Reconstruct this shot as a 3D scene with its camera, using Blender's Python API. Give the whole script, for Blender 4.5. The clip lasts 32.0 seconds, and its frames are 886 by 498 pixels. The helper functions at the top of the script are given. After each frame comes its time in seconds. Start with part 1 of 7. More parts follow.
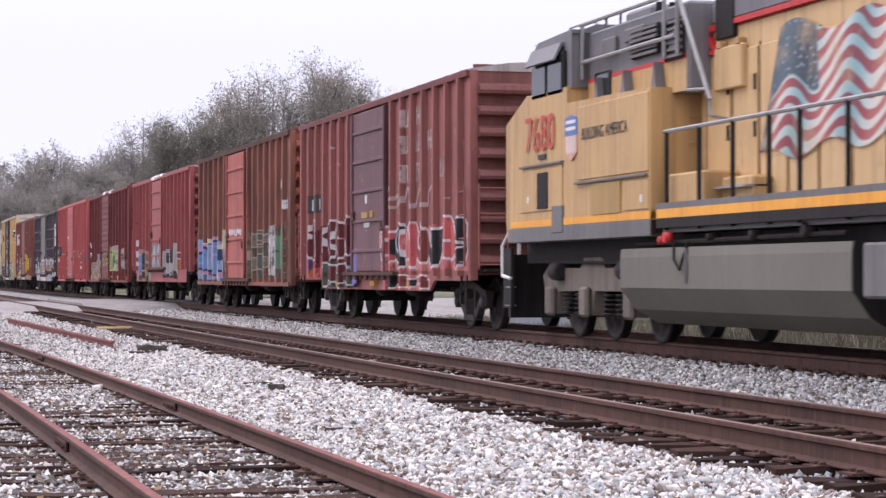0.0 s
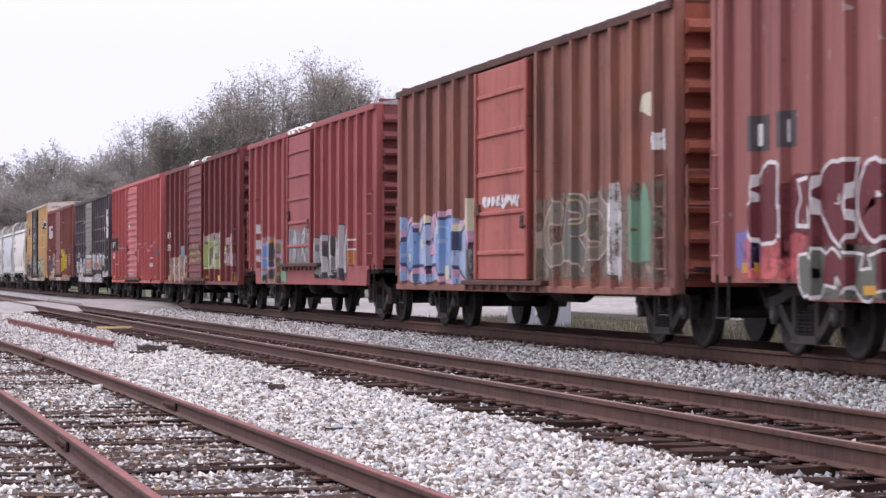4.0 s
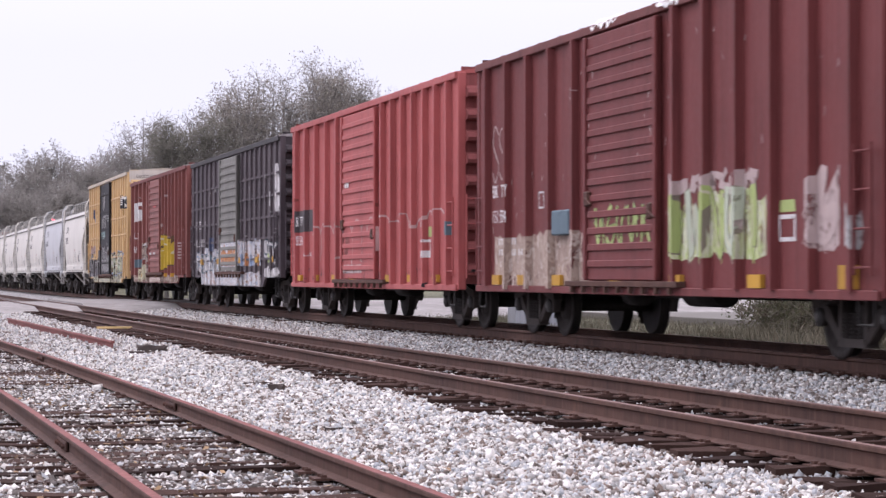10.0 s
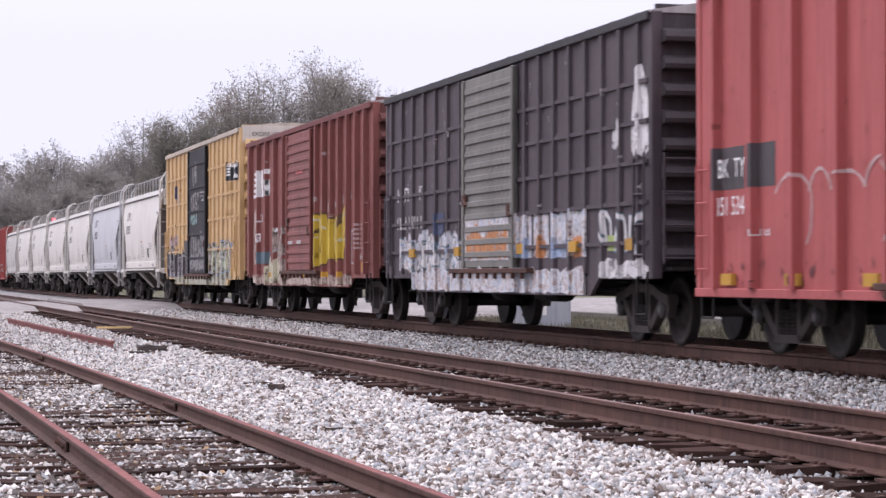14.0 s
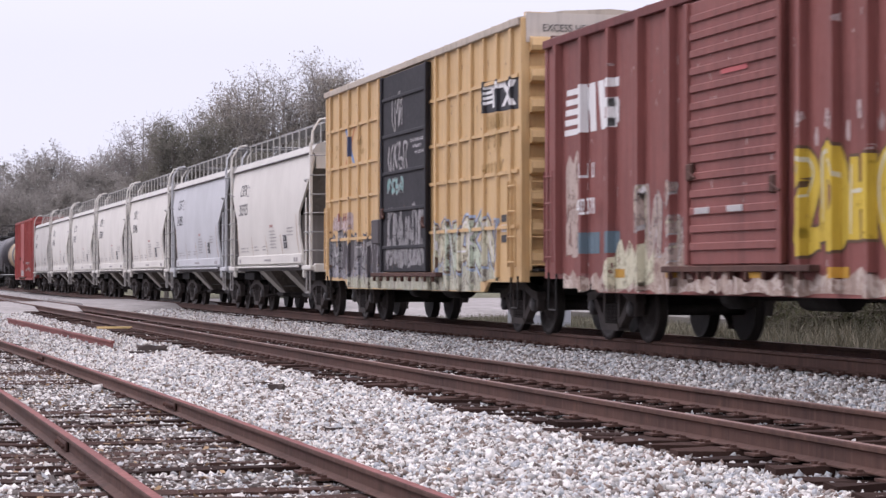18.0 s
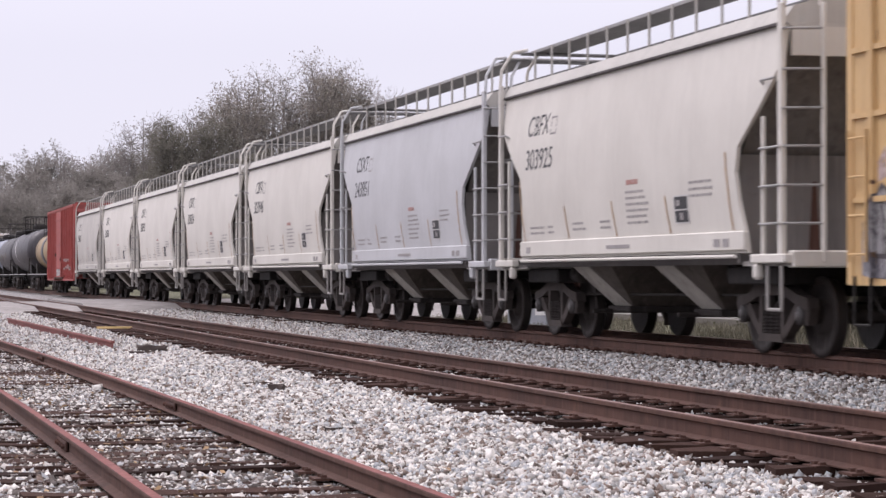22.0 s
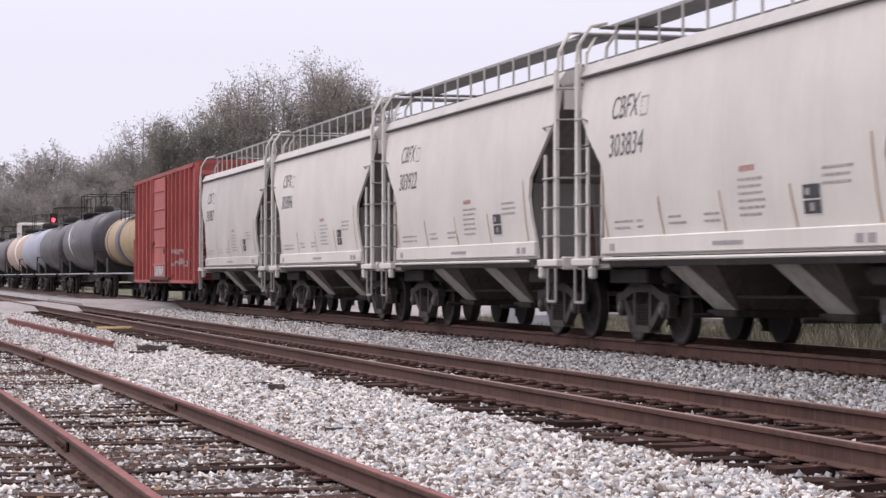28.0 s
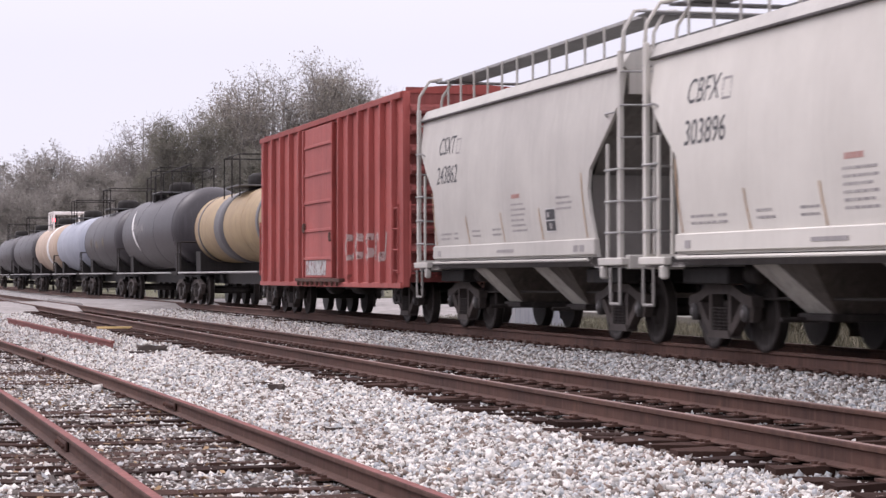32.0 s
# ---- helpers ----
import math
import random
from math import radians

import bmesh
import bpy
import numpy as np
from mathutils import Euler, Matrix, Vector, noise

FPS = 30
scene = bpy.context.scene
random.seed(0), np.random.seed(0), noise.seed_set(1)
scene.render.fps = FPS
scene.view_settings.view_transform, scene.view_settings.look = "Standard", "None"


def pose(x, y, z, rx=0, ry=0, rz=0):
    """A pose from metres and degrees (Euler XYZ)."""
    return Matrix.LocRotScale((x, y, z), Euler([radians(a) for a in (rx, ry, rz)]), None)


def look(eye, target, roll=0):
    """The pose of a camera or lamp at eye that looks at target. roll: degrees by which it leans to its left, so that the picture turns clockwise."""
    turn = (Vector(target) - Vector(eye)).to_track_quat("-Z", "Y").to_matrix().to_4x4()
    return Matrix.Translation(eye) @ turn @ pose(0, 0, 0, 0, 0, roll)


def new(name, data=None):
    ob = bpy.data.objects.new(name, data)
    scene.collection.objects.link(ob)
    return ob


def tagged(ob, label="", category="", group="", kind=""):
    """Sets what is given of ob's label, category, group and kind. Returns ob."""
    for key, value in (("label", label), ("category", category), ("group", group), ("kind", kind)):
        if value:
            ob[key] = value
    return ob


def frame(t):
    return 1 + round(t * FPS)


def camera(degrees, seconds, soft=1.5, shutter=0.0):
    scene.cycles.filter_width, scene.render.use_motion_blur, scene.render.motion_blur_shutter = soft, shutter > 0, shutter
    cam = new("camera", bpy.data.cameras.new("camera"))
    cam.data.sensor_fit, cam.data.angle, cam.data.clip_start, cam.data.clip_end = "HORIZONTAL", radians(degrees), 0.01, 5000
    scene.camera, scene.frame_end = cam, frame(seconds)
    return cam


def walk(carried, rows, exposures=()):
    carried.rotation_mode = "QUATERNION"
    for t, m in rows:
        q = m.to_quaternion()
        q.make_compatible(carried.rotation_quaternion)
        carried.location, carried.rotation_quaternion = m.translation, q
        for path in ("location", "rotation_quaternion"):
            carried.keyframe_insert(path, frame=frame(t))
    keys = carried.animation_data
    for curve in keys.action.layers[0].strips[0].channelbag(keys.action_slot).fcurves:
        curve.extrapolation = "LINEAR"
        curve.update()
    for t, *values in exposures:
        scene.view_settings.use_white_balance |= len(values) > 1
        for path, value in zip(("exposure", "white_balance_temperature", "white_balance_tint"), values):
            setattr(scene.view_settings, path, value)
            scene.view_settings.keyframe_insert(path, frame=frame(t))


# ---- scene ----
cam = camera(22.18, 32.0, soft=1.45, shutter=0.45)
EYE = (0.0, 0.0, 0.941)
AIM = (24.841, 96.857, 2.141)
walk(cam, [(0.0, look(EYE, AIM)), (32.0, look(EYE, AIM))],
     exposures=[(0.0, 0.43, 6080, 24), (6.0, 0.43, 6080, 25), (13.0, 0.38, 6080, 25), (19.0, 0.29, 6150, 24), (23.0, 0.22, 6330, 23), (28.0, 0.25, 6330, 23), (32.0, 0.32, 6330, 24)])

# ---- overcast sky and a wide, weak sun ----
world = bpy.data.worlds.new("overcast_sky")
scene.world = world
world.use_nodes = True
wt = world.node_tree
sky = wt.nodes.new("ShaderNodeTexSky")
sky.sky_type = 'NISHITA'
sky.sun_disc = False
sky.sun_elevation = radians(48)
sky.sun_rotation = radians(-42)
veil = wt.nodes.new("ShaderNodeMix")
veil.data_type = 'RGBA'
veil.inputs[0].default_value = 0.97
# an overcast dome is brighter overhead than at the horizon
dome = wt.nodes.new("ShaderNodeTexCoord")
up = wt.nodes.new("ShaderNodeSeparateXYZ")
wt.links.new(dome.outputs["Generated"], up.inputs[0])
lift = wt.nodes.new("ShaderNodeValToRGB")
lift.color_ramp.elements[0].position, lift.color_ramp.elements[0].color = 0.10, (7.0, 7.2, 7.6, 1)
lift.color_ramp.elements[1].position, lift.color_ramp.elements[1].color = 0.75, (15.9, 15.8, 15.8, 1)
wt.links.new(up.outputs[2], lift.inputs[0])
wt.links.new(lift.outputs[0], veil.inputs[7])
wt.links.new(sky.outputs[0], veil.inputs[6])
wt.links.new(veil.outputs[2], wt.nodes["Background"].inputs[0])
wt.nodes["Background"].inputs[1].default_value = 0.1
sun = new("sun", bpy.data.lights.new("sun", 'SUN'))
sun.data.energy, sun.data.angle, sun.data.color = 1.1, radians(25), (1.0, 0.97, 0.93)
sun.matrix_world = look((-55, 60, 85), (0, 0, 0))


# ---- materials ----
def material(name):
    m = bpy.data.materials.new(name)
    m.use_nodes = True
    return m, m.node_tree, m.node_tree.nodes["Principled BSDF"]


def node(nt, kind, links=(), **values):
    n = nt.nodes.new("ShaderNode" + kind)
    for key, value in values.items():
        setattr(n, key, value)
    for where, what in links:
        if isinstance(what, bpy.types.NodeSocket):
            nt.links.new(what, n.inputs[where])
        else:
            n.inputs[where].default_value = what
    return n


def calc(nt, op, a, b=0.0, clamp=False):
    return node(nt, "Math", [(0, a), (1, b)], operation=op, use_clamp=clamp).outputs[0]


def blend(nt, fac, a, b, how='MIX'):
    n = node(nt, "Mix", [(0, fac), (6, a), (7, b)], data_type='RGBA', blend_type=how)
    return n.outputs[2]


def rgb(c):
    return (c[0], c[1], c[2], 1.0)


def places(nt, stretch=(1, 1, 1), shift=(0, 0, 0)):
    tc = node(nt, "TexCoord")
    return node(nt, "Mapping", [(0, tc.outputs["Object"]), (1, shift), (3, stretch)]).outputs[0]


def fuzz(nt, vec, scale, detail=3.0, rough=0.55, distortion=0.0):
    return node(nt, "TexNoise", [("Vector", vec), ("Scale", scale), ("Detail", detail), ("Roughness", rough), ("Distortion", distortion)]).outputs[0]


def steps(nt, fac, stops, constant=False):
    n = node(nt, "ValToRGB", [(0, fac)])
    ramp = n.color_ramp
    ramp.interpolation = 'CONSTANT' if constant else 'LINEAR'
    while len(ramp.elements) < len(stops):
        ramp.elements.new(0.5)
    for e, (p, c) in zip(ramp.elements, stops):
        e.position, e.color = p, rgb(c)
    return n.outputs[0]


def span(nt, v, lo, hi, soft):
    """1 between lo and hi, falling off over soft."""
    up = node(nt, "MapRange", [(0, v), (1, lo - soft), (2, lo + soft), (3, 0.0), (4, 1.0)]).outputs[0]
    down = node(nt, "MapRange", [(0, v), (1, hi - soft), (2, hi + soft), (3, 1.0), (4, 0.0)]).outputs[0]
    return calc(nt, 'MULTIPLY', up, down)


def rough_paint(name, colour, second=None, rust=(0.11, 0.05, 0.03), wear=0.4, gloss=0.62, grain=1.0, metal=0.0, worn=0.0, runny=1.0):
    """Weathered paint in the thing's own coordinates; worn: how far it is rubbed off."""
    m, nt, out = material(name)
    v = places(nt)
    big = fuzz(nt, v, 0.55 * grain, 5, 0.6)
    fine = fuzz(nt, v, 11 * grain, 6, 0.7)
    streak = fuzz(nt, places(nt, (6, 6, 0.22)), 1.0 * grain, 5, 0.65)
    runs = fuzz(nt, places(nt, (15, 15, 0.5), (3, 1, 2)), 1.0 * grain, 4, 0.6)
    second = second or tuple(c * 0.72 for c in colour)
    col = blend(nt, node(nt, "MapRange", [(0, big), (1, 0.36), (2, 0.64), (3, 0.0), (4, 1.0)]).outputs[0], rgb(colour), rgb(second))
    pale = tuple(min(1.0, c * 1.16 + 0.012) for c in colour)
    col = blend(nt, node(nt, "MapRange", [(0, runs), (1, 0.52), (2, 0.70), (3, 0.0), (4, 0.55 * runny)]).outputs[0], col, rgb(pale))
    grime = tuple(c * 0.42 for c in second)
    spots = node(nt, "MapRange", [(0, streak), (1, 0.56 - 0.10 * wear), (2, 0.76), (3, 0.0), (4, min(0.9, 0.25 + 0.7 * wear) * runny)]).outputs[0]
    col = blend(nt, spots, col, rgb(grime))
    patch = fuzz(nt, places(nt, (1, 1, 0.6), (7, 3, 5)), 2.6 * grain, 7, 0.72)
    col = blend(nt, node(nt, "MapRange", [(0, patch), (1, 0.64 - 0.06 * wear), (2, 0.70), (3, 0.0), (4, min(0.85, wear))]).outputs[0], col, rgb(rust))
    specks = node(nt, "MapRange", [(0, fine), (1, 0.62), (2, 0.72), (3, 0.0), (4, 0.8 * wear)]).outputs[0]
    col = blend(nt, specks, col, rgb(tuple(c * 0.8 for c in rust)))
    nt.links.new(col, out.inputs["Base Color"])
    rough = node(nt, "MapRange", [(0, fine), (3, gloss - 0.1), (4, gloss + 0.2)]).outputs[0]
    nt.links.new(rough, out.inputs["Roughness"])
    out.inputs["Metallic"].default_value = metal
    out.inputs["Specular IOR Level"].default_value = 0.22 if gloss > 0.52 else 0.4
    if worn:
        holes = node(nt, "MapRange", [(0, calc(nt, 'ADD', calc(nt, 'MULTIPLY', fuzz(nt, v, 5.5, 7, 0.75), 0.7), calc(nt, 'MULTIPLY', runs, 0.3))), (1, 0.60 - 0.1 * worn), (2, 0.70 - 0.1 * worn), (3, 0.0), (4, 0.9)]).outputs[0]
        nt.links.new(calc(nt, 'SUBTRACT', 1.0, holes), out.inputs["Alpha"])
    bump = node(nt, "Bump", [("Strength", 0.25), ("Distance", 0.01), ("Height", calc(nt, 'ADD', fine, calc(nt, 'MULTIPLY', big, 2.0)))])
    nt.links.new(bump.outputs[0], out.inputs["Normal"])
    return m


def varied(name, stops, scale=3.0, rough=0.9, island=False, picks=False, bump=0.4, spread=0.5):
    """Colours picked by piece (island or object) and broken up by noise."""
    m, nt, out = material(name)
    v = places(nt)
    n = fuzz(nt, v, scale, 5, 0.65)
    if island:
        pick = node(nt, "NewGeometry").outputs["Random Per Island"]
    elif picks:
        pick = node(nt, "ObjectInfo").outputs["Random"]
    else:
        pick = fuzz(nt, v, scale * 0.22, 3)
    f = calc(nt, 'ADD', calc(nt, 'MULTIPLY', pick, 1 - spread), calc(nt, 'MULTIPLY', n, spread))
    nt.links.new(steps(nt, f, stops), out.inputs["Base Color"])
    out.inputs["Roughness"].default_value = rough
    b = node(nt, "Bump", [("Strength", bump), ("Distance", 0.02), ("Height", n)])
    nt.links.new(b.outputs[0], out.inputs["Normal"])
    return m


GREYS = [(0.16, (0.076, 0.065, 0.057)), (0.29, (0.235, 0.172, 0.138)), (0.38, (0.335, 0.33, 0.315)), (0.48, (0.37, 0.395, 0.415)), (0.58, (0.53, 0.50, 0.46)), (0.70, (0.65, 0.625, 0.585)), (0.84, (0.755, 0.735, 0.69))]
STONE = varied("ballast_stone", GREYS, 22, 0.9, True, spread=0.35)
STONE_ONE = varied("single_stone", GREYS, 22, 0.9, False, True, spread=0.35)
STONE_DIRTY = varied("dirty_ballast_stone", [(0.16, (0.06, 0.05, 0.045)), (0.32, (0.16, 0.13, 0.11)), (0.46, (0.26, 0.26, 0.26)), (0.56, (0.29, 0.315, 0.33)), (0.68, (0.40, 0.39, 0.365)), (0.84, (0.60, 0.58, 0.55))], 22, 0.9, True, spread=0.35)
GRIT = varied("dark_grit", [(0.0, (0.04, 0.033, 0.03)), (0.4, (0.10, 0.085, 0.075)), (0.7, (0.17, 0.15, 0.14)), (1.0, (0.36, 0.34, 0.33))], 14, 0.95, True, spread=0.4)
RAIL_SIDE = rough_paint("rusted_rail", (0.098, 0.051, 0.038), (0.062, 0.033, 0.026), (0.14, 0.074, 0.05), 0.6, 0.75)
RAIL_TOP = rough_paint("worn_rail_head", (0.19, 0.10, 0.08), (0.14, 0.075, 0.06), (0.23, 0.125, 0.10), 0.5, 0.5)
RAIL_RED = rough_paint("red_rusted_rail", (0.21, 0.075, 0.065), (0.15, 0.05, 0.045), (0.24, 0.10, 0.08), 0.5, 0.7)
TIE = varied("creosoted_wood", [(0.0, (0.014, 0.009, 0.008)), (0.45, (0.036, 0.021, 0.017)), (0.8, (0.068, 0.040, 0.032)), (1.0, (0.125, 0.084, 0.066))], 11, 1.0, False, True, bump=0.8)
TIE.node_tree.nodes["Principled BSDF"].inputs["Specular IOR Level"].default_value = 0.08
IRON = rough_paint("rusty_iron", (0.10, 0.05, 0.038), (0.06, 0.032, 0.026), (0.17, 0.08, 0.05), 0.6, 0.8)
BLACK = rough_paint("grimy_black_steel", (0.024, 0.021, 0.020), (0.017, 0.015, 0.014), (0.04, 0.03, 0.025), 0.5, 0.7)
GREASE = rough_paint("dusty_cast_steel", (0.036, 0.030, 0.027), (0.023, 0.019, 0.018), (0.055, 0.042, 0.036), 0.6, 0.75)
GALV = rough_paint("galvanised_steel", (0.34, 0.335, 0.325), (0.27, 0.265, 0.26), (0.25, 0.2, 0.16), 0.4, 0.5, metal=0.3)
WHITE = rough_paint("white_paint", (0.75, 0.74, 0.72), (0.62, 0.61, 0.60), (0.3, 0.24, 0.2), 0.3, 0.6)
YELLOW_MARK = rough_paint("yellow_marking", (0.52, 0.29, 0.04), (0.40, 0.22, 0.04), (0.2, 0.1, 0.05), 0.7, 0.6)
FRAME_DUST = rough_paint("dusty_side_frame", (0.066, 0.054, 0.049), (0.042, 0.035, 0.032), (0.085, 0.06, 0.05), 0.7, 0.75)
TRUCK_DUST = rough_paint("dusty_truck_frame", (0.19, 0.16, 0.13), (0.125, 0.104, 0.086), (0.05, 0.04, 0.035), 0.7, 0.75)
GRAY_DECK = rough_paint("grey_loco_paint", (0.15, 0.142, 0.138), (0.11, 0.105, 0.10), (0.1, 0.07, 0.05), 0.4, 0.5)


# ---- mesh helpers ----
def part(name, bm, mat, parent, label=""):
    me = bpy.data.meshes.new(name)
    bm.to_mesh(me)
    bm.free()
    me.materials.append(mat)
    ob = new(name, me)
    ob.parent = parent
    if label:
        tagged(ob, label)
    return ob


def again(ob, parent, x=0.0, y=0.0, z=0.0, rz=0.0):
    """Another object on the same mesh."""
    o = new(ob.name.split(".")[0], ob.data)
    o.parent = parent
    o.matrix_basis = pose(x, y, z, 0, 0, rz)
    if "label" in ob:
        o["label"] = ob["label"]
    return o


def empty(name, label, category, group="", kind=""):
    ob = new(name)
    return tagged(ob, label, category, group, kind)


def box(bm, x0, x1, y0, y1, z0, z1, bevel=0.0):
    vs = [bm.verts.new((x, y, z)) for x in (x0, x1) for y in (y0, y1) for z in (z0, z1)]
    fs = [bm.faces.new([vs[i] for i in q]) for q in ((0, 1, 3, 2), (4, 6, 7, 5), (0, 4, 5, 1), (2, 3, 7, 6), (0, 2, 6, 4), (1, 5, 7, 3))]
    if bevel:
        es = list({e for f in fs for e in f.edges})
        bmesh.ops.bevel(bm, geom=es, offset=bevel, segments=1, affect='EDGES')
    return bm


def slab(x0, x1, y0, y1, z0, z1, bevel=0.0):
    return box(bmesh.new(), x0, x1, y0, y1, z0, z1, bevel)


def rod(bm, a, b, r, n=6, r2=None):
    a, b = Vector(a), Vector(b)
    d = (b - a).normalized()
    u = d.orthogonal().normalized()
    w = d.cross(u)
    r2 = r if r2 is None else r2
    ring = []
    for p, q in ((a, r), (b, r2)):
        ring.append([bm.verts.new(p + (u * math.cos(2 * math.pi * i / n) + w * math.sin(2 * math.pi * i / n)) * q) for i in range(n)])
    for i in range(n):
        j = (i + 1) % n
        f = bm.faces.new((ring[0][i], ring[0][j], ring[1][j], ring[1][i]))
        f.smooth = n > 8
    bm.faces.new(ring[0][::-1])
    bm.faces.new(ring[1])
    return bm


def rods(points, r, n=6):
    bm = bmesh.new()
    for a, b in zip(points[:-1], points[1:]):
        rod(bm, a, b, r, n)
    return bm


def prism(outline, lo, hi, axis):
    """An outline extruded along an axis ('x': outline in y, z; 'y': outline in x, z; 'z': in x, y)."""
    bm = bmesh.new()
    put = {'x': lambda a, b, t: (t, a, b), 'y': lambda a, b, t: (a, t, b), 'z': lambda a, b, t: (a, b, t)}[axis]
    one = [bm.verts.new(put(a, b, lo)) for a, b in outline]
    two = [bm.verts.new(put(a, b, hi)) for a, b in outline]
    n = len(outline)
    for i in range(n):
        j = (i + 1) % n
        bm.faces.new((one[i], one[j], two[j], two[i]))
    bm.faces.new(one[::-1])
    bm.faces.new(two)
    bmesh.ops.recalc_face_normals(bm, faces=bm.faces)
    return bm


def lathe(profile, n=28, axis='y', centre=(0, 0, 0)):
    """Rings (along, radius) turned round an axis."""
    bm = bmesh.new()
    rings = []
    for t, r in profile:
        ring = []
        for i in range(n):
            a = 2 * math.pi * i / n
            c, s = math.cos(a) * r, math.sin(a) * r
            p = {'y': (c, t, s), 'x': (t, c, s), 'z': (c, s, t)}[axis]
            ring.append(bm.verts.new((p[0] + centre[0], p[1] + centre[1], p[2] + centre[2])))
        rings.append(ring)
    for one, two in zip(rings[:-1], rings[1:]):
        for i in range(n):
            j = (i + 1) % n
            bm.faces.new((one[i], one[j], two[j], two[i])).smooth = True
    bm.faces.new(rings[0][::-1])
    bm.faces.new(rings[-1])
    bmesh.ops.recalc_face_normals(bm, faces=bm.faces)
    return bm


def letters(text, size, mat, parent, x, y, z, name="lettering", narrow=1.0, slant=0.0):
    """Lettering that lies on a side facing -x; y runs to the reader's left."""
    cu = bpy.data.curves.new(name, 'FONT')
    cu.body, cu.size, cu.extrude = text, size, 0.001
    ob = new("tmp", cu)
    me = bpy.data.meshes.new_from_object(ob.evaluated_get(bpy.context.evaluated_depsgraph_get()))
    bpy.data.objects.remove(ob)
    bpy.data.curves.remove(cu)
    me.name = name
    me.transform(Matrix(((0, 0, -1, x), (-narrow, -slant, 0, y), (0, 1, 0, z), (0, 0, 0, 1))))
    me.materials.clear()
    me.materials.append(mat)
    o = new(name, me)
    o.parent = parent
    return o


# ---- the lie of the land ----
TRACK_X = 11.82          # centre line of the line that the train runs on; rail head at z = 0
MID_X, MID_Z = 6.77, -0.10
SIDE_Z = -0.246


def side_x(y):
    """Centre line of the old siding, which bends away."""
    return 2.32 + 0.0018 * y - 0.000397 * y * y if y < 60 else 0.999 - 0.0458 * (y - 60)


def land_z(x, y):
    keys = [(-3000, -0.6), (-6, -0.6), (0.6, -0.44), (3.05, -0.435), (3.3, -0.41), (4.3, -0.36), (5.2, -0.345), (5.5, -0.345), (8.1, -0.345), (9.2, -0.31), (10.2, -0.24), (13.5, -0.24), (15.2, -0.6), (23, -0.5), (60, -0.4), (3000, -0.4)]
    for (a, p), (b, q) in zip(keys[:-1], keys[1:]):
        if x <= b:
            return p + (q - p) * (x - a) / (b - a)
    return -0.4


def ground_material():
    m, nt, out = material("ballast_and_grass")
    v = places(nt)
    x = node(nt, "SeparateXYZ", [(0, v)]).outputs[0]
    n = fuzz(nt, v, 0.5, 5, 0.6)
    fine = fuzz(nt, v, 16, 6, 0.7)
    vor = node(nt, "TexVoronoi", [("Vector", v), ("Scale", 15.0)])
    dim = span(nt, x, 5.3, 8.2, 0.15)
    grey = steps(nt, vor.outputs["Color"], [(0.0, (0.10, 0.09, 0.085)), (0.5, (0.27, 0.26, 0.25)), (1.0, (0.48, 0.465, 0.45))])
    soil = steps(nt, fine, [(0.3, (0.06, 0.05, 0.042)), (0.7, (0.16, 0.135, 0.115))])
    grass = steps(nt, calc(nt, 'ADD', calc(nt, 'MULTIPLY', n, 0.6), calc(nt, 'MULTIPLY', fine, 0.4)), [(0.3, (0.05, 0.055, 0.028)), (0.5, (0.10, 0.098, 0.052)), (0.7, (0.17, 0.15, 0.10))])
    brown = steps(nt, vor.outputs["Color"], [(0.0, (0.05, 0.04, 0.036)), (0.6, (0.13, 0.105, 0.095)), (1.0, (0.30, 0.27, 0.25))])
    low = node(nt, "MapRange", [(0, x), (1, 3.0), (2, 3.4), (3, 1.0), (4, 0.0)]).outputs[0]
    grey = blend(nt, calc(nt, 'MAXIMUM', dim, low), grey, brown)
    ragged = calc(nt, 'ADD', x, calc(nt, 'MULTIPLY', calc(nt, 'SUBTRACT', n, 0.5), 3.0))
    col = blend(nt, span(nt, ragged, 0.5, 14.0, 0.3), soil, grey)
    far = node(nt, "MapRange", [(0, ragged), (1, 14.0), (2, 15.5), (3, 0.0), (4, 1.0)]).outputs[0]
    col = blend(nt, far, col, grass)
    nt.links.new(col, out.inputs["Base Color"])
    out.inputs["Roughness"].default_value = 0.95
    b = node(nt, "Bump", [("Strength", 0.8), ("Distance", 0.04), ("Height", vor.outputs["Distance"])])
    nt.links.new(b.outputs[0], out.inputs["Normal"])
    return m


def build_ground():
    xs = [-3000, -600, -100, -30, -6, -2, 0.6, 2, 3.3, 4.3, 5.2, 5.5, 6.8, 8.1, 9.2, 10.2, 12, 13.5, 14.3, 15.2, 18, 24, 40, 60, 120, 400, 1000, 3000]
    ys = [-3000, -600, -150, -40, 0, 10, 20, 30, 40, 60, 80, 100, 130, 200, 400, 1000, 3000]
    bm = bmesh.new()
    grid = [[bm.verts.new((x, y, land_z(x, y))) for x in xs] for y in ys]
    for a, b in zip(grid[:-1], grid[1:]):
        for i in range(len(xs) - 1):
            bm.faces.new((a[i], a[i + 1], b[i + 1], b[i]))
    tagged(part("ground", bm, ground_material(), None), "grey ballast bed with grass and dirt on both sides", "ground", "", "structure")


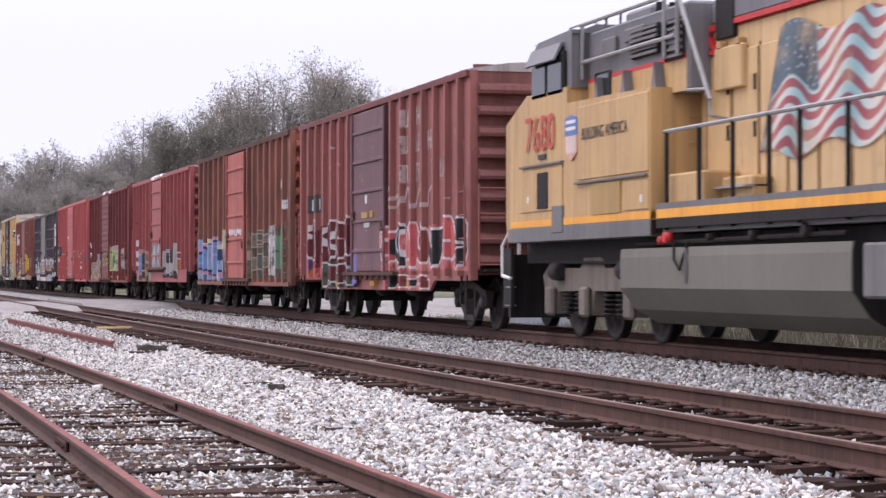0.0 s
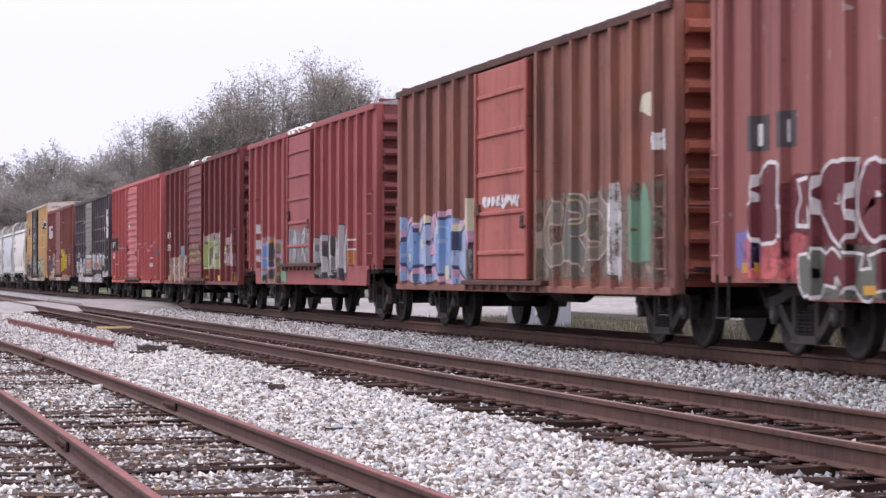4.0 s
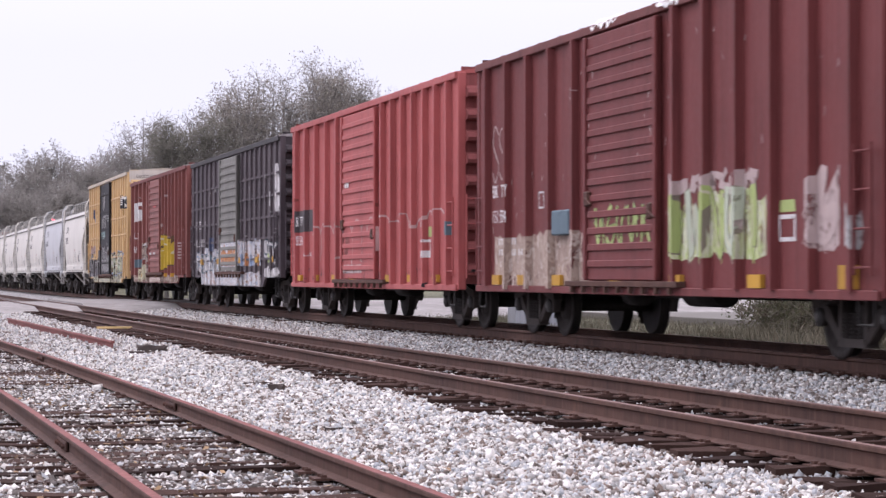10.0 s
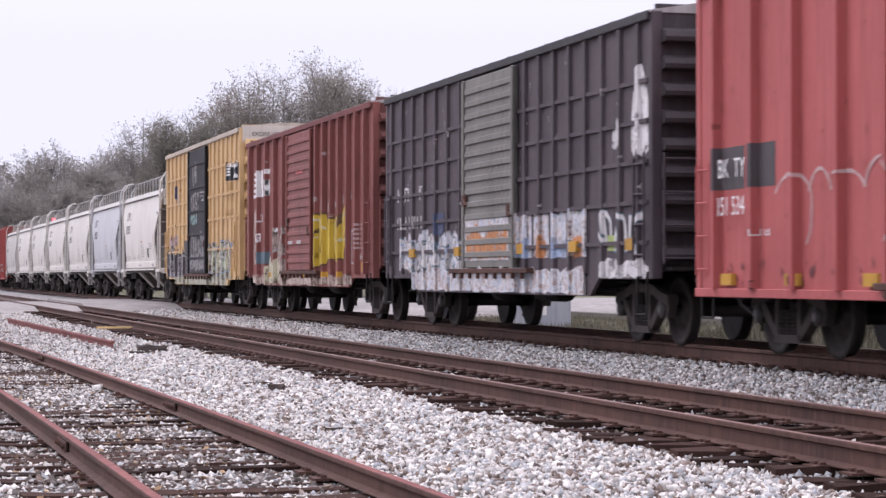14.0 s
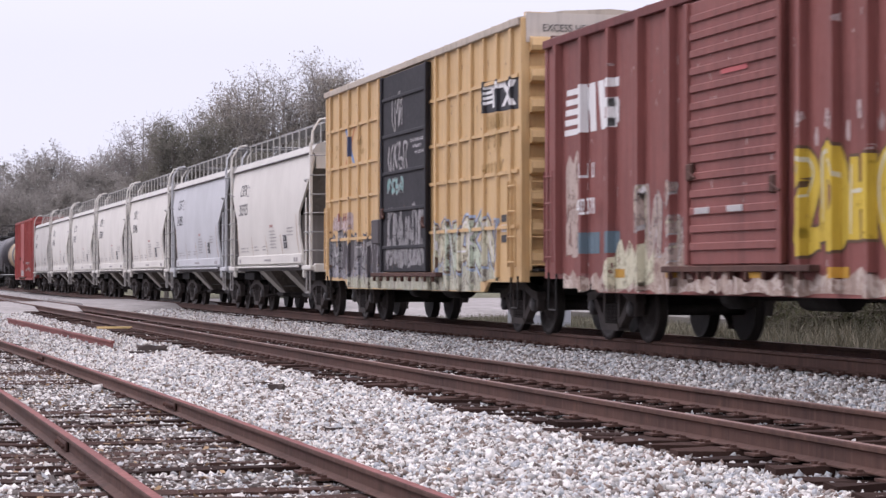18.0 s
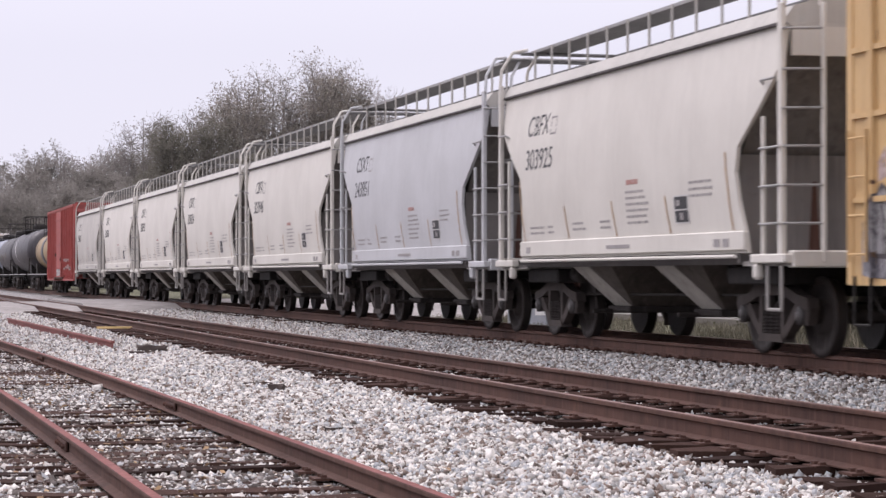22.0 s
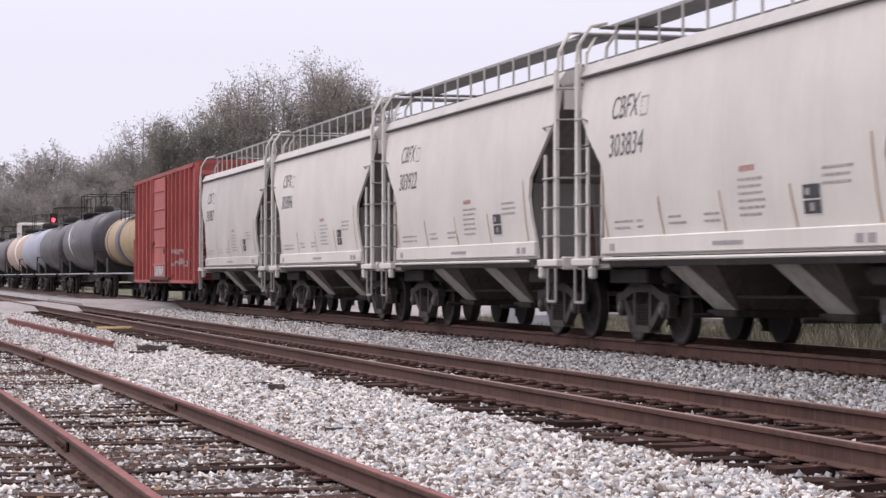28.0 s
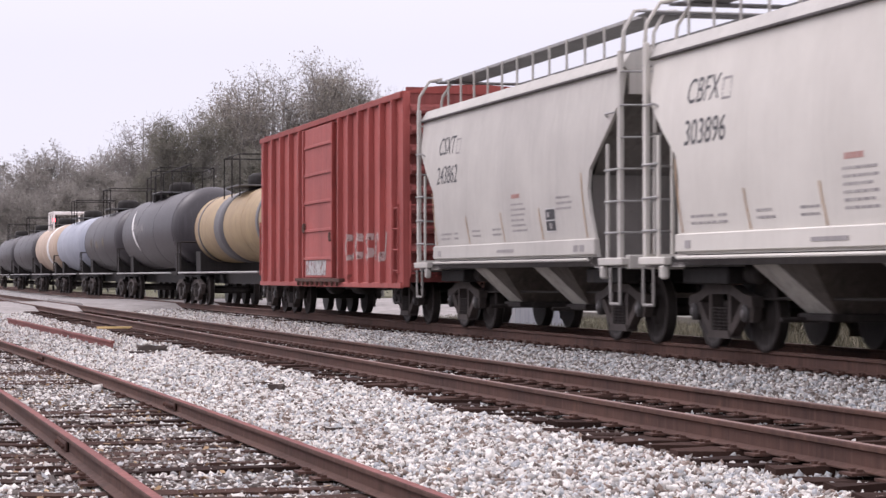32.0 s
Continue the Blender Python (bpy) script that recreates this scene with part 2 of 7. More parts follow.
def rail_sweep(path, z, tall=1.0):
    """A rail of real section whose head lies at z along path (x, y)."""
    half = [(0.0, 0.0), (0.032, 0.0), (0.037, -0.008), (0.037, -0.036), (0.009, -0.05), (0.009, -0.148), (0.075, -0.17), (0.075, -0.18)]
    ring = half[1:] + [(-a, b) for a, b in half[:0:-1]]
    bm = bmesh.new()
    rows = []
    for i, (x, y) in enumerate(path):
        rows.append([bm.verts.new((x + a * (0.6 + 0.4 * tall), y, z + b * tall)) for a, b in ring])
    n = len(ring)
    for one, two in zip(rows[:-1], rows[1:]):
        for i in range(n):
            j = (i + 1) % n
            bm.faces.new((one[i], two[i], two[j], one[j]))
    bm.faces.new(rows[0])
    bm.faces.new(rows[-1][::-1])
    bmesh.ops.recalc_face_normals(bm, faces=bm.faces)
    return bm


def build_track(name, label, centre, z, y0, y1, ties_to, side, top, tall=1.0, plates=True):
    track = empty(name, label, "railway track", "", "structure")
    ys = [y0 + (y1 - y0) * i / 60 for i in range(61)]
    for off in (-0.755, 0.755):
        path = [(centre(y) + off, y) for y in ys]
        part("rail", rail_sweep(path, z, tall), side, track)
        bm = bmesh.new()
        rows = [[bm.verts.new((x + a, y, z + 0.002)) for a in (-0.03, 0.03)] for x, y in path]
        for p, q in zip(rows[:-1], rows[1:]):
            bm.faces.new((p[0], p[1], q[1], q[0]))
        part("running_surface", bm, top, track, "worn top of the rail head")
    rnd = random.Random(len(name))
    shapes = []
    for k in range(4):
        bm = slab(-1.3, 1.3, -0.115, 0.115, -0.2, 0.0)
        bmesh.ops.subdivide_edges(bm, edges=[e for e in bm.edges if e.calc_length() > 1], cuts=8)
        for v in bm.verts:
            v.co += Vector((rnd.uniform(-0.02, 0.02) if abs(v.co.x) < 1.29 else rnd.uniform(-0.07, 0.07), rnd.uniform(-0.01, 0.01), rnd.uniform(-0.016, 0.006)))
        me = bpy.data.meshes.new("tie")
        bm.to_mesh(me)
        bm.free()
        me.materials.append(TIE)
        shapes.append(me)
    plate = bpy.data.meshes.new("tie_plate")
    bm = slab(-0.17, 0.17, -0.095, 0.095, 0, 0.018)
    for sx in (-0.1, 0.1):
        for sy in (-0.05, 0.05):
            box(bm, sx - 0.02, sx + 0.02, sy - 0.018, sy + 0.018, 0.018, 0.038)
    bm.to_mesh(plate)
    bm.free()
    plate.materials.append(side)
    y, count = y0 + 0.2, 0
    while y < ties_to:
        x = centre(y)
        o = new("tie", rnd.choice(shapes))
        o.parent = track
        o.matrix_basis = pose(x + rnd.uniform(-0.13, 0.13), y, z - 0.015 - 0.18 * tall + rnd.uniform(-0.022, 0.008), rnd.uniform(-2, 2), rnd.uniform(-0.6, 0.6), rnd.uniform(-2.6, 2.6))
        if y < 52 and (plates or rnd.random() < 0.25):
            for off in (-0.755, 0.755):
                p = new("tie_plate", plate)
                p.parent = track
                p.matrix_basis = pose(x + off, y, z - 0.016 - 0.18 * tall)
        y += rnd.uniform(0.49, 0.56)
        count += 1
    return track


def stones(name, label, spots, size, mat, parent=None, seed=1):
    """Many angular stones joined into one mesh; spots: array of x, y, z."""
    rng = np.random.default_rng(seed)
    base = np.array([(x, y, z) for x in (-1, 1) for y in (-1, 1) for z in (-1, 1)]) * 0.72
    tris = np.array([(0, 1, 3), (0, 3, 2), (4, 6, 7), (4, 7, 5), (0, 4, 5), (0, 5, 1), (2, 3, 7), (2, 7, 6), (0, 2, 6), (0, 6, 4), (1, 5, 7), (1, 7, 3)])
    n = len(spots)
    v = base[None] * rng.uniform(0.55, 1.25, (n, 8, 1)) + rng.uniform(-0.25, 0.25, (n, 8, 3))
    v *= rng.uniform(0.65, 1.25, (n, 1, 3)) * (size * rng.lognormal(0.0, 0.26, (n, 1, 1)))
    a = rng.uniform(0, 6.283, (n, 3))
    for k, (i, j) in enumerate(((0, 1), (1, 2), (0, 2))):
        c, s = np.cos(a[:, k])[:, None], np.sin(a[:, k])[:, None]
        q, r = v[:, :, i].copy(), v[:, :, j].copy()
        v[:, :, i], v[:, :, j] = c * q - s * r, s * q + c * r
    v += spots[:, None, :]
    f = (tris[None] + 8 * np.arange(n)[:, None, None]).reshape(-1, 3)
    me = bpy.data.meshes.new(name)
    me.vertices.add(8 * n)
    me.vertices.foreach_set("co", v.reshape(-1).astype(np.float32))
    me.loops.add(len(f) * 3)
    me.loops.foreach_set("vertex_index", f.reshape(-1).astype(np.int32))
    me.polygons.add(len(f))
    me.polygons.foreach_set("loop_start", (np.arange(len(f)) * 3).astype(np.int32))
    me.polygons.foreach_set("loop_total", np.full(len(f), 3, np.int32))
    me.update()
    me.materials.append(mat)
    ob = new(name, me)
    ob.parent = parent
    return tagged(ob, label, "ballast", "", "stuff")


def strip_spots(rng, x0, x1, y0, y1, per_m2, bury):
    n = int((x1 - x0) * (y1 - y0) * per_m2)
    x, y = rng.uniform(x0, x1, n), rng.uniform(y0, y1, n)
    keep = (x < 0.53 * y + 1.5) & (x > 0.04 * y - 0.6)
    x, y = x[keep], y[keep]
    z = np.array([land_z(a, b) for a, b in zip(x, y)]) + rng.uniform(-0.5, 1.0, len(x)) * bury
    return np.stack([x, y, z], 1)


# ---- running gear ----
def wheel_mesh():
    prof = [(-0.07, 0.10), (-0.07, 0.20), (-0.02, 0.22), (0.0, 0.38), (-0.075, 0.40), (-0.075, 0.452), (0.045, 0.458), (0.05, 0.485), (0.075, 0.485), (0.075, 0.40), (0.03, 0.38), (0.02, 0.22), (0.09, 0.2), (0.09, 0.1)]
    return prof


def make_wheelset(truck, y, gear):
    """Axle with two wheels, which turns about its own centre."""
    bm = rod(bmesh.new(), (-1.02, 0, 0), (1.02, 0, 0), 0.085, 12)
    axle = part("wheelset", bm, GREASE, truck)
    axle.matrix_parent_inverse = pose(0, y, 0.457)
    for s in (-1, 1):
        w = part("wheel", lathe([(s * a, r) for a, r in wheel_mesh()], 28, 'x', (s * 0.745, 0, 0)), WHEEL, axle)
        rim = lathe([(s * -0.078, 0.43), (s * -0.082, 0.43), (s * -0.082, 0.455), (s * -0.078, 0.455)], 28, 'x', (s * 0.745, 0, 0))
        part("rim_band", rim, RIM, axle)
    gear.append(axle)
    return axle


def freight_truck(parent, y, gear):
    """A two-axle freight truck: open cast side frames, bolster, springs, bearing caps."""
    truck = part("truck", slab(-0.95, 0.95, -0.17, 0.17, 0.42, 0.62, 0.02), GREASE, parent)
    truck.location = (0, y, 0)
    arch = [(-1.13, 0.56), (-1.1, 0.68), (-0.8, 0.72), (-0.42, 0.83), (0.42, 0.83), (0.8, 0.72), (1.1, 0.68), (1.13, 0.56), (1.02, 0.54), (0.76, 0.60), (0.36, 0.71), (-0.36, 0.71), (-0.76, 0.60), (-1.02, 0.54)]
    for s in (-1, 1):
        x0 = s * 1.0
        frame_ = part("side_frame", prism(arch, x0 - 0.075, x0 + 0.075, 'x'), FRAME_DUST, truck)
        for k in (-1, 1):
            part("frame_column", prism([(k * 0.28, 0.22), (k * 0.38, 0.22), (k * 0.38, 0.715), (k * 0.28, 0.715)], x0 - 0.07, x0 + 0.07, 'x'), FRAME_DUST, frame_)
            part("tension_member", prism([(k * 0.22, 0.16), (k * 0.36, 0.17), (k * 0.82, 0.5), (k * 0.82, 0.605), (k * 0.70, 0.60), (k * 0.34, 0.29)], x0 - 0.065, x0 + 0.065, 'x'), FRAME_DUST, frame_)
            part("pedestal", prism([(k * 1.13, 0.565), (k * 1.06, 0.36), (k * 0.99, 0.36), (k * 1.0, 0.56)], x0 - 0.06, x0 + 0.06, 'x'), FRAME_DUST, frame_)
            cap = part("bearing_cap", lathe([(s * 1.03, 0.115), (s * 1.09, 0.115), (s * 1.11, 0.08), (s * 1.115, 0.02)], 14, 'x', (0, k * 0.89, 0.47)), TRUCK_CAP, truck)
            # axle end in paler metal, the bearing cap's highlight put into its colour
            part("axle_end", lathe([(s * 1.116, 0.05), (s * 1.122, 0.05), (s * 1.124, 0.02)], 12, 'x', (0, k * 0.89, 0.47)), RIM, cap)
        part("spring_seat", prism([(-0.38, 0.14), (0.38, 0.14), (0.34, 0.24), (-0.34, 0.24)], x0 - 0.09, x0 + 0.09, 'x'), FRAME_DUST, frame_)
        prof = []
        for i in range(7):
            prof += [(0.24 + i * 0.045, 0.05), (0.252 + i * 0.045, 0.078), (0.27 + i * 0.045, 0.05)]
        first = part("spring", lathe(prof, 10, 'z'), GREASE, truck)
        first.location = (x0 + s * 0.03, -0.18, 0)
        for q in (0.0, 0.18):
            again(first, truck, x0 + s * 0.03, q, 0)
        part("brake_beam", rods([(x0 * 0.9, -0.5, 0.36), (x0 * 0.9, 0.5, 0.36)], 0.03), GREASE, truck)
    for k in (-0.89, 0.89):
        make_wheelset(truck, k, gear)
    return truck


def coupler(parent, y, s):
    bm = slab(-0.09, 0.09, min(y, y + s * 0.75), max(y, y + s * 0.75), 0.76, 0.93, 0.02)
    box(bm, -0.16, 0.13, y + s * 0.72 - 0.14, y + s * 0.72 + 0.14, 0.70, 1.0, 0.03)
    part("coupler", bm, IRON, parent)
    part("air_hose", rods([(-0.35, y, 0.8), (-0.38, y + s * 0.3, 0.55), (-0.25, y + s * 0.6, 0.38), (-0.1, y + s * 0.8, 0.42)], 0.025), BLACK, parent)


def ladder(parent, x, y0, y1, z0, z1, rungs, mat, r=0.014):
    bm = bmesh.new()
    for y in (y0, y1):
        rod(bm, (x, y, z0), (x, y, z1), r * 1.3)
    rail = part("ladder", bm, mat, parent)
    bm = rod(bmesh.new(), (x, y0, 0), (x, y1, 0), r)
    first = part("rung", bm, mat, rail)
    first.location.z = z0 + 0.08
    for i in range(1, rungs):
        again(first, rail, 0, 0, z0 + 0.08 + (z1 - z0 - 0.16) * i / (rungs - 1))
    return rail


def end_ladder(parent, y, x0, x1, z0, z1, rungs, mat, r=0.014):
    bm = bmesh.new()
    rod(bm, (x0, y, z0), (x0, y, z1), r * 1.3)
    rail = part("end_ladder", bm, mat, parent)
    part("stile", rods([(x1, y, z0), (x1, y, z1)], r * 1.3), mat, rail)
    first = part("rung", rods([(x0, y, 0), (x1, y, 0)], r), mat, rail)
    first.location.z = z0 + 0.08
    for i in range(1, rungs):
        again(first, rail, 0, 0, z0 + 0.08 + (z1 - z0 - 0.16) * i / (rungs - 1))
    return rail


# ---- the train ----
UNIT = 7.04
SIDES = {}               # the relief of each boxcar's near side
CARS = []                # (thing, its start along the line)


def start_y(a):
    return UNIT * a - 2.62


SHADED_ENDS = {}               # end paint: shade and grime put into the colour, by the clean paint's name


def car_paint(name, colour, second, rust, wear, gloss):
    """The paint of a car's sides, and a kind for the ends with shade and grime in its colour."""
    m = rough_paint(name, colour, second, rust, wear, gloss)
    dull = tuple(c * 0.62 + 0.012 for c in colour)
    SHADED_ENDS[m.name] = rough_paint("sooty_" + name, dull, tuple(c * 0.6 + 0.01 for c in second), (0.05, 0.035, 0.03), 0.7, 0.7)
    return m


def boxcar(label, a0, a1, eave, sill, paint, roof_paint, door_paint, door=(-1.6, 1.6), posts=(6, 6), hoops=(), skirt=0.0, doorstyle="plain", post_paint=None, end_paint=None, posted=0.11, endribs=9, notch=(2.3, 2.7), chord_paint=None, group="boxcars of the freight train"):
    L = (a1 - a0) * UNIT
    h = L / 2
    gear = []
    car = empty("boxcar", label, "boxcar", group)
    X = 1.53
    post_paint = post_paint or paint
    end_paint = end_paint or SHADED_ENDS.get(paint.name) or paint
    for s, nm in ((-1, "side_wall"), (1, "side_wall")):
        x0, x1 = sorted((s * X, s * (X - 0.06)))
        if skirt and s < 0:
            n0, n1 = notch
            o = [(-h, sill), (-h + n0, sill), (-h + n1, sill - skirt), (h - n1, sill - skirt), (h - n0, sill), (h, sill), (h, eave), (-h, eave)]
            part(nm, prism(o, x0, x1, 'x'), paint, car)
        else:
            part(nm, slab(x0, x1, -h, h, sill, eave), paint, car)
    part("floor", slab(-X + 0.06, X - 0.06, -h, h, 1.0, 1.1), BLACK, car)
    for s in (-1, 1):
        # ribbed steel ends
        y0, y1 = sorted((s * (h - 0.06), s * h))
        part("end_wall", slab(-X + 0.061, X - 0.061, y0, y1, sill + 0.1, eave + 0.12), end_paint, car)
        step = (eave - sill - 0.3) / endribs
        first = None
        for i in range(endribs):
            z = sill + 0.25 + step * i
            if first is None:
                o = [(0, 0.0), (s * 0.19, step * 0.07), (s * 0.21, step * 0.22), (s * 0.17, step * 0.44), (0, step * 0.58)]
                bm = bmesh.new()
                a = [bm.verts.new((-X + 0.12, p, q)) for p, q in o]
                b = [bm.verts.new((X - 0.12, p, q)) for p, q in o]
                for k in range(5):
                    bm.faces.new((a[k], a[(k + 1) % 5], b[(k + 1) % 5], b[k]))
                bm.faces.new(a), bm.faces.new(b)
                bmesh.ops.recalc_face_normals(bm, faces=bm.faces)
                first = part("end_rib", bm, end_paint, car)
                first.location = (0, s * h, z)
            else:
                again(first, car, 0, s * h, z)
        for q in (-1, 1):
            x0, x1 = sorted((q * (X + 0.02), q * (X - 0.13)))
            y0, y1 = sorted((s * (h - 0.1), s * (h + 0.05)))
            part("corner_post", slab(x0, x1, y0, y1, sill, eave + 0.02, 0.012), post_paint, car)
        coupler(car, s * (h + 0.02), s)
        part("sill_step", rods([(-X - 0.02, s * (h - 0.15), sill + 0.1), (-X - 0.02, s * (h - 0.15), 0.42), (-X - 0.02, s * (h - 0.55), 0.42), (-X - 0.02, s * (h - 0.55), sill + 0.1)], 0.016), BLACK, car)
        part("end_platform", slab(-1.35, 1.35, min(s * (h + 0.02), s * (h + 0.3)), max(s * (h + 0.02), s * (h + 0.3)), 1.02, 1.06), BLACK, car)
        ladder(car, -X - 0.075, s * (h - 0.55), s * (h - 0.12), sill + 0.25, sill + 1.65, 4, post_paint)
        end_ladder(car, s * (h + 0.2), -X + 0.1, -X + 0.62, sill + 0.2, sill + 1.7, 4, post_paint)
        if s > 0:
            part("brake_wheel", lathe([(h + 0.2, 0.24), (h + 0.22, 0.28), (h + 0.24, 0.24)], 18, 'y', (0.5, 0, 2.3)), IRON, car)
    # side posts
    w = 0.055
    near_posts = []
    for s in (-1, 1):
        for lo, hi, count in ((-h + 0.1, door[0] - 0.08, posts[0]), (door[1] + 0.08, h - 0.1, posts[1])):
            for i in range(count):
                y = lo + (hi - lo) * (i + 0.5) / count
                xa, xb = s * X, s * (X + posted)
                bm = prism([(xa, y - w * 1.15), (xb, y - w), (xb, y + w), (xa, y + w * 1.15)], sill + 0.08, eave - 0.1, 'z')
                part("side_post", bm, post_paint, car)
                if s < 0:
                    near_posts.append(y)
        for z in hoops:
            for lo, hi in ((-h + 0.1, door[0] - 0.02), (door[1] + 0.02, h - 0.1)):
                x0, x1 = sorted((s * X, s * (X + posted * 0.75)))
                part("side_rail", slab(x0, x1, lo, hi, z - 0.03, z + 0.03), post_paint, car)
        x0, x1 = sorted((s * (X - 0.02), s * (X + 0.075)))
        part("top_chord", slab(x0, x1, -h, h, eave - 0.1, eave + 0.03, 0.012), chord_paint or roof_paint, car)
        x0, x1 = sorted((s * X, s * (X + 0.06)))
        if not skirt:
            part("side_sill", slab(x0, x1, -h, h, sill - 0.02, sill + 0.09, 0.01), paint, car)
        # sliding or plug door with its track
        d0, d1 = door
        x0, x1 = sorted((s * (X + 0.004), s * (X + 0.085)))
        bm = slab(x0, x1, d0, d1, sill + 0.18, eave - 0.14, 0.015)
        dr = part("door", bm, door_paint, car)
        if doorstyle == "ribbed":
            n = 14
        elif doorstyle == "panels":
            n = 5
        else:
            n = 4
        for i in range(n):
            z = sill + 0.3 + (eave - sill - 0.55) * (i + 0.5) / n
            x0, x1 = sorted((s * (X + 0.08), s * (X + (0.115 if n > 6 else 0.12))))
            hh = 0.05 if n > 6 else 0.035
            part("door_rib", slab(x0, x1, d0 + 0.1, d1 - 0.1, z - hh, z + hh, 0.01), door_paint, dr)
        for y in (d0, d1):
            x0, x1 = sorted((s * (X + 0.08), s * (X + 0.13)))
            part("door_stile", slab(x0, x1, y - 0.06, y + 0.06, sill + 0.18, eave - 0.14, 0.01), door_paint, dr)
        x0, x1 = sorted((s * (X + 0.002), s * (X + 0.14)))
        part("door_track", slab(x0, x1, d0 - 0.9, d1 + 0.9, sill + 0.09, sill + 0.17, 0.01), IRON, car)
        for y, z, q in ((d1 - 0.14, sill + 1.25, 0.2), (d0 + 0.16, sill + 1.0, 0.16)):
            x0, x1 = sorted((s * (X + 0.086), s * (X + 0.15)))
            part("door_lock", slab(x0, x1, y - q / 2, y + q / 2, z, z + 0.22, 0.02), IRON, dr, "rusty door lock housing")
            part("lock_handle", rods([(s * (X + 0.16), y, z + 0.12), (s * (X + 0.17), y - 0.3, z + 0.02)], 0.016), IRON, dr)
        x0, x1 = sorted((s * (X + 0.09), s * (X + 0.145)))
        first = part("track_bracket", slab(x0, x1, -0.03, 0.03, sill - 0.0, sill + 0.092), IRON, car)
        first.location.y = d0 - 0.6
        for i in range(1, 9):
            again(first, car, 0, d0 - 0.6 + (d1 - d0 + 1.2) * i / 8, 0)
    SIDES[car.name] = (X, posted, w, near_posts, door)
    # roof
    ro = [(-X - 0.05, eave + 0.03), (-X * 0.55, eave + 0.15), (0, eave + 0.2), (X * 0.55, eave + 0.15), (X + 0.05, eave + 0.03), (X + 0.05, eave - 0.0), (-X - 0.05, eave - 0.0)]
    part("roof", prism(ro, -h - 0.02, h + 0.02, 'y'), roof_paint, car)
    first = None
    n = 15
    for i in range(n):
        y = -h + L * (i + 0.5) / n
        if first is None:
            bm = bmesh.new()
            for (xa, za), (xb, zb) in zip(ro[:4], ro[1:5]):
                o = [(xa, za), (xb, zb), (xb, zb + 0.03), (xa, za + 0.014)]
                a = [bm.verts.new((p, -0.06, q)) for p, q in o]
                b = [bm.verts.new((p, 0.06, q)) for p, q in o]
                for k in range(4):
                    bm.faces.new((a[k], a[(k + 1) % 4], b[(k + 1) % 4], b[k]))
                bm.faces.new(a), bm.faces.new(b)
            bmesh.ops.recalc_face_normals(bm, faces=bm.faces)
            first = part("roof_seam", bm, roof_paint, car)
            first.location.y = y
        else:
            again(first, car, 0, y, 0)
    # underframe
    part("centre_sill", slab(-0.22, 0.22, -h, h, 0.62, 0.98), BLACK, car)
    first = part("cross_bearer", slab(-1.4, 1.4, -0.05, 0.05, 0.78, 1.0), BLACK, car)
    first.location.y = -h + 3.2
    for i in range(1, 7):
        again(first, car, 0, -h + 3.2 + (L - 6.4) * i / 6, 0)
    part("brake_reservoir", rod(bmesh.new(), (-0.75, -1.6, 0.72), (-0.75, -0.4, 0.72), 0.2, 14), BLACK, car)
    part("brake_cylinder", lathe([(1.2, 0.1), (1.25, 0.19), (1.75, 0.19), (1.8, 0.1)], 14, 'y', (-0.9, 0, 0.7)), BLACK, car)
    part("train_pipe", rods([(-0.95, -h + 2.6, 0.86), (-0.95, h - 2.6, 0.86)], 0.018), GREASE, car)
    part("slack_adjuster", rods([(-0.55, -2.6, 0.68), (-0.55, 2.4, 0.64)], 0.03), GREASE, car)
    part("brake_rod", rods([(-0.5, -3.5, 0.72), (-0.5, 3.5, 0.7)], 0.02), BLACK, car)
    for s in (-1, 1):
        freight_truck(car, s * (h - 1.75), gear)
    CARS.append((car, start_y((a0 + a1) / 2), gear))
    return car, X, h


def side_depth(car, y):
    """How far out the near side stands at y."""
    X, deep, w, posts, door = SIDES[car.name]
    if door[0] - 0.061 < y < door[1] + 0.061:
        return X + 0.087
    for p in posts:
        d = abs(y - p)
        if d < w:
            return X + deep
        if d < w * 1.15:
            return X + deep * (1.15 - d / w) / 0.15
    return X


def spray(car, outline, mat, layer=0, label=""):
    """A flat painted shape that follows the posts and the door of the side."""
    X, deep, w, posts, door = SIDES[car.name]
    bm = bmesh.new()
    bm.faces.new([bm.verts.new((0, y, z)) for y, z in outline])
    bmesh.ops.triangulate(bm, faces=bm.faces[:])
    lo, hi = min(p[0] for p in outline), max(p[0] for p in outline)
    cuts = [door[0] - 0.062, door[0] - 0.06, door[1] + 0.06, door[1] + 0.062]
    for p in posts:
        cuts += [p - 1.15 * w, p - w, p + w, p + 1.15 * w]
    for y in cuts:
        if lo < y < hi:
            bmesh.ops.bisect_plane(bm, geom=bm.verts[:] + bm.edges[:] + bm.faces[:], plane_co=(0, y, 0), plane_no=(0, 1, 0))
    for v in bm.verts:
        v.co.x = -side_depth(car, v.co.y) - 0.004 - 0.003 * layer
    return part("spray_paint", bm, mat, car, label)


def blob(yc, zc, wy, hz, rnd, n=22, rough=0.13, square=0.62):
    pts = []
    lean = rnd.uniform(-0.12, 0.12)
    for i in range(n):
        a = 2 * math.pi * i / n
        c, s = math.cos(a), math.sin(a)
        r = 1 + rnd.uniform(-rough, rough)
        y = abs(c) ** square * math.copysign(wy / 2, c) * r
        z = abs(s) ** square * math.copysign(hz / 2, s) * r
        pts.append((yc + y + lean * z, zc + z))
    return pts


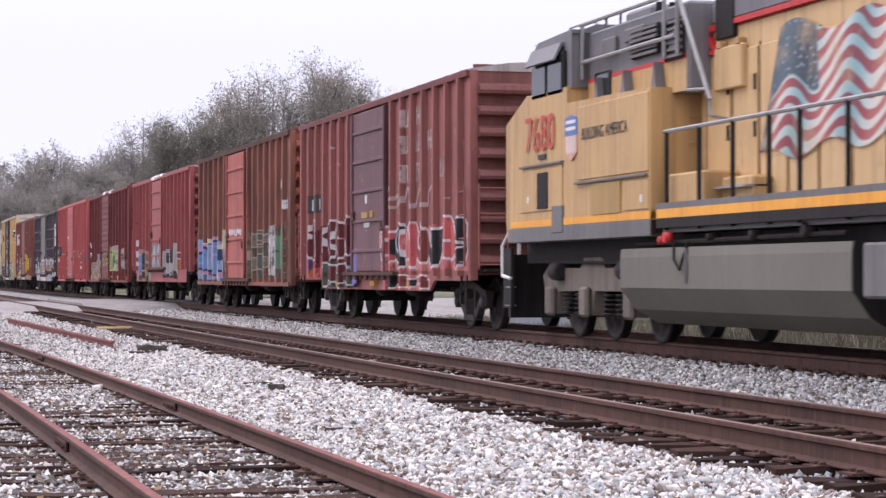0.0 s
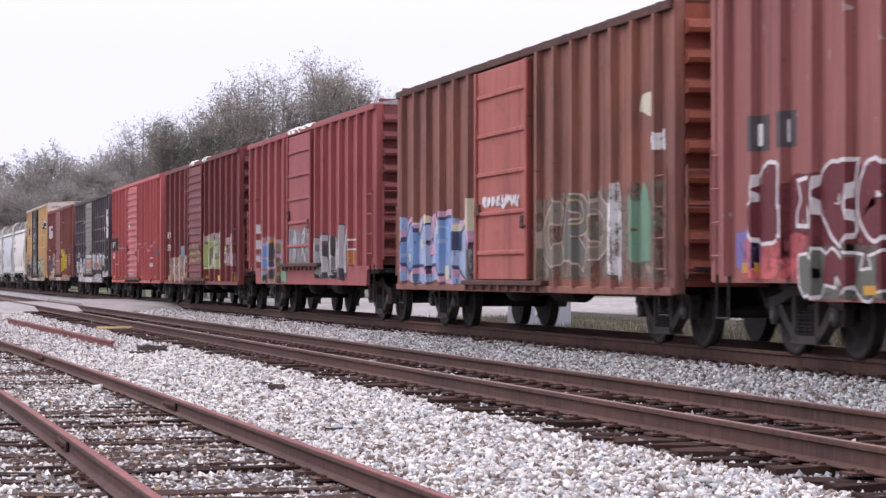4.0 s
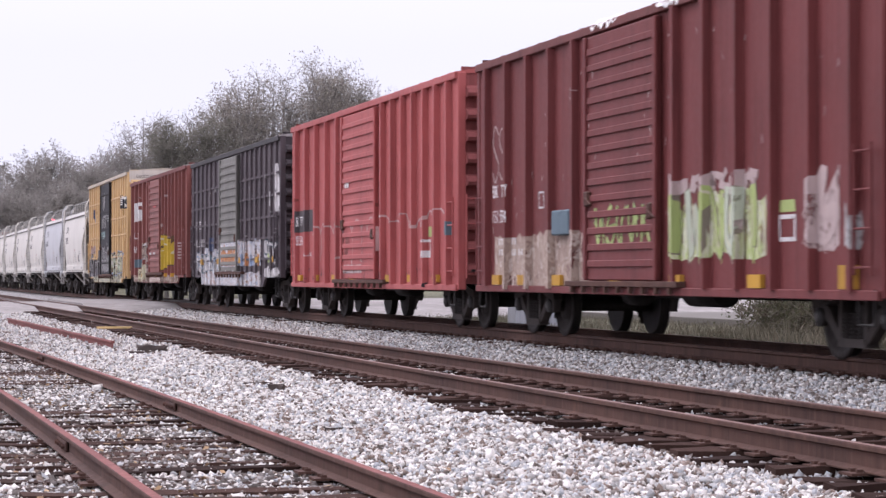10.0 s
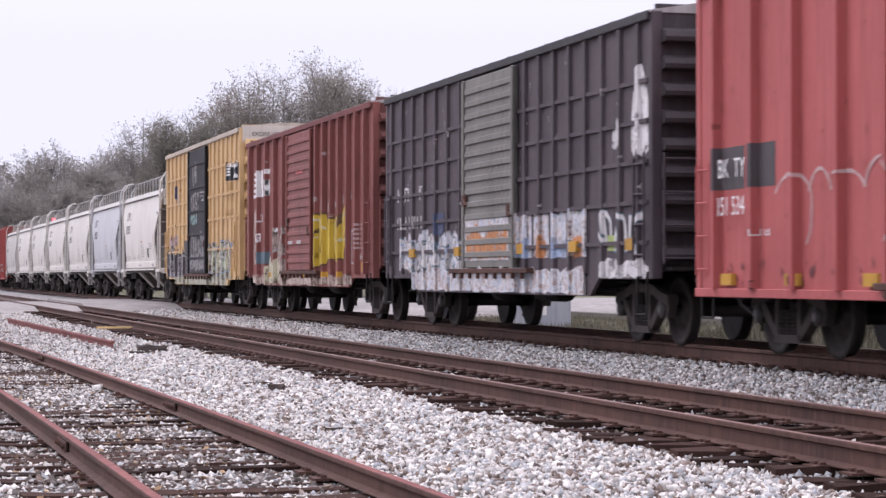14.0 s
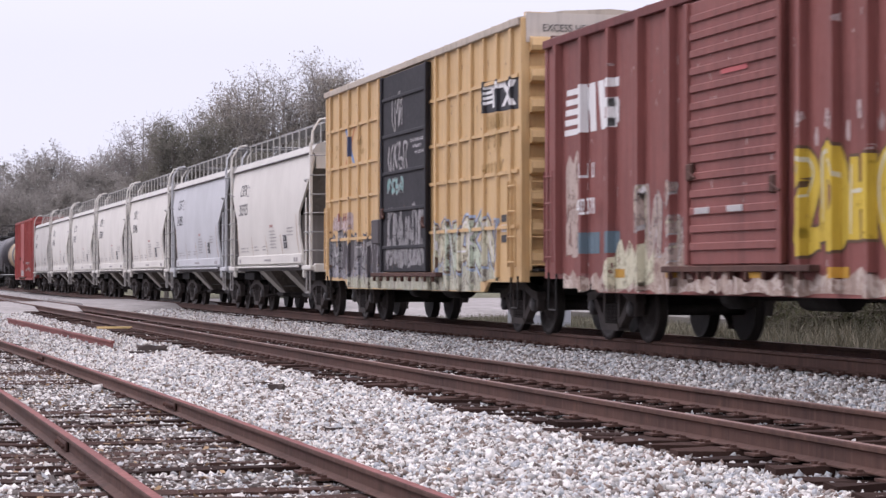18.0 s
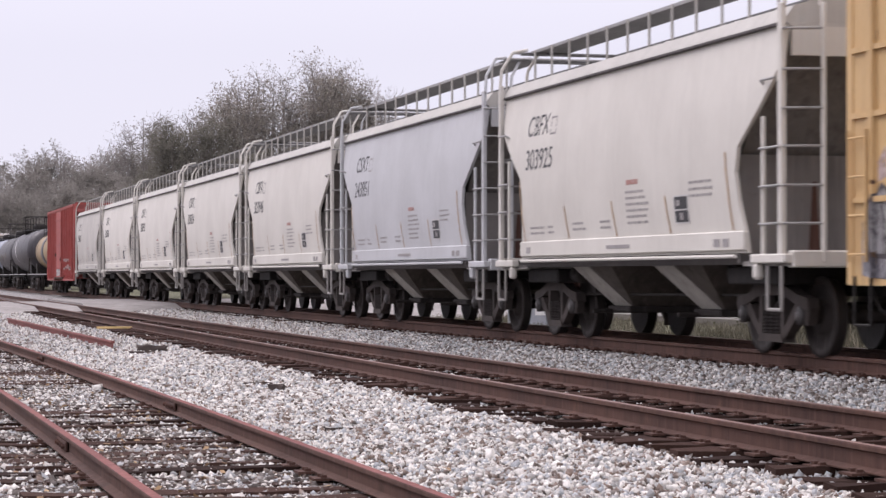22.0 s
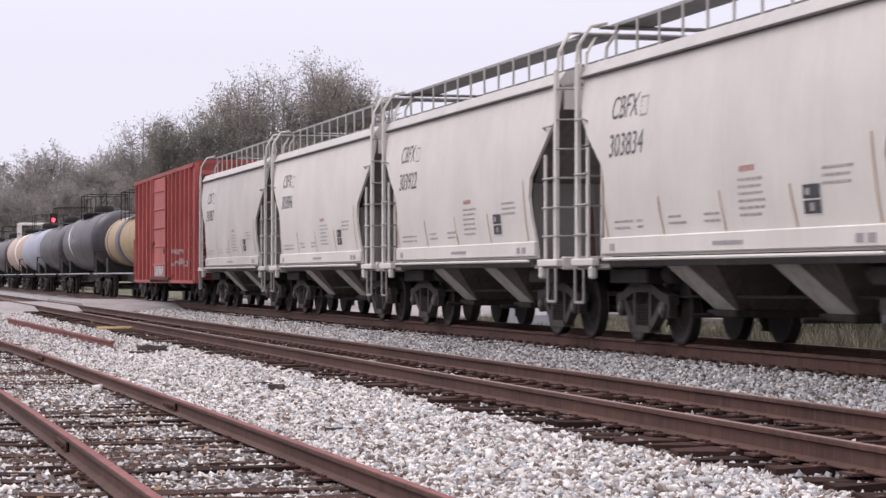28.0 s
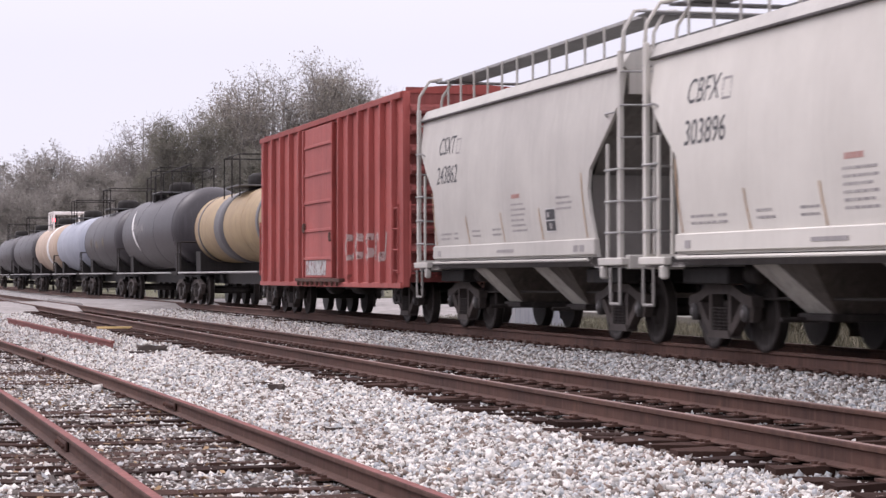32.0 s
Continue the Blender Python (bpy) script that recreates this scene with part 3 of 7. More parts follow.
SHAPES = [
    [[(0.08, 0.08), (0.28, 0.98), (0.42, 0.25), (0.62, 0.92), (0.95, 0.55)]],
    [[(0.1, 0.78), (0.5, 1.0), (0.28, 0.45), (0.9, 0.5), (0.62, 0.0), (0.12, 0.15)]],
    [[(0.05, 0.45), (0.3, 1.0), (0.4, 0.06), (0.75, 0.8), (0.92, 0.02)]],
    [[(0.2, 1.0), (0.08, 0.3), (0.6, 0.02), (0.5, 0.62), (0.95, 0.92)]],
    [[(0.15, 0.0), (0.3, 1.0)], [(0.55, 0.08), (0.42, 0.7), (0.95, 0.95)], [(0.7, 0.4), (0.95, 0.1)]],
    [[(0.9, 0.05), (0.5, 0.5), (0.85, 0.98), (0.15, 0.85), (0.3, 0.1)]],
    [[(0.1, 0.05), (0.2, 0.6), (0.6, 0.35), (0.45, 1.0), (0.9, 0.75), (0.85, 0.0)]],
    [[(0.12, 0.95), (0.3, 0.05), (0.55, 0.7), (0.8, 0.1)], [(0.6, 1.0), (0.95, 0.55)]]]


GLYPHS = {}              # fat letter forms of the sprayed pieces, in a unit cell
GLYPHS["a"] = [[(0.02, 0), (0.34, 0.95), (0.64, 0.98), (0.98, 0)], [(0.2, 0.36), (0.8, 0.4)]]
GLYPHS["c"] = [[(0.92, 0.8), (0.5, 1), (0.1, 0.72), (0.1, 0.25), (0.5, 0), (0.94, 0.18)]]
GLYPHS["d"] = [[(0.12, 0), (0.1, 0.5), (0.12, 1), (0.7, 0.9), (0.94, 0.5), (0.7, 0.08), (0.12, 0.02)]]
GLYPHS["e"] = [[(0.92, 0.92), (0.15, 0.96), (0.1, 0.5), (0.15, 0.04), (0.94, 0.06)], [(0.15, 0.52), (0.8, 0.5)]]
GLYPHS["h"] = [[(0.14, 0), (0.1, 1)], [(0.86, 0), (0.9, 1)], [(0.15, 0.5), (0.85, 0.52)]]
GLYPHS["i"] = [[(0.45, 0), (0.52, 0.5), (0.46, 1)]]
GLYPHS["k"] = [[(0.14, 0), (0.1, 1)], [(0.92, 1), (0.25, 0.5), (0.95, 0)]]
GLYPHS["m"] = [[(0.02, 0), (0.16, 0.98), (0.5, 0.3), (0.84, 0.98), (0.98, 0)]]
GLYPHS["n"] = [[(0.1, 0), (0.14, 0.98), (0.84, 0.04), (0.9, 1)]]
GLYPHS["o"] = [[(0.5, 1), (0.1, 0.7), (0.12, 0.25), (0.5, 0), (0.88, 0.28), (0.9, 0.72), (0.5, 1)]]
GLYPHS["r"] = [[(0.14, 0), (0.1, 0.98), (0.75, 0.94), (0.86, 0.62), (0.3, 0.46), (0.95, 0)]]
GLYPHS["s"] = [[(0.92, 0.84), (0.4, 1), (0.08, 0.74), (0.5, 0.5), (0.92, 0.26), (0.5, 0), (0.06, 0.14)]]
GLYPHS["u"] = [[(0.1, 1), (0.1, 0.3), (0.5, 0), (0.88, 0.3), (0.9, 1)]]
GLYPHS["w"] = [[(0.02, 1), (0.2, 0), (0.5, 0.72), (0.8, 0), (0.98, 1)]]
GLYPHS["z"] = [[(0.06, 0.78), (0.45, 1), (0.88, 0.74), (0.12, 0.06), (0.98, 0.06)]]


def curve(pts, n=5):
    """Points along a smooth curve through pts."""
    out = []
    for k in range(len(pts) - 1):
        p0, p1, p2, p3 = pts[max(k - 1, 0)], pts[k], pts[k + 1], pts[min(k + 2, len(pts) - 1)]
        for i in range(n + (k == len(pts) - 2)):
            t = i / n
            out.append(tuple(0.5 * (2 * b + (c - a) * t + (2 * a - 5 * b + 4 * c - d) * t * t + (3 * b - a - 3 * c + d) * t ** 3) for a, b, c, d in zip(p0, p1, p2, p3)))
    return out


def ribbon(pts, wide, grow=0.0):
    """Outline of a brush stroke; wide: half its width at each point."""
    left, right = [], []
    n = len(pts)
    for i in range(n):
        a, b = Vector(pts[max(i - 1, 0)]), Vector(pts[min(i + 1, n - 1)])
        d = (b - a).normalized()
        p = Vector(pts[i])
        if i == 0:
            p = p - d * grow
        if i == n - 1:
            p = p + d * grow
        q = Vector((-d.y, d.x)) * (wide[i] + grow)
        left.append(tuple(p + q)), right.append(tuple(p - q))
    return left, right


def spray_strokes(car, strokes, mat, layer, floor_z, label="", joined=""):
    """Brush strokes on the side, each a coat of its own, or joined: one part of that name."""
    X, deep, w, posts, door = SIDES[car.name]
    cuts = [door[0] - 0.062, door[0] - 0.06, door[1] + 0.06, door[1] + 0.062]
    for p in posts:
        cuts += [p - 1.15 * w, p - w, p + w, p + 1.15 * w]
    points, faces = [], []
    for k, (left, right) in enumerate(strokes):
        bm = bmesh.new()
        a = [bm.verts.new((0, y, max(z, floor_z))) for y, z in left]
        b = [bm.verts.new((0, y, max(z, floor_z))) for y, z in right]
        for i in range(len(a) - 1):
            bm.faces.new((a[i], a[i + 1], b[i + 1], b[i]))
        ys = [v.co.y for v in bm.verts]
        lo, hi = min(ys), max(ys)
        for y in cuts:
            if lo < y < hi:
                bmesh.ops.bisect_plane(bm, geom=bm.verts[:] + bm.edges[:] + bm.faces[:], plane_co=(0, y, 0), plane_no=(0, 1, 0))
        for v in bm.verts:
            v.co.x = -side_depth(car, v.co.y) - 0.004 - 0.003 * layer - 0.0004 * (k % 6)
        if joined:
            bm.verts.index_update()
            n = len(points)
            points += [v.co[:] for v in bm.verts]
            faces += [[n + v.index for v in f.verts] for f in bm.faces]
            bm.free()
        else:
            part("spray_paint", bm, mat, car, label)
    if joined and points:
        me = bpy.data.meshes.new(joined)
        me.from_pydata(points, [], faces)
        me.materials.append(mat)
        o = tagged(new(joined, me), label, kind="stuff")
        o.parent = car


def throwup(car, yl, yr, z0, z1, form, fills, line, ink, seed, label="row of large sprayed letter shapes", fat=0.17, edge=0.05, shine=True, drips=0, halo=None, wild=0.05):
    """A row of fat outlined brush shapes between yl and yr. form: keys of GLYPHS, or a count of loose shapes; halo: a coat behind them and its margin."""
    rnd = random.Random(seed)
    shapes = [SHAPES[rnd.randrange(len(SHAPES))] for _ in range(form)] if isinstance(form, int) else [GLYPHS[c] for c in form]
    w = (yl - yr) / len(shapes)
    rims, bodies, glints, backs = [], {}, [], []
    if isinstance(form, int):
        wild = 0.12
    for i, group in enumerate(shapes):
        hz = (z1 - z0) * rnd.uniform(0.88, 1.03)
        zb = z0 + (z1 - z0 - hz) * rnd.random()
        ww = w * rnd.uniform(0.98, 1.12)
        lean = rnd.uniform(-0.1, 0.14)
        base = min(fat * ww, 0.22 * hz)
        rim = base + edge
        for shape in group:
            pts = []
            for u, v in shape:
                u, v = u + rnd.uniform(-wild, wild), v + rnd.uniform(-wild, wild) * 0.8
                pts.append((yl - w * i - 0.4 * rim - (ww - 0.8 * rim) * (u + lean * (v - 0.5)), zb + rim + (hz - 2 * rim) * v))
            pts = curve(pts)
            m = len(pts)
            wide = [base * (0.88 + 0.22 * math.sin(k * 0.55 + i) + rnd.uniform(-0.06, 0.06)) for k in range(m)]
            rims.append(ribbon(pts, wide, edge))
            if halo:
                backs.append(ribbon(pts, wide, edge + halo[1] * rnd.uniform(0.7, 1.2)))
            bodies.setdefault(i % len(fills), []).append(ribbon(pts, wide))
            if shine:
                a = rnd.randrange(max(1, m // 3))
                some = [(y + base * 0.4, z + base * 0.35) for y, z in pts[a:a + m // 2 + 2]]
                glints.append(ribbon(some, [base * 0.13 * math.sin(math.pi * (k + 0.6) / (len(some) + 0.4)) + 0.004 for k in range(len(some))]))
            for _ in range(drips):
                y, z = rnd.choice(pts)
                bodies[i % len(fills)].append(ribbon([(y, z), (y + 0.01, z - 0.2), (y, max(z0 - 0.05, z - rnd.uniform(0.3, 0.8)))], [0.022, 0.018, 0.008]))
    if halo:
        spray_strokes(car, backs, halo[0], 0.1, z0 - 0.03, "coat of spray paint behind the letters")
    spray_strokes(car, rims, line, 0.6 + 0.4 * bool(halo), z0 - 0.03, label)
    for k, group in bodies.items():
        spray_strokes(car, group, fills[k], 1.6 + 0.2 * k, z0 - 0.01)
    if glints:
        spray_strokes(car, glints, ink, 2.8, z0)


def panel(car, yl, yr, z0, z1, mat, seed, layer=0, label="patchy coat of old spray paint", rag=0.06):
    """A painted area with a wavering edge."""
    rnd = random.Random(seed)
    n = max(4, int(abs(yl - yr) / 0.16))
    top = [(yl + (yr - yl) * i / n, z1 - rag * (z1 - z0) * rnd.uniform(0, 2)) for i in range(n + 1)]
    low = [(yl + (yr - yl) * i / n, z0 + rag * (z1 - z0) * rnd.uniform(0, 0.7)) for i in range(n + 1)]
    spray(car, top + low[::-1], mat, layer, label)


def mottle(name, tones, scale=1.0, holes=0.0, tall=0.6):
    """Overlapping old coats of spray paint: patches of several tones with hard edges, drips and bare spots."""
    m, nt, out = material(name)
    v = places(nt, (1, 1, tall))
    big = fuzz(nt, v, 2.6 * scale, 4, 0.6, 1.2)
    thin = fuzz(nt, places(nt, (9, 9, 0.7), (1, 4, 2)), 1.0 * scale, 4, 0.6)
    f = calc(nt, 'ADD', calc(nt, 'MULTIPLY', big, 0.72), calc(nt, 'MULTIPLY', thin, 0.28))
    n = len(tones)
    stops = []
    for i, c in enumerate(tones):
        p = 0.34 + 0.32 * i / n
        stops.append((max(0.0, p + 0.012 if i else 0.0), c))
        if i < n - 1:
            stops.append((0.34 + 0.32 * (i + 1) / n - 0.008, c))
    col = steps(nt, f, stops)
    grime = fuzz(nt, places(nt, (5, 5, 0.4), (2, 2, 7)), 1.3, 5, 0.65)
    col = blend(nt, node(nt, "MapRange", [(0, grime), (1, 0.5), (2, 0.72), (3, 0.0), (4, 0.55)]).outputs[0], col, rgb((0.10, 0.065, 0.06)))
    nt.links.new(col, out.inputs["Base Color"])
    out.inputs["Roughness"].default_value = 0.65
    out.inputs["Specular IOR Level"].default_value = 0.25
    if holes:
        gone = node(nt, "MapRange", [(0, calc(nt, 'ADD', calc(nt, 'MULTIPLY', fuzz(nt, v, 4.5 * scale, 7, 0.72), 0.6), calc(nt, 'MULTIPLY', thin, 0.4))), (1, 0.62 - 0.14 * holes), (2, 0.67 - 0.14 * holes), (3, 1.0), (4, 0.0)]).outputs[0]
        nt.links.new(gone, out.inputs["Alpha"])
    return m


def smear(car, yl, yr, z0, z1, mat, seed, label="ragged smear of old paint", layer=0):
    """A ragged, half rubbed-off patch with drips along its edges."""
    rnd = random.Random(seed)
    n = max(8, int((yl - yr) / 0.09))
    top, low = [], []
    hump = rnd.uniform(0, 6)
    for i in range(n + 1):
        y = yl + (yr - yl) * i / n
        roll = 0.14 + 0.14 * math.sin(i * 0.55 + hump)
        top.append((y, z1 - (roll + abs(rnd.gauss(0, 0.13))) * (z1 - z0) * (1 if 0 < i < n else 1.6)))
        low.append((y + rnd.uniform(-0.02, 0.02), z0 + rnd.uniform(0, 0.14) * (z1 - z0)))
    spray(car, top + low[::-1], FADED.setdefault(mat.name, mat), layer, label)


FADED = {}


def framed(car, y0, y1, z0, z1, t, mat, label):
    """A painted box outline."""
    yl, yr = max(y0, y1), min(y0, y1)
    for a, b, c, d in ((yl, yr, z0, z0 + t), (yl, yr, z1 - t, z1), (yl, yl - t, z0, z1), (yr + t, yr, z0, z1)):
        spray(car, [(a, c), (b, c), (b, d), (a, d)], mat, 0, label)


HOPPER_SIDE = [(1.515, 1.22), (1.53, 1.46), (1.575, 1.85), (1.595, 2.2), (1.60, 2.5), (1.59, 2.85), (1.565, 3.22), (1.52, 3.5), (1.47, 3.86)]


def hopper_x(z):
    """How far out the bowed side of a covered hopper stands at height z."""
    return float(np.interp(z, [q[1] for q in HOPPER_SIDE], [q[0] for q in HOPPER_SIDE]))


def hopper_mark(car, name, shapes, mat, label, lift=0.004):
    """Painted shapes (y, z outlines) that lie on the bowed side."""
    bm = bmesh.new()
    for outline in shapes:
        bm.faces.new([bm.verts.new((0, y, z)) for y, z in outline])
    for z in (1.46, 1.85, 2.2):
        bmesh.ops.bisect_plane(bm, geom=bm.verts[:] + bm.edges[:] + bm.faces[:], plane_co=(0, 0, z), plane_no=(0, 0, 1))
    for v in bm.verts:
        v.co.x = -hopper_x(v.co.z) - lift
    return part(name, bm, mat, car, label)


def hopper(a0, paint, mark, number):
    """Two-bay covered hopper with a bowed side, end ladders and a roof walk."""
    gear = []
    car = empty("covered_hopper", "pale grey two-bay covered hopper with black lettering", "hopper car", "covered hoppers of the freight train")
    prof = HOPPER_SIDE
    ends = [4.79, 4.75, 4.63, 4.57, 4.66, 5.18, 5.68, 5.86, 5.88]
    for s in (-1, 1):
        bm = bmesh.new()
        rows = []
        for (x, z), e in zip(prof, ends):
            rows.append([(bm.verts.new((s * x, e * k / 6, z)), bm.verts.new((s * (x - 0.05), e * k / 6, z))) for k in range(-6, 7)])
        for a, b in zip(rows[:-1], rows[1:]):
            for i in range(12):
                bm.faces.new((a[i][0], a[i + 1][0], b[i + 1][0], b[i][0])).smooth = True
                bm.faces.new((a[i][1], b[i][1], b[i + 1][1], a[i + 1][1])).smooth = True
            for i in (0, 12):
                for e in bm.faces.new((a[i][0], b[i][0], b[i][1], a[i][1])).edges:
                    e.smooth = False
        bmesh.ops.recalc_face_normals(bm, faces=bm.faces)
        part("side_sheet", bm, paint, car)
        x0, x1 = sorted((s * 1.49, s * 1.565))
        part("side_sill", slab(x0, x1, -4.78, 4.78, 1.25, 1.49, 0.015), paint, car)
        part("sill_pipe", rods([(s * 1.60, -4.6, 1.18), (s * 1.60, 4.6, 1.18)], 0.024, 8), paint, car)
        x0, x1 = sorted((s * 1.40, s * 1.5))
        part("sill_edge", slab(x0, x1, -5.9, 5.9, 1.08, 1.2), GREASE, car)
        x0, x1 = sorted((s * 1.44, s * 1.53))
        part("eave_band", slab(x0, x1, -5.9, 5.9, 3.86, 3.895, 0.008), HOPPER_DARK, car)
    ro = [(-1.52, 3.9), (-1.40, 4.08), (-0.8, 4.24), (0, 4.29), (0.8, 4.24), (1.40, 4.08), (1.52, 3.9), (1.45, 3.84), (-1.45, 3.84)]
    part("roof", prism(ro, -5.92, 5.92, 'y'), HOPPER_ROOF, car)
    for y in (-4.2, -1.4, 1.4, 4.2):
        part("roof_hatch", lathe([(4.25, 0.42), (4.36, 0.42), (4.42, 0.3), (4.43, 0.02)], 16, 'z', (0, y, 0)), paint, car)
    # end slope sheets and bulkheads, recess shade and grime put into their dark grey
    for s in (-1, 1):
        bm = bmesh.new()
        p = [(-1.45, s * 5.85, 3.84), (1.45, s * 5.85, 3.84), (1.45, s * 3.9, 1.9), (-1.45, s * 3.9, 1.9)]
        q = [(a, b - s * 0.08, c) for a, b, c in p]
        va, vb = [bm.verts.new(c) for c in p], [bm.verts.new(c) for c in q]
        bm.faces.new(va), bm.faces.new(vb)
        for k in range(4):
            bm.faces.new((va[k], va[(k + 1) % 4], vb[(k + 1) % 4], vb[k]))
        bmesh.ops.recalc_face_normals(bm, faces=bm.faces)
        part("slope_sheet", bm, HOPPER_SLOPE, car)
        y0, y1 = sorted((s * 4.42, s * 4.5))
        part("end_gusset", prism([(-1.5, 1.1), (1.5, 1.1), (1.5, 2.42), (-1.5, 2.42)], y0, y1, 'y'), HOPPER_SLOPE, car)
        part("rust_run", prism([(-0.6, 1.2), (-0.45, 1.2), (-0.5, 2.1), (-0.55, 2.1)], min(s * 4.5, s * 4.51), max(s * 4.5, s * 4.51), 'y'), IRON, car, "dark rust run")
        y0, y1 = sorted((s * 5.86, s * 5.92))
        part("end_panel", slab(-1.42, 1.42, y0, y1, 3.5, 3.88), paint, car)
        y0, y1 = sorted((s * 4.6, s * 6.1))
        part("end_platform", slab(-1.5, 1.5, y0, y1, 1.06, 1.12), HOPPER_GREY, car)
        y0, y1 = sorted((s * 5.95, s * 6.12))
        part("end_sill", slab(-1.5, 1.5, y0, y1, 1.04, 1.24, 0.02), paint, car)
        # stiles and rungs: a short ladder on the side, a full one on the end
        part("ladder_stile", slab(-1.585, -1.52, min(s * 5.86, s * 5.98), max(s * 5.86, s * 5.98), 1.1, 4.1, 0.008), paint, car)
        part("ladder_stile", slab(-1.585, -1.545, min(s * 5.36, s * 5.43), max(s * 5.36, s * 5.43), 1.1, 2.82, 0.008), paint, car)
        part("ladder_stile", slab(-1.13, -1.09, min(s * 6.06, s * 6.14), max(s * 6.06, s * 6.14), 1.1, 4.1, 0.008), paint, car)
        for z in (1.55, 1.99, 2.44):
            part("rung", rods([(-1.6, s * 5.36, z), (-1.6, s * 5.95, z)], 0.016), GALV, car)
        for z in (1.55, 1.99, 2.44, 2.88, 3.33, 3.8):
            part("rung", rods([(-1.58, s * 6.0, z), (-1.09, s * 6.12, z)], 0.016), GALV, car)
        part("hand_hold", rods([(-1.56, s * 5.4, 3.2), (-1.62, s * 5.45, 3.24), (-1.62, s * 5.85, 3.24)], 0.016), GALV, car)
        for x in (-1.55, -1.1):
            part("ladder_grip", rods([(x, s * 6.0, 4.08), (x + 0.02, s * 5.98, 4.36), (x + 0.2, s * 5.92, 4.66), (x + 0.42, s * 5.8, 4.7)], 0.026), paint, car)
        part("corner_block", slab(-1.61, -1.4, min(s * 5.08, s * 6.1), max(s * 5.08, s * 6.1), 1.09, 1.2, 0.015), paint, car)
        part("jacking_pad", slab(-1.61, -1.5, min(s * 5.14, s * 5.28), max(s * 5.14, s * 5.28), 0.9, 1.09, 0.03), paint, car)
        part("sill_step", rods([(-1.58, s * 5.56, 1.06), (-1.58, s * 5.56, 0.55), (-1.58, s * 5.97, 0.55), (-1.58, s * 5.97, 1.06)], 0.022), HOPPER_GREY, car)
        coupler(car, s * 5.75, s)
    # roof walk on posts
    for s in (-1, 1):
        x0, x1 = sorted((s * 0.45, s * 1.02))
        part("roof_walk", slab(x0, x1, -5.9, 5.9, 4.645, 4.67), GRATE, car)
        part("walk_edge", slab(s * 1.035 - 0.012, s * 1.035 + 0.012, -5.9, 5.9, 4.64, 4.685), GALV, car)
        first = part("walk_post", rods([(s * 1.06, 0, 4.14), (s * 1.06, 0, 4.68)], 0.02), HOPPER_ROOF, car)
        first.location.y = -5.6
        for i in range(1, 13):
            again(first, car, 0, -5.6 + 11.2 * i / 12, 0)
    for s in (-1, 1):
        part("cross_walk", slab(-1.2, 1.2, min(s * 5.62, s * 5.98), max(s * 5.62, s * 5.98), 4.62, 4.64), GRATE, car)
        part("cross_walk_edge", rods([(-1.3, s * 5.98, 4.66), (1.3, s * 5.98, 4.66)], 0.02), GALV, car)
    # discharge bays, pale sloping sides narrowing to the gates; deep shade is painted into the bays
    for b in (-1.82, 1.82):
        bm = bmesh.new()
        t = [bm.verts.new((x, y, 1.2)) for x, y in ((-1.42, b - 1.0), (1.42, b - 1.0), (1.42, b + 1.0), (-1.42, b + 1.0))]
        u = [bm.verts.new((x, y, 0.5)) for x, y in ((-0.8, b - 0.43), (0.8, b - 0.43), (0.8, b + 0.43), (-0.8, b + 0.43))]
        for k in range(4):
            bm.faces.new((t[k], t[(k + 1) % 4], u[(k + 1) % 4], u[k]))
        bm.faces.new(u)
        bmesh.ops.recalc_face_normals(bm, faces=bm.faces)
        bay = part("discharge_bay", bm, BAY_SHADE, car)
        for q in (-1, 1):
            bm = bmesh.new()
            one = [bm.verts.new(c) for c in ((q * 1.43, b + 1.0, 1.2), (q * 1.43, b + 0.22, 1.2), (q * 0.81, b - 0.3, 0.5), (q * 0.81, b + 0.43, 0.5))]
            two = [bm.verts.new(v.co + Vector((-q * 0.02, 0, 0.01))) for v in one]
            bm.faces.new(one), bm.faces.new(two[::-1])
            for k in range(4):
                bm.faces.new((one[k], one[(k + 1) % 4], two[(k + 1) % 4], two[k]))
            bmesh.ops.recalc_face_normals(bm, faces=bm.faces)
            part("chute_plate", bm, FLANGE, bay, "pale sloping chute plate")
        part("outlet_gate", slab(-0.9, 0.9, b - 0.5, b + 0.5, 0.40, 0.5, 0.02), GREASE, bay)
        part("gate_shaft", rods([(-1.2, b + 0.3, 0.42), (1.2, b + 0.3, 0.42)], 0.035), GREASE, bay)
    part("centre_sill", slab(-0.22, 0.22, -5.8, 5.8, 0.7, 1.0), BLACK, car)
    for s in (-1, 1):
        freight_truck(car, s * 4.45, gear)
        part("body_bolster", slab(-1.3, 1.3, min(s * 3.6, s * 5.2), max(s * 3.6, s * 5.2), 0.84, 1.06, 0.02), BLACK, car)
        part("brake_cylinder", lathe([(s * 3.1, 0.08), (s * 3.12, 0.14), (s * 3.5, 0.14), (s * 3.52, 0.08)], 12, 'y', (-1.0, 0, 0.98)), GREASE, car)
    part("brake_pipe", rods([(-0.9, -3.6, 0.7), (-0.9, 3.6, 0.66)], 0.02), GREASE, car)
    # lettering
    for text, size, y, z, narrow in ((mark, 0.46, 4.34, 3.15, 1.0), (number, 0.46, 4.38, 2.62, 1.06)):
        o = letters(text, size, INK_WORN, car, 0, y, z, narrow=narrow, slant=0.13)
        for v in o.data.vertices:
            v.co.x = v.co.x - hopper_x(v.co.z) - 0.004
    rnd = random.Random(number)

    def bar(y0, y1, z0, z1):
        return [(y0, z0), (y1, z0), (y1, z1), (y0, z1)]

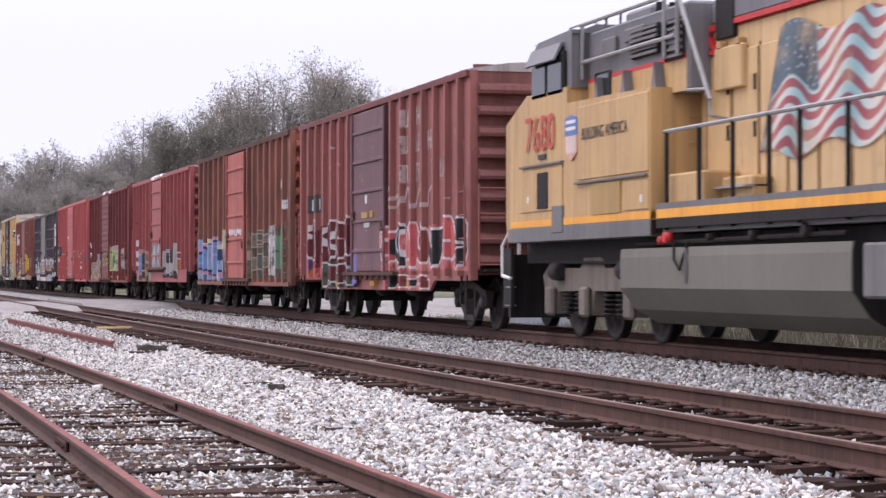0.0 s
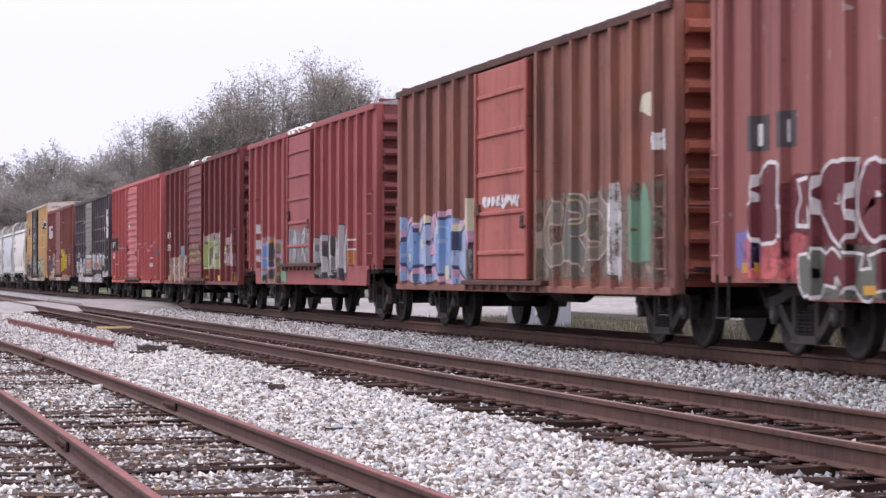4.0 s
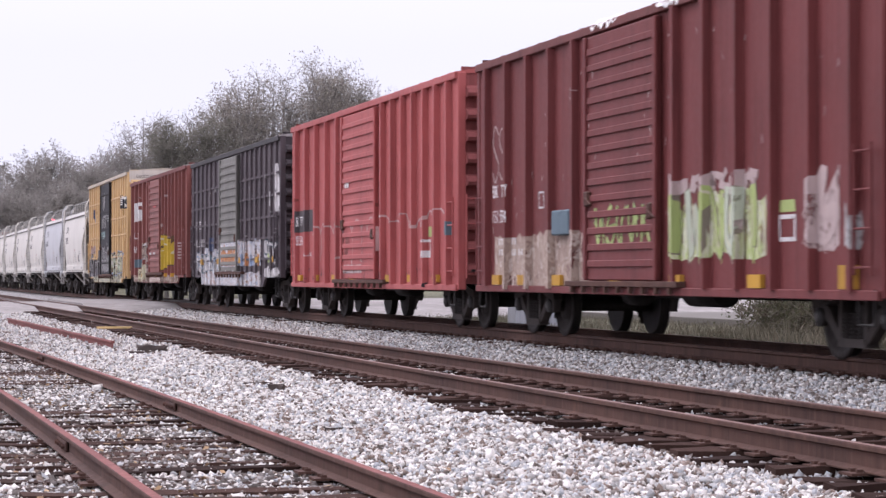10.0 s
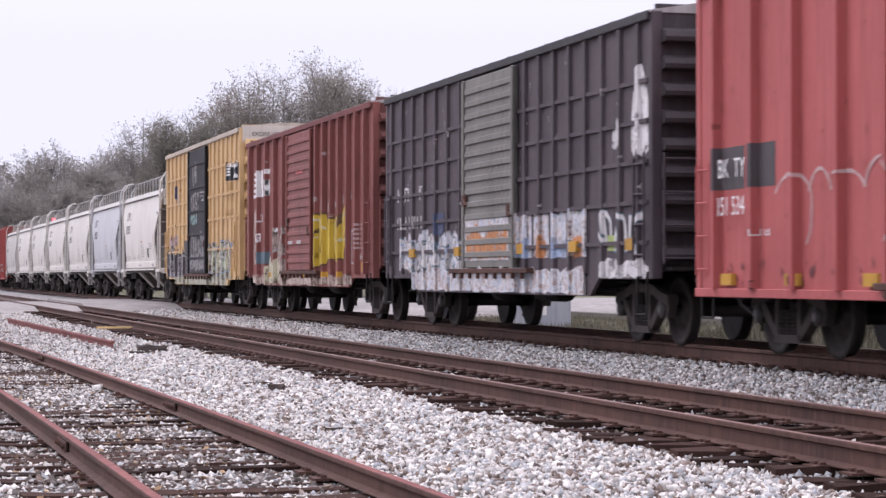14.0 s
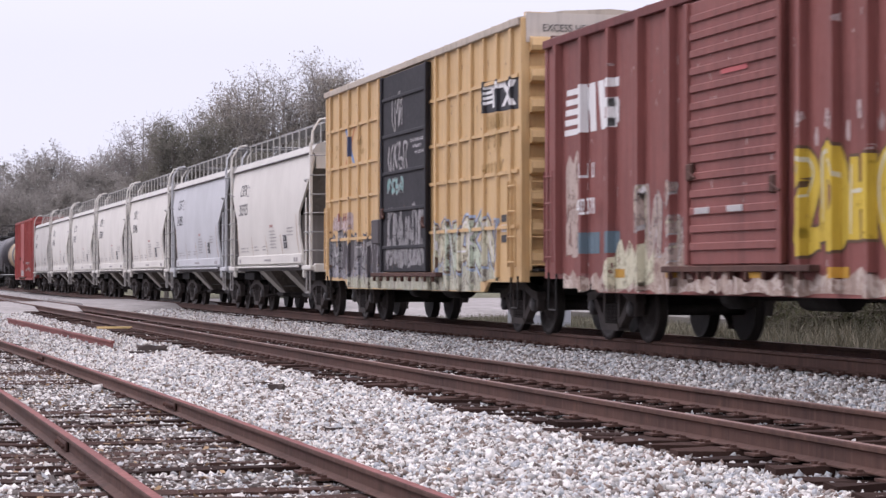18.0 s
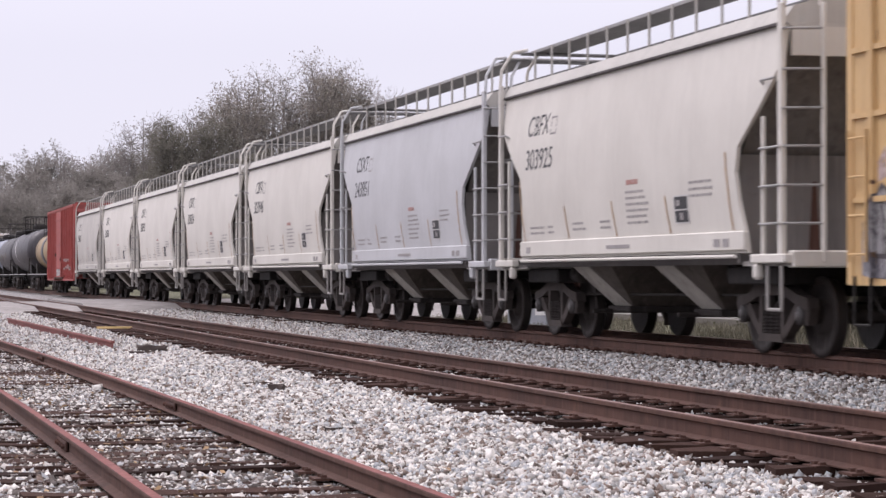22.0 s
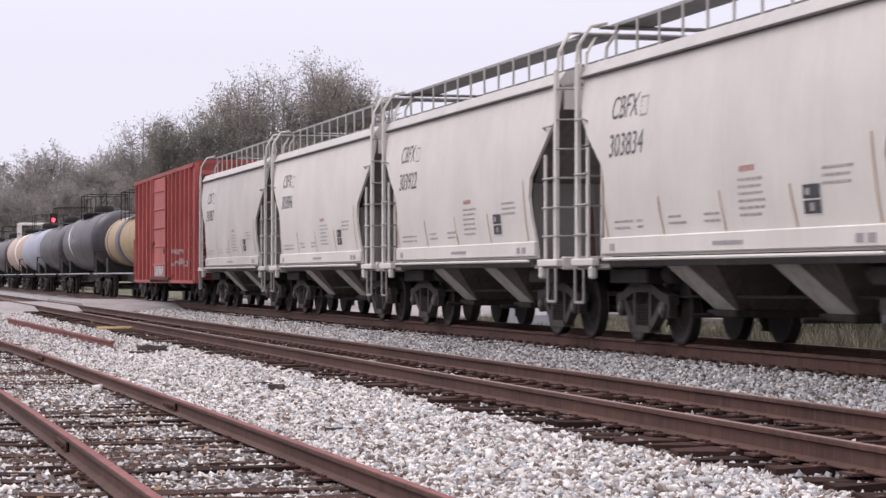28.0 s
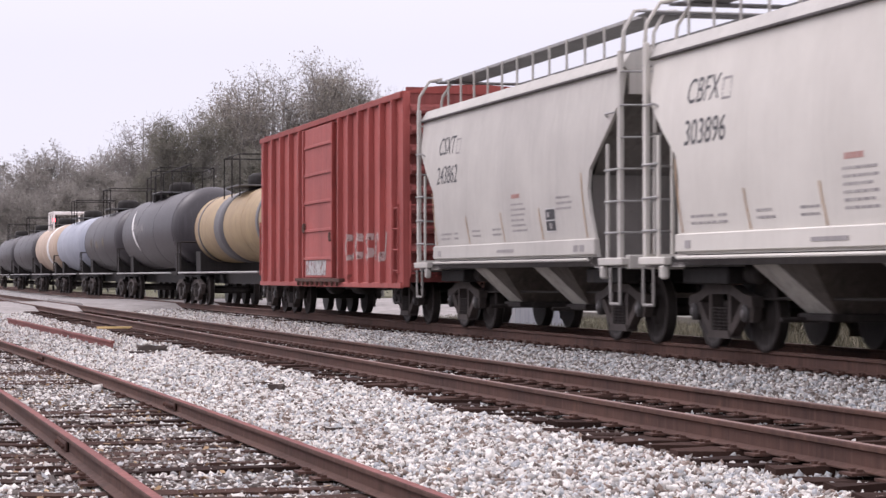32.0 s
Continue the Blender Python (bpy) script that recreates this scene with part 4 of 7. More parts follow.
    for y, w, z, n in ((4.2, 0.8, 1.60, 2), (3.25, 0.22, 1.60, 2), (2.0, 0.55, 1.62, 2), (0.7, 0.5, 1.62, 2), (-0.5, 0.85, 1.66, 6), (-2.98, 0.8, 1.95, 3)):
        rows = []
        for i in range(n):
            q = y
            while q > y - w * rnd.uniform(0.75, 1):
                step = rnd.uniform(0.05, 0.16)
                rows.append(bar(q, q - step, z + i * 0.085, z + i * 0.085 + 0.034))
                q -= step + 0.035
        tagged(hopper_mark(car, "data_stencil", rows, INK_SOFT, "small stencilled block of data"), kind="stuff")
    hopper_mark(car, "heading_stencil", [bar(-0.55 - 0.1 * k, -0.63 - 0.1 * k, 2.2, 2.27) for k in range(5)], RED_STENCIL, "reddish stencilled heading")
    hopper_mark(car, "routing_panel", [bar(-2.40, -2.93, 1.62, 1.99)], SILL_WHITE, "white-edged black routing panel")
    hopper_mark(car, "panel_field", [bar(-2.43, -2.90, 1.64, 1.79), bar(-2.43, -2.90, 1.81, 1.97)], INK, "black field of the routing panel", 0.007)
    hopper_mark(car, "panel_mark", [bar(-2.6, -2.72, 1.67, 1.76), bar(-2.5, -2.62, 1.85, 1.93)], INK_SOFT, "worn marks on the routing panel", 0.009)
    hopper_mark(car, "stencil_box", [bar(3.1, 2.8, 3.12, 3.15), bar(3.1, 2.8, 3.37, 3.4), bar(3.1, 3.07, 3.15, 3.37), bar(2.83, 2.8, 3.15, 3.37)], INK_SOFT, "thin stencilled box outline")
    for y in (-4.2, -3.9, 4.3):
        part("sill_mark", slab(-1.572, -1.56, y - 0.1, y + 0.1, 1.30, 1.4), INK_SOFT, car)
    part("sill_lettering", slab(-1.572, -1.56, -0.6, 0.4, 1.33, 1.38), INK_SOFT, car, "small row of worn sill lettering")
    for y, z in ((4.52, 2.46), (2.2, 2.0), (-0.02, 2.0), (-2.22, 2.0), (-4.42, 2.46)):
        hopper_mark(car, "reflective_strip", [[(y, 1.5), (y + 0.05, 1.5), (y + 0.18, z), (y + 0.13, z)]], OCHRE, "dull ochre reflective strip", 0.006)
    CARS.append((car, start_y(a0) + 6.3, gear))
    return car


def tank_car(label, a0, a1, paint, radius=1.38, middle=2.58, bands=(), cage=None, cage_paint=None, long_rail=False):
    L = (a1 - a0) * UNIT
    h = L / 2 - 0.9
    gear = []
    car = empty("tank_car", label, "tank car", "tank cars of the freight train")
    k = radius / 1.47
    prof = [(-h, 0.02), (-h + 0.03, 0.6 * k), (-h + 0.2, 1.15 * k), (-h + 0.5, 1.4 * k), (-h + 0.8, radius)]
    prof = prof + [(-t, r) for t, r in prof[::-1]]
    part("tank", lathe(prof, 40, 'y', (0, 0, middle)), paint, car)
    for y, w, m in bands:
        part("band", lathe([(y - w / 2, radius + 0.004), (y - w / 2, radius + 0.01), (y + w / 2, radius + 0.01), (y + w / 2, radius + 0.004)], 40, 'y', (0, 0, middle)), m, car)
    top = middle + radius
    part("manway_dome", lathe([(top - 0.1, 0.5), (top + 0.35, 0.5), (top + 0.45, 0.35), (top + 0.46, 0.02)], 18, 'z'), BLACK, car)
    part("walkway", slab(-1.0, 1.0, -1.3, 1.3, top + 0.02, top + 0.06), GRATE, car)
    cp = cage_paint or BLACK
    thick = 0.06 if cage_paint else 0.02
    w, d, hh = cage or (1.5, 1.0, 0.95)
    corners = [(-d, -w), (-d, 0), (-d, w), (d, w), (d, -w)]
    for i, (x, y) in enumerate(corners):
        part("railing_post", rods([(x, y, top - 0.3), (x, y, top + hh)], thick), cp, car)
        x2, y2 = corners[(i + 1) % 5]
        part("railing_bar", rods([(x, y, top + hh), (x2, y2, top + hh)], thick), cp, car)
    if long_rail:
        for i in range(6):
            y = -h * 0.75 + i * h * 0.3
            part("railing_post", rods([(-0.55, y, top - 0.1), (-0.55, y, top + 0.85)], 0.022), BLACK, car)
        part("railing_bar", rods([(-0.55, -h * 0.75, top + 0.85), (-0.55, h * 0.75, top + 0.85)], 0.022), BLACK, car)
        part("valve_box", slab(-0.9, -0.4, 1.4, 1.9, top - 0.25, top + 0.15, 0.03), BLACK, car)
    for s in (-1, 1):
        part("saddle", prism([(-1.1, 1.0), (1.1, 1.0), (1.12, 1.75), (0.8, 1.4), (-0.8, 1.4), (-1.12, 1.75)], s * (h - 1.6) - 0.5, s * (h - 1.6) + 0.5, 'y'), BLACK, car)
        y0, y1 = sorted((s * (h - 0.6), s * (h + 0.75)))
        part("end_platform", slab(-1.45, 1.45, y0, y1, 0.98, 1.1), BLACK, car)
        part("end_railing", rods([(-1.4, s * (h + 0.6), 1.1), (-1.4, s * (h + 0.6), 2.1), (1.4, s * (h + 0.6), 2.1), (1.4, s * (h + 0.6), 1.1)], 0.022), GREASE, car)
        coupler(car, s * (h + 0.3), s)
    part("side_railing", rods([(-1.55, -h, 1.05), (-1.55, h, 1.05)], 0.03), GALV, car)
    part("centre_sill", slab(-0.25, 0.25, -h - 0.5, h + 0.5, 0.7, 1.05), BLACK, car)
    for s in (-1, 1):
        freight_truck(car, s * (h - 0.9), gear)
    for y in (-h + 0.8, h - 0.8, -h * 0.3, h * 0.3):
        part("weld_seam", lathe([(y - 0.02, radius + 0.002), (y - 0.02, radius + 0.006), (y + 0.02, radius + 0.006), (y + 0.02, radius + 0.002)], 40, 'y', (0, 0, middle)), paint, car)
    CARS.append((car, start_y((a0 + a1) / 2), gear))
    return car


def curved_mark(car, mat, middle, radius, pts, wide, label):
    """A painted stroke on the flank of a tank; pts: (y, angle in degrees from the top)."""
    bm = bmesh.new()
    rows = []
    for i, (y, a) in enumerate(pts):
        t = wide * math.sin(math.pi * (i + 0.5) / len(pts))
        row = []
        for q in (-t, t):
            g = radians(a)
            row.append(bm.verts.new((-(radius + 0.008) * math.sin(g), y + q, middle + (radius + 0.008) * math.cos(g))))
        rows.append(row)
    for p, q in zip(rows[:-1], rows[1:]):
        bm.faces.new((p[0], p[1], q[1], q[0]))
    return part("painted_mark", bm, mat, car, label)


def six_wheel_truck(loco, y, gear):
    truck = part("truck", slab(-0.7, 0.7, -1.9, 1.9, 0.5, 0.68, 0.03), GREASE, loco)
    truck.location = (0, y, 0)
    for s in (-1, 1):
        x0 = s * 1.13
        o = [(-2.55, 0.95), (-2.3, 1.08), (-0.6, 1.06), (-0.4, 1.22), (0.4, 1.22), (0.6, 1.06), (2.3, 1.08), (2.55, 0.95), (2.45, 0.72), (2.2, 0.72), (2.15, 0.35), (1.75, 0.35), (1.7, 0.7), (0.55, 0.72), (0.45, 0.35), (-0.0, 0.35), (-0.1, 0.72), (-1.5, 0.72), (-1.6, 0.35), (-2.0, 0.35), (-2.1, 0.72), (-2.45, 0.72)]
        part("side_frame", prism(o, x0 - 0.09, x0 + 0.09, 'x'), TRUCK_DUST, truck)
        for k in (-1.85, 0.2, 1.95):
            part("journal_box", slab(x0 + s * 0.09, x0 + s * 0.2, k - 0.18, k + 0.18, 0.32, 0.78, 0.04) if s > 0 else slab(x0 - 0.2, x0 - 0.09, k - 0.18, k + 0.18, 0.32, 0.78, 0.04), TRUCK_DUST, truck)
        for k in (-1.2, -0.62, 0.78, 1.35):
            bm = bmesh.new()
            for i in range(5):
                rod(bm, (x0, k, 0.36 + i * 0.07), (x0, k, 0.395 + i * 0.07), 0.12, 12)
            part("coil_spring", bm, BLACK, truck)
        for k in (-1.7, 1.6):
            part("brake_cylinder", lathe([(k - 0.22, 0.11), (k - 0.2, 0.15), (k + 0.2, 0.15), (k + 0.22, 0.11)], 14, 'y', (s * 1.24, 0, 1.02)), GREASE, truck)
        part("brake_pipe", rods([(s * 1.26, -2.2, 1.13), (s * 1.26, 2.2, 1.16)], 0.022), GREASE, truck)
    for k in (-1.9, 0.15, 1.9):
        make_wheelset(truck, k, gear)


def flag_material():
    m, nt, out = material("painted_flag")
    v = places(nt)
    sep = node(nt, "SeparateXYZ", [(0, v)])
    y, z = sep.outputs[1], sep.outputs[2]
    sag = fuzz(nt, v, 0.9, 2, 0.5)
    wob = calc(nt, 'MULTIPLY', calc(nt, 'SINE', calc(nt, 'ADD', calc(nt, 'MULTIPLY', y, 3.9), calc(nt, 'MULTIPLY', z, 1.1))), 0.13)
    wob = calc(nt, 'ADD', wob, calc(nt, 'MULTIPLY', sag, 0.35))
    t = calc(nt, 'ADD', calc(nt, 'ADD', z, wob), calc(nt, 'MULTIPLY', y, 0.10))
    band = calc(nt, 'SINE', calc(nt, 'MULTIPLY', t, 6.283 / 0.235))
    fold = calc(nt, 'SINE', calc(nt, 'ADD', calc(nt, 'MULTIPLY', y, 4.2), calc(nt, 'MULTIPLY', z, 1.6)))
    deep = calc(nt, 'ADD', calc(nt, 'MULTIPLY', fold, 0.5), 0.5)
    white = steps(nt, deep, [(0.0, (0.20, 0.36, 0.37)), (0.5, (0.46, 0.55, 0.52)), (1.0, (0.66, 0.62, 0.54))])
    red = steps(nt, deep, [(0.0, (0.17, 0.035, 0.05)), (0.6, (0.33, 0.065, 0.075)), (1.0, (0.46, 0.15, 0.13))])
    col = blend(nt, node(nt, "MapRange", [(0, band), (1, -0.3), (2, 0.3), (3, 0.0), (4, 1.0)]).outputs[0], white, red)
    dots = node(nt, "TexVoronoi", [("Vector", v), ("Scale", 11.0), ("Randomness", 0.35)]).outputs["Distance"]
    navy = steps(nt, deep, [(0.0, (0.025, 0.04, 0.06)), (1.0, (0.09, 0.13, 0.16))])
    stars = blend(nt, node(nt, "MapRange", [(0, dots), (1, 0.22), (2, 0.36), (3, 1.0), (4, 0.0)]).outputs[0], navy, rgb((0.40, 0.52, 0.50)))
    canton = calc(nt, 'MULTIPLY', span(nt, calc(nt, 'ADD', y, calc(nt, 'MULTIPLY', z, -0.12)), -0.98, 3.0, 0.02), span(nt, t, 3.45, 6.0, 0.02))
    col = blend(nt, canton, col, stars)
    # the hem folds over into a dark teal edge, and the paint has worn thin in places
    hem = node(nt, "MapRange", [(0, calc(nt, 'ADD', y, calc(nt, 'MULTIPLY', z, 0.4))), (1, 1.85), (2, 2.15), (3, 0.0), (4, 0.75)]).outputs[0]
    col = blend(nt, hem, col, rgb((0.05, 0.085, 0.11)))
    thin = fuzz(nt, v, 1.6, 5, 0.6)
    col = blend(nt, node(nt, "MapRange", [(0, thin), (1, 0.52), (2, 0.72), (3, 0.0), (4, 0.7)]).outputs[0], col, rgb((0.50, 0.36, 0.20)))
    nt.links.new(col, out.inputs["Base Color"])
    out.inputs["Roughness"].default_value = 0.5
    return m


def locomotive(a_mid):
    gear = []
    car = empty("locomotive", "yellow diesel freight locomotive with grey trim and a painted flag", "locomotive")
    Y = LOCO_YELLOW
    # frame, walkway edge with its stripe
    part("underframe", slab(-1.2, 1.2, -10.9, 10.6, 1.15, 1.5), BLACK, car)
    for s in (-1, 1):
        x0, x1 = sorted((s * 1.46, s * 1.56))
        part("walkway_edge", slab(x0, x1, -10.9, 3.35, 1.58, 1.71), BLACK, car)
        part("stripe", slab(x0, x1, -10.9, 3.35, 1.71, 1.83), STRIPE, car, "orange-yellow stripe along the walkway")
        part("edge_trim", slab(x0, x1, -10.9, 3.35, 1.83, 1.91), GRAY_DECK, car)
    part("walkway", slab(-1.46, 1.46, -10.9, 3.35, 1.52, 1.88), GRAY_DECK, car)
    # nose and low cabinet: full width
    o = [(3.56, 1.5), (10.5, 1.5), (10.62, 1.8), (10.62, 3.42), (9.4, 3.82), (9.2, 3.8), (7.3, 3.8), (7.3, 3.55), (3.56, 3.49)]
    part("cab_lower", prism(o, -1.56, 1.56, 'x'), Y, car)
    part("cab_skirt", slab(-1.575, 1.575, 3.56, 10.45, 1.48, 1.71, 0.01), GRAY_DECK, car)
    part("cab_stripe", slab(-1.572, 1.572, 3.56, 10.3, 1.715, 1.82), STRIPE, car)
    # cab upper with visor windows
    o = [(7.25, 3.78), (9.32, 3.78), (9.25, 4.5), (9.0, 4.62), (7.25, 4.66)]
    cab = part("cab_upper", prism(o, -1.5, 1.5, 'x'), LOCO_GREY, car)
    for y0, y1 in ((7.55, 8.25), (8.4, 9.1)):
        part("window_frame", slab(-1.56, -1.48, y0 - 0.06, y1 + 0.06, 3.72, 4.36, 0.01), BLACK, cab)
        part("window_pane", slab(-1.575, -1.555, y0, y1, 3.78, 4.3), GLASS, cab)
    part("sun_visor", prism([(-1.5, 4.5), (-1.56, 4.5), (-1.68, 4.24), (-1.66, 4.22), (-1.54, 4.44), (-1.5, 4.44)], 7.6, 9.15, 'y'), LOCO_GREY, cab)
    part("cab_roof", prism([(-1.5, 4.6), (-1.1, 4.74), (1.1, 4.74), (1.5, 4.6)], 7.2, 9.2, 'y'), LOCO_GREY, cab)
    part("air_conditioner", slab(-0.6, 0.6, 6.2, 7.4, 4.7, 4.95, 0.05), LOCO_GREY, car)
    bm = bmesh.new()
    for i in range(7):
        rod(bm, (-0.7 + 0.2 * i, 5.6, 4.7), (-0.7 + 0.2 * i, 5.6, 4.9), 0.05, 8)
    part("air_horn", bm, BLACK, car)
    for y, z in ((8.6, 4.74), (7.9, 4.74)):
        part("roof_antenna", rods([(-0.5, y, z), (-0.5, y, z + 0.3)], 0.02), BLACK, car)
    part("roof_grab", rods([(-1.0, 8.9, 4.7), (-1.0, 8.9, 4.86), (-1.0, 7.6, 4.86), (-1.0, 7.6, 4.7)], 0.018), GALV, car)
    for y, z in ((3.9, 1.95), (9.3, 2.1)):
        part("warning_label", slab(-1.584, -1.575, y - 0.04, y + 0.04, z, z + 0.1), WHITE, car, "tiny pale warning label")
    for y, z, w, t in ((5.0, 4.36, 0.8, 0.2), (6.1, 4.3, 0.6, 0.24), (3.4, 4.1, 0.35, 0.3)):
        part("equipment_cover", slab(-1.31, -1.25, y - w / 2, y + w / 2, z - t / 2, z + t / 2, 0.02), GRAY_DECK, car)
    for z in (2.75, 3.1):
        part("grab_iron", rods([(-1.0, 3.54, z), (-1.0, 3.44, z), (-0.7, 3.44, z), (-0.7, 3.54, z)], 0.014), LOCO_YELLOW, car)
    part("data_plate", slab(-1.583, -1.55, 8.35, 8.75, 2.76, 2.84), INK, car)
    part("step_latch", slab(-1.59, -1.55, 7.45, 8.0, 1.6, 2.02, 0.01), GRAY_DECK, car)
    # lower cabinet: doors and vents
    for y0, y1, z0, z1 in ((3.62, 6.72, 2.36, 3.44), (7.5, 9.75, 1.95, 2.62), (3.62, 4.6, 1.85, 2.26)):
        part("cabinet_door", slab(-1.578, -1.55, y0, y1, z0, z1, 0.008), Y, car)
    part("vent", slab(-1.585, -1.55, 4.78, 6.06, 1.83, 2.28), VENT, car, "brown mesh vent")
    part("step_well", slab(-1.595, -1.5, 8.22, 8.76, 1.99, 2.55), BLACK, car, "dark vertical grille")
    part("belt_ledge", slab(-1.61, -1.55, 3.66, 6.8, 2.30, 2.33), GRAY_DECK, car)
    part("belt_ledge", slab(-1.61, -1.55, 7.45, 9.7, 2.66, 2.69), GRAY_DECK, car)
    # dark upper hood with red line
    part("blower_housing", slab(-1.25, 1.25, 2.95, 7.2, 3.4, 4.6, 0.04), LOCO_GREY, car)
    part("red_line", slab(-1.262, 1.262, 3.0, 7.2, 3.84, 3.90), RED_LINE, car)
    part("red_line", prism([(3.3, 3.90), (2.55, 3.84), (3.0, 4.16), (2.15, 4.20), (2.15, 4.27), (3.2, 4.24), (2.82, 3.92), (3.3, 3.97)], -0.972, -0.9, 'x'), RED_LINE, car)
    part("red_line", slab(-0.962, 0.962, -10.6, 2.15, 4.20, 4.27), RED_LINE, car)
    part("cab_side_panel", slab(-1.258, 1.258, 3.0, 7.19, 3.41, 3.84), Y, car)
    for y in (3.9, 5.2, 6.4):
        part("gusset", prism([(y - 0.12, 3.42), (y + 0.14, 3.42), (y, 3.86)], -1.4, -1.26, 'x'), LOCO_GREY, car)
    part("mirror_window", slab(-1.3, -1.25, 6.1, 6.8, 3.55, 3.95, 0.04), GLASS, car)
    for y0, y1, z0, z1 in ((3.05, 3.75, 3.85, 4.4), (4.0, 5.1, 4.0, 4.42)):
        g = part("intake_grille", slab(-1.30, -1.25, y0, y1, z0, z1), BLACK, car)
        for i in range(6):
            zz = z0 + (z1 - z0) * (i + 0.5) / 6
            part("grille_slat", slab(-1.33, -1.295, y0, y1, zz - 0.02, zz + 0.02), GRAY_DECK, g)
    # engine hood
    part("hood", slab(-0.9, 0.9, -10.6, 3.4, 1.78, 4.2, 0.03), HOOD_YELLOW, car)
    part("exhaust_stack", slab(-0.5, 0.5, -4.0, -2.2, 4.55, 4.75, 0.04), LOCO_GREY, car)
    part("hood_roof", slab(-0.95, 0.95, -10.6, 2.9, 4.24, 4.55, 0.05), LOCO_GREY, car)
    for i in range(13):
        y = 2.7 - i * 0.92
        part("door_seam", slab(-0.915, -0.898, y + 0.44, y + 0.465, 1.92, 3.9), SEAM, car, "dark seam with a run of grime")
        d = part("hood_door", slab(-0.925, -0.9, y - 0.41, y + 0.41, 1.95, 3.85, 0.008), HOOD_YELLOW, car)
        part("latch", slab(-0.945, -0.92, y - 0.38, y - 0.33, 2.7, 2.9), BLACK, d)
        part("latch", slab(-0.945, -0.92, y - 0.38, y - 0.33, 3.3, 3.5), BLACK, d)
    part("sand_box", slab(-1.42, -0.92, 1.95, 3.3, 1.8, 2.3, 0.03), Y, car)
    part("step_box", slab(-1.2, -0.92, 0.85, 1.9, 1.8, 2.2, 0.03), Y, car)
    part("step_plate", slab(-1.3, -0.92, 0.85, 1.9, 2.05, 2.08), GALV, car)
    part("upper_locker", slab(-1.0, -0.9, 1.72, 2.66, 3.36, 3.92, 0.02), HOOD_YELLOW, car)
    part("hood_window", slab(-0.975, -0.9, 2.07, 2.69, 4.04, 4.6, 0.01), BLACK, car, "dark tall window in the hood")
    for y, z in ((1.85, 3.94), (2.5, 3.94)):
        part("hinge", slab(-1.01, -0.9, y - 0.07, y + 0.07, z - 0.03, z + 0.06, 0.01), Y, car)
    part("grab_iron", rods([(-1.1, 2.9, 3.4), (-1.3, 2.9, 3.4), (-1.3, 2.1, 3.35), (-1.3, 2.0, 3.0), (-1.0, 2.0, 2.95)], 0.022), GALV, car)
    bm = bmesh.new()
    n, mrows = 24, 10
    g = []
    for i in range(n + 1):
        u = i / n
        row = []
        for j in range(mrows + 1):
            w = j / mrows
            low = 2.42 + 0.09 * math.sin(u * 15 + 0.6) + 0.10 * u
            high = 3.97 + 0.10 * math.sin(u * 11 + 0.2) - 0.12 * u
            row.append(bm.verts.new((-0.951, 1.2 - 0.65 * w * (1 - u) - 4.3 * u, low + (high - low) * w)))
        g.append(row)
    for a, b in zip(g[:-1], g[1:]):
        for j in range(mrows):
            bm.faces.new((a[j], a[j + 1], b[j + 1], b[j]))
    bmesh.ops.solidify(bm, geom=bm.faces[:], thickness=0.003)
    part("flag_panel", bm, flag_material(), car, "waving striped flag painted on the hood")
    # handrails
    for s in (-1, 1):
        posts = [3.1, 1.9, 0.75, -0.4, -1.3, -2.6, -3.9, -5.2, -6.5, -7.8, -9.1, -10.4]
        first = part("handrail_post", rods([(s * 1.5, 0, 1.55), (s * 1.5, 0, 2.86)], 0.03), GREASE, car)
        first.location.y = posts[0]
        for y in posts[1:]:
            again(first, car, 0, y, 0)
        part("handrail", rods([(s * 1.5, 3.2, 2.86), (s * 1.5, -10.5, 2.86)], 0.028), GALV, car)
    bm = bmesh.new()
    rod(bm, (-1.35, 7.3, 4.72), (-1.35, 3.0, 4.72), 0.03)
    rod(bm, (-1.35, 7.3, 4.15), (-1.35, 3.2, 4.15), 0.03)
    for y in (7.2, 3.6, 3.1):
        rod(bm, (-1.35, y, 3.9), (-1.35, y, 4.72), 0.03)
    part("upper_handrail", bm, GALV, car)
    part("brace", rods([(-1.35, 3.1, 4.72), (-1.35, 1.9, 3.2)], 0.03), GALV, car)
    bm = rods([(-1.5, 10.5, 1.75), (-1.5, 11.05, 1.45), (-1.5, 11.05, 0.95), (-1.5, 10.55, 0.9)], 0.03)
    part("nose_handrail", bm, WHITE, car)
    part("nose_handrail", rods([(-1.2, 10.6, 1.95), (-1.2, 11.1, 1.5), (-1.2, 11.1, 0.9)], 0.03), WHITE, car)
    st = part("boarding_steps", slab(-1.5, -1.44, 10.55, 11.0, 0.42, 1.4), BLACK, car)
    for z in (0.45, 0.75, 1.05):
        part("step_tread", slab(-1.5, -1.4, 10.6, 10.9, z, z + 0.02), GALV if z < 1 else BLACK, st)
    part("pilot", slab(-1.4, 1.4, 10.9, 11.05, 0.25, 1.3), BLACK, car)
    # fuel tank: bevelled underside
    o = [(-1.5, 1.32), (-1.52, 1.2), (-1.52, 0.78), (-1.30, 0.48), (-0.95, 0.28), (0.95, 0.28), (1.30, 0.48), (1.52, 0.78), (1.52, 1.2), (1.5, 1.32)]
    tank = part("fuel_tank", prism(o, -2.72, 4.95, 'y'), TANK_GREY, car)
    # black sheet added over the tank's end in place of the shade there
    part("end_shade_plate", prism([(x * 0.995, z + 0.004) for x, z in o], -2.745, -2.724, 'y'), BLACK, tank)
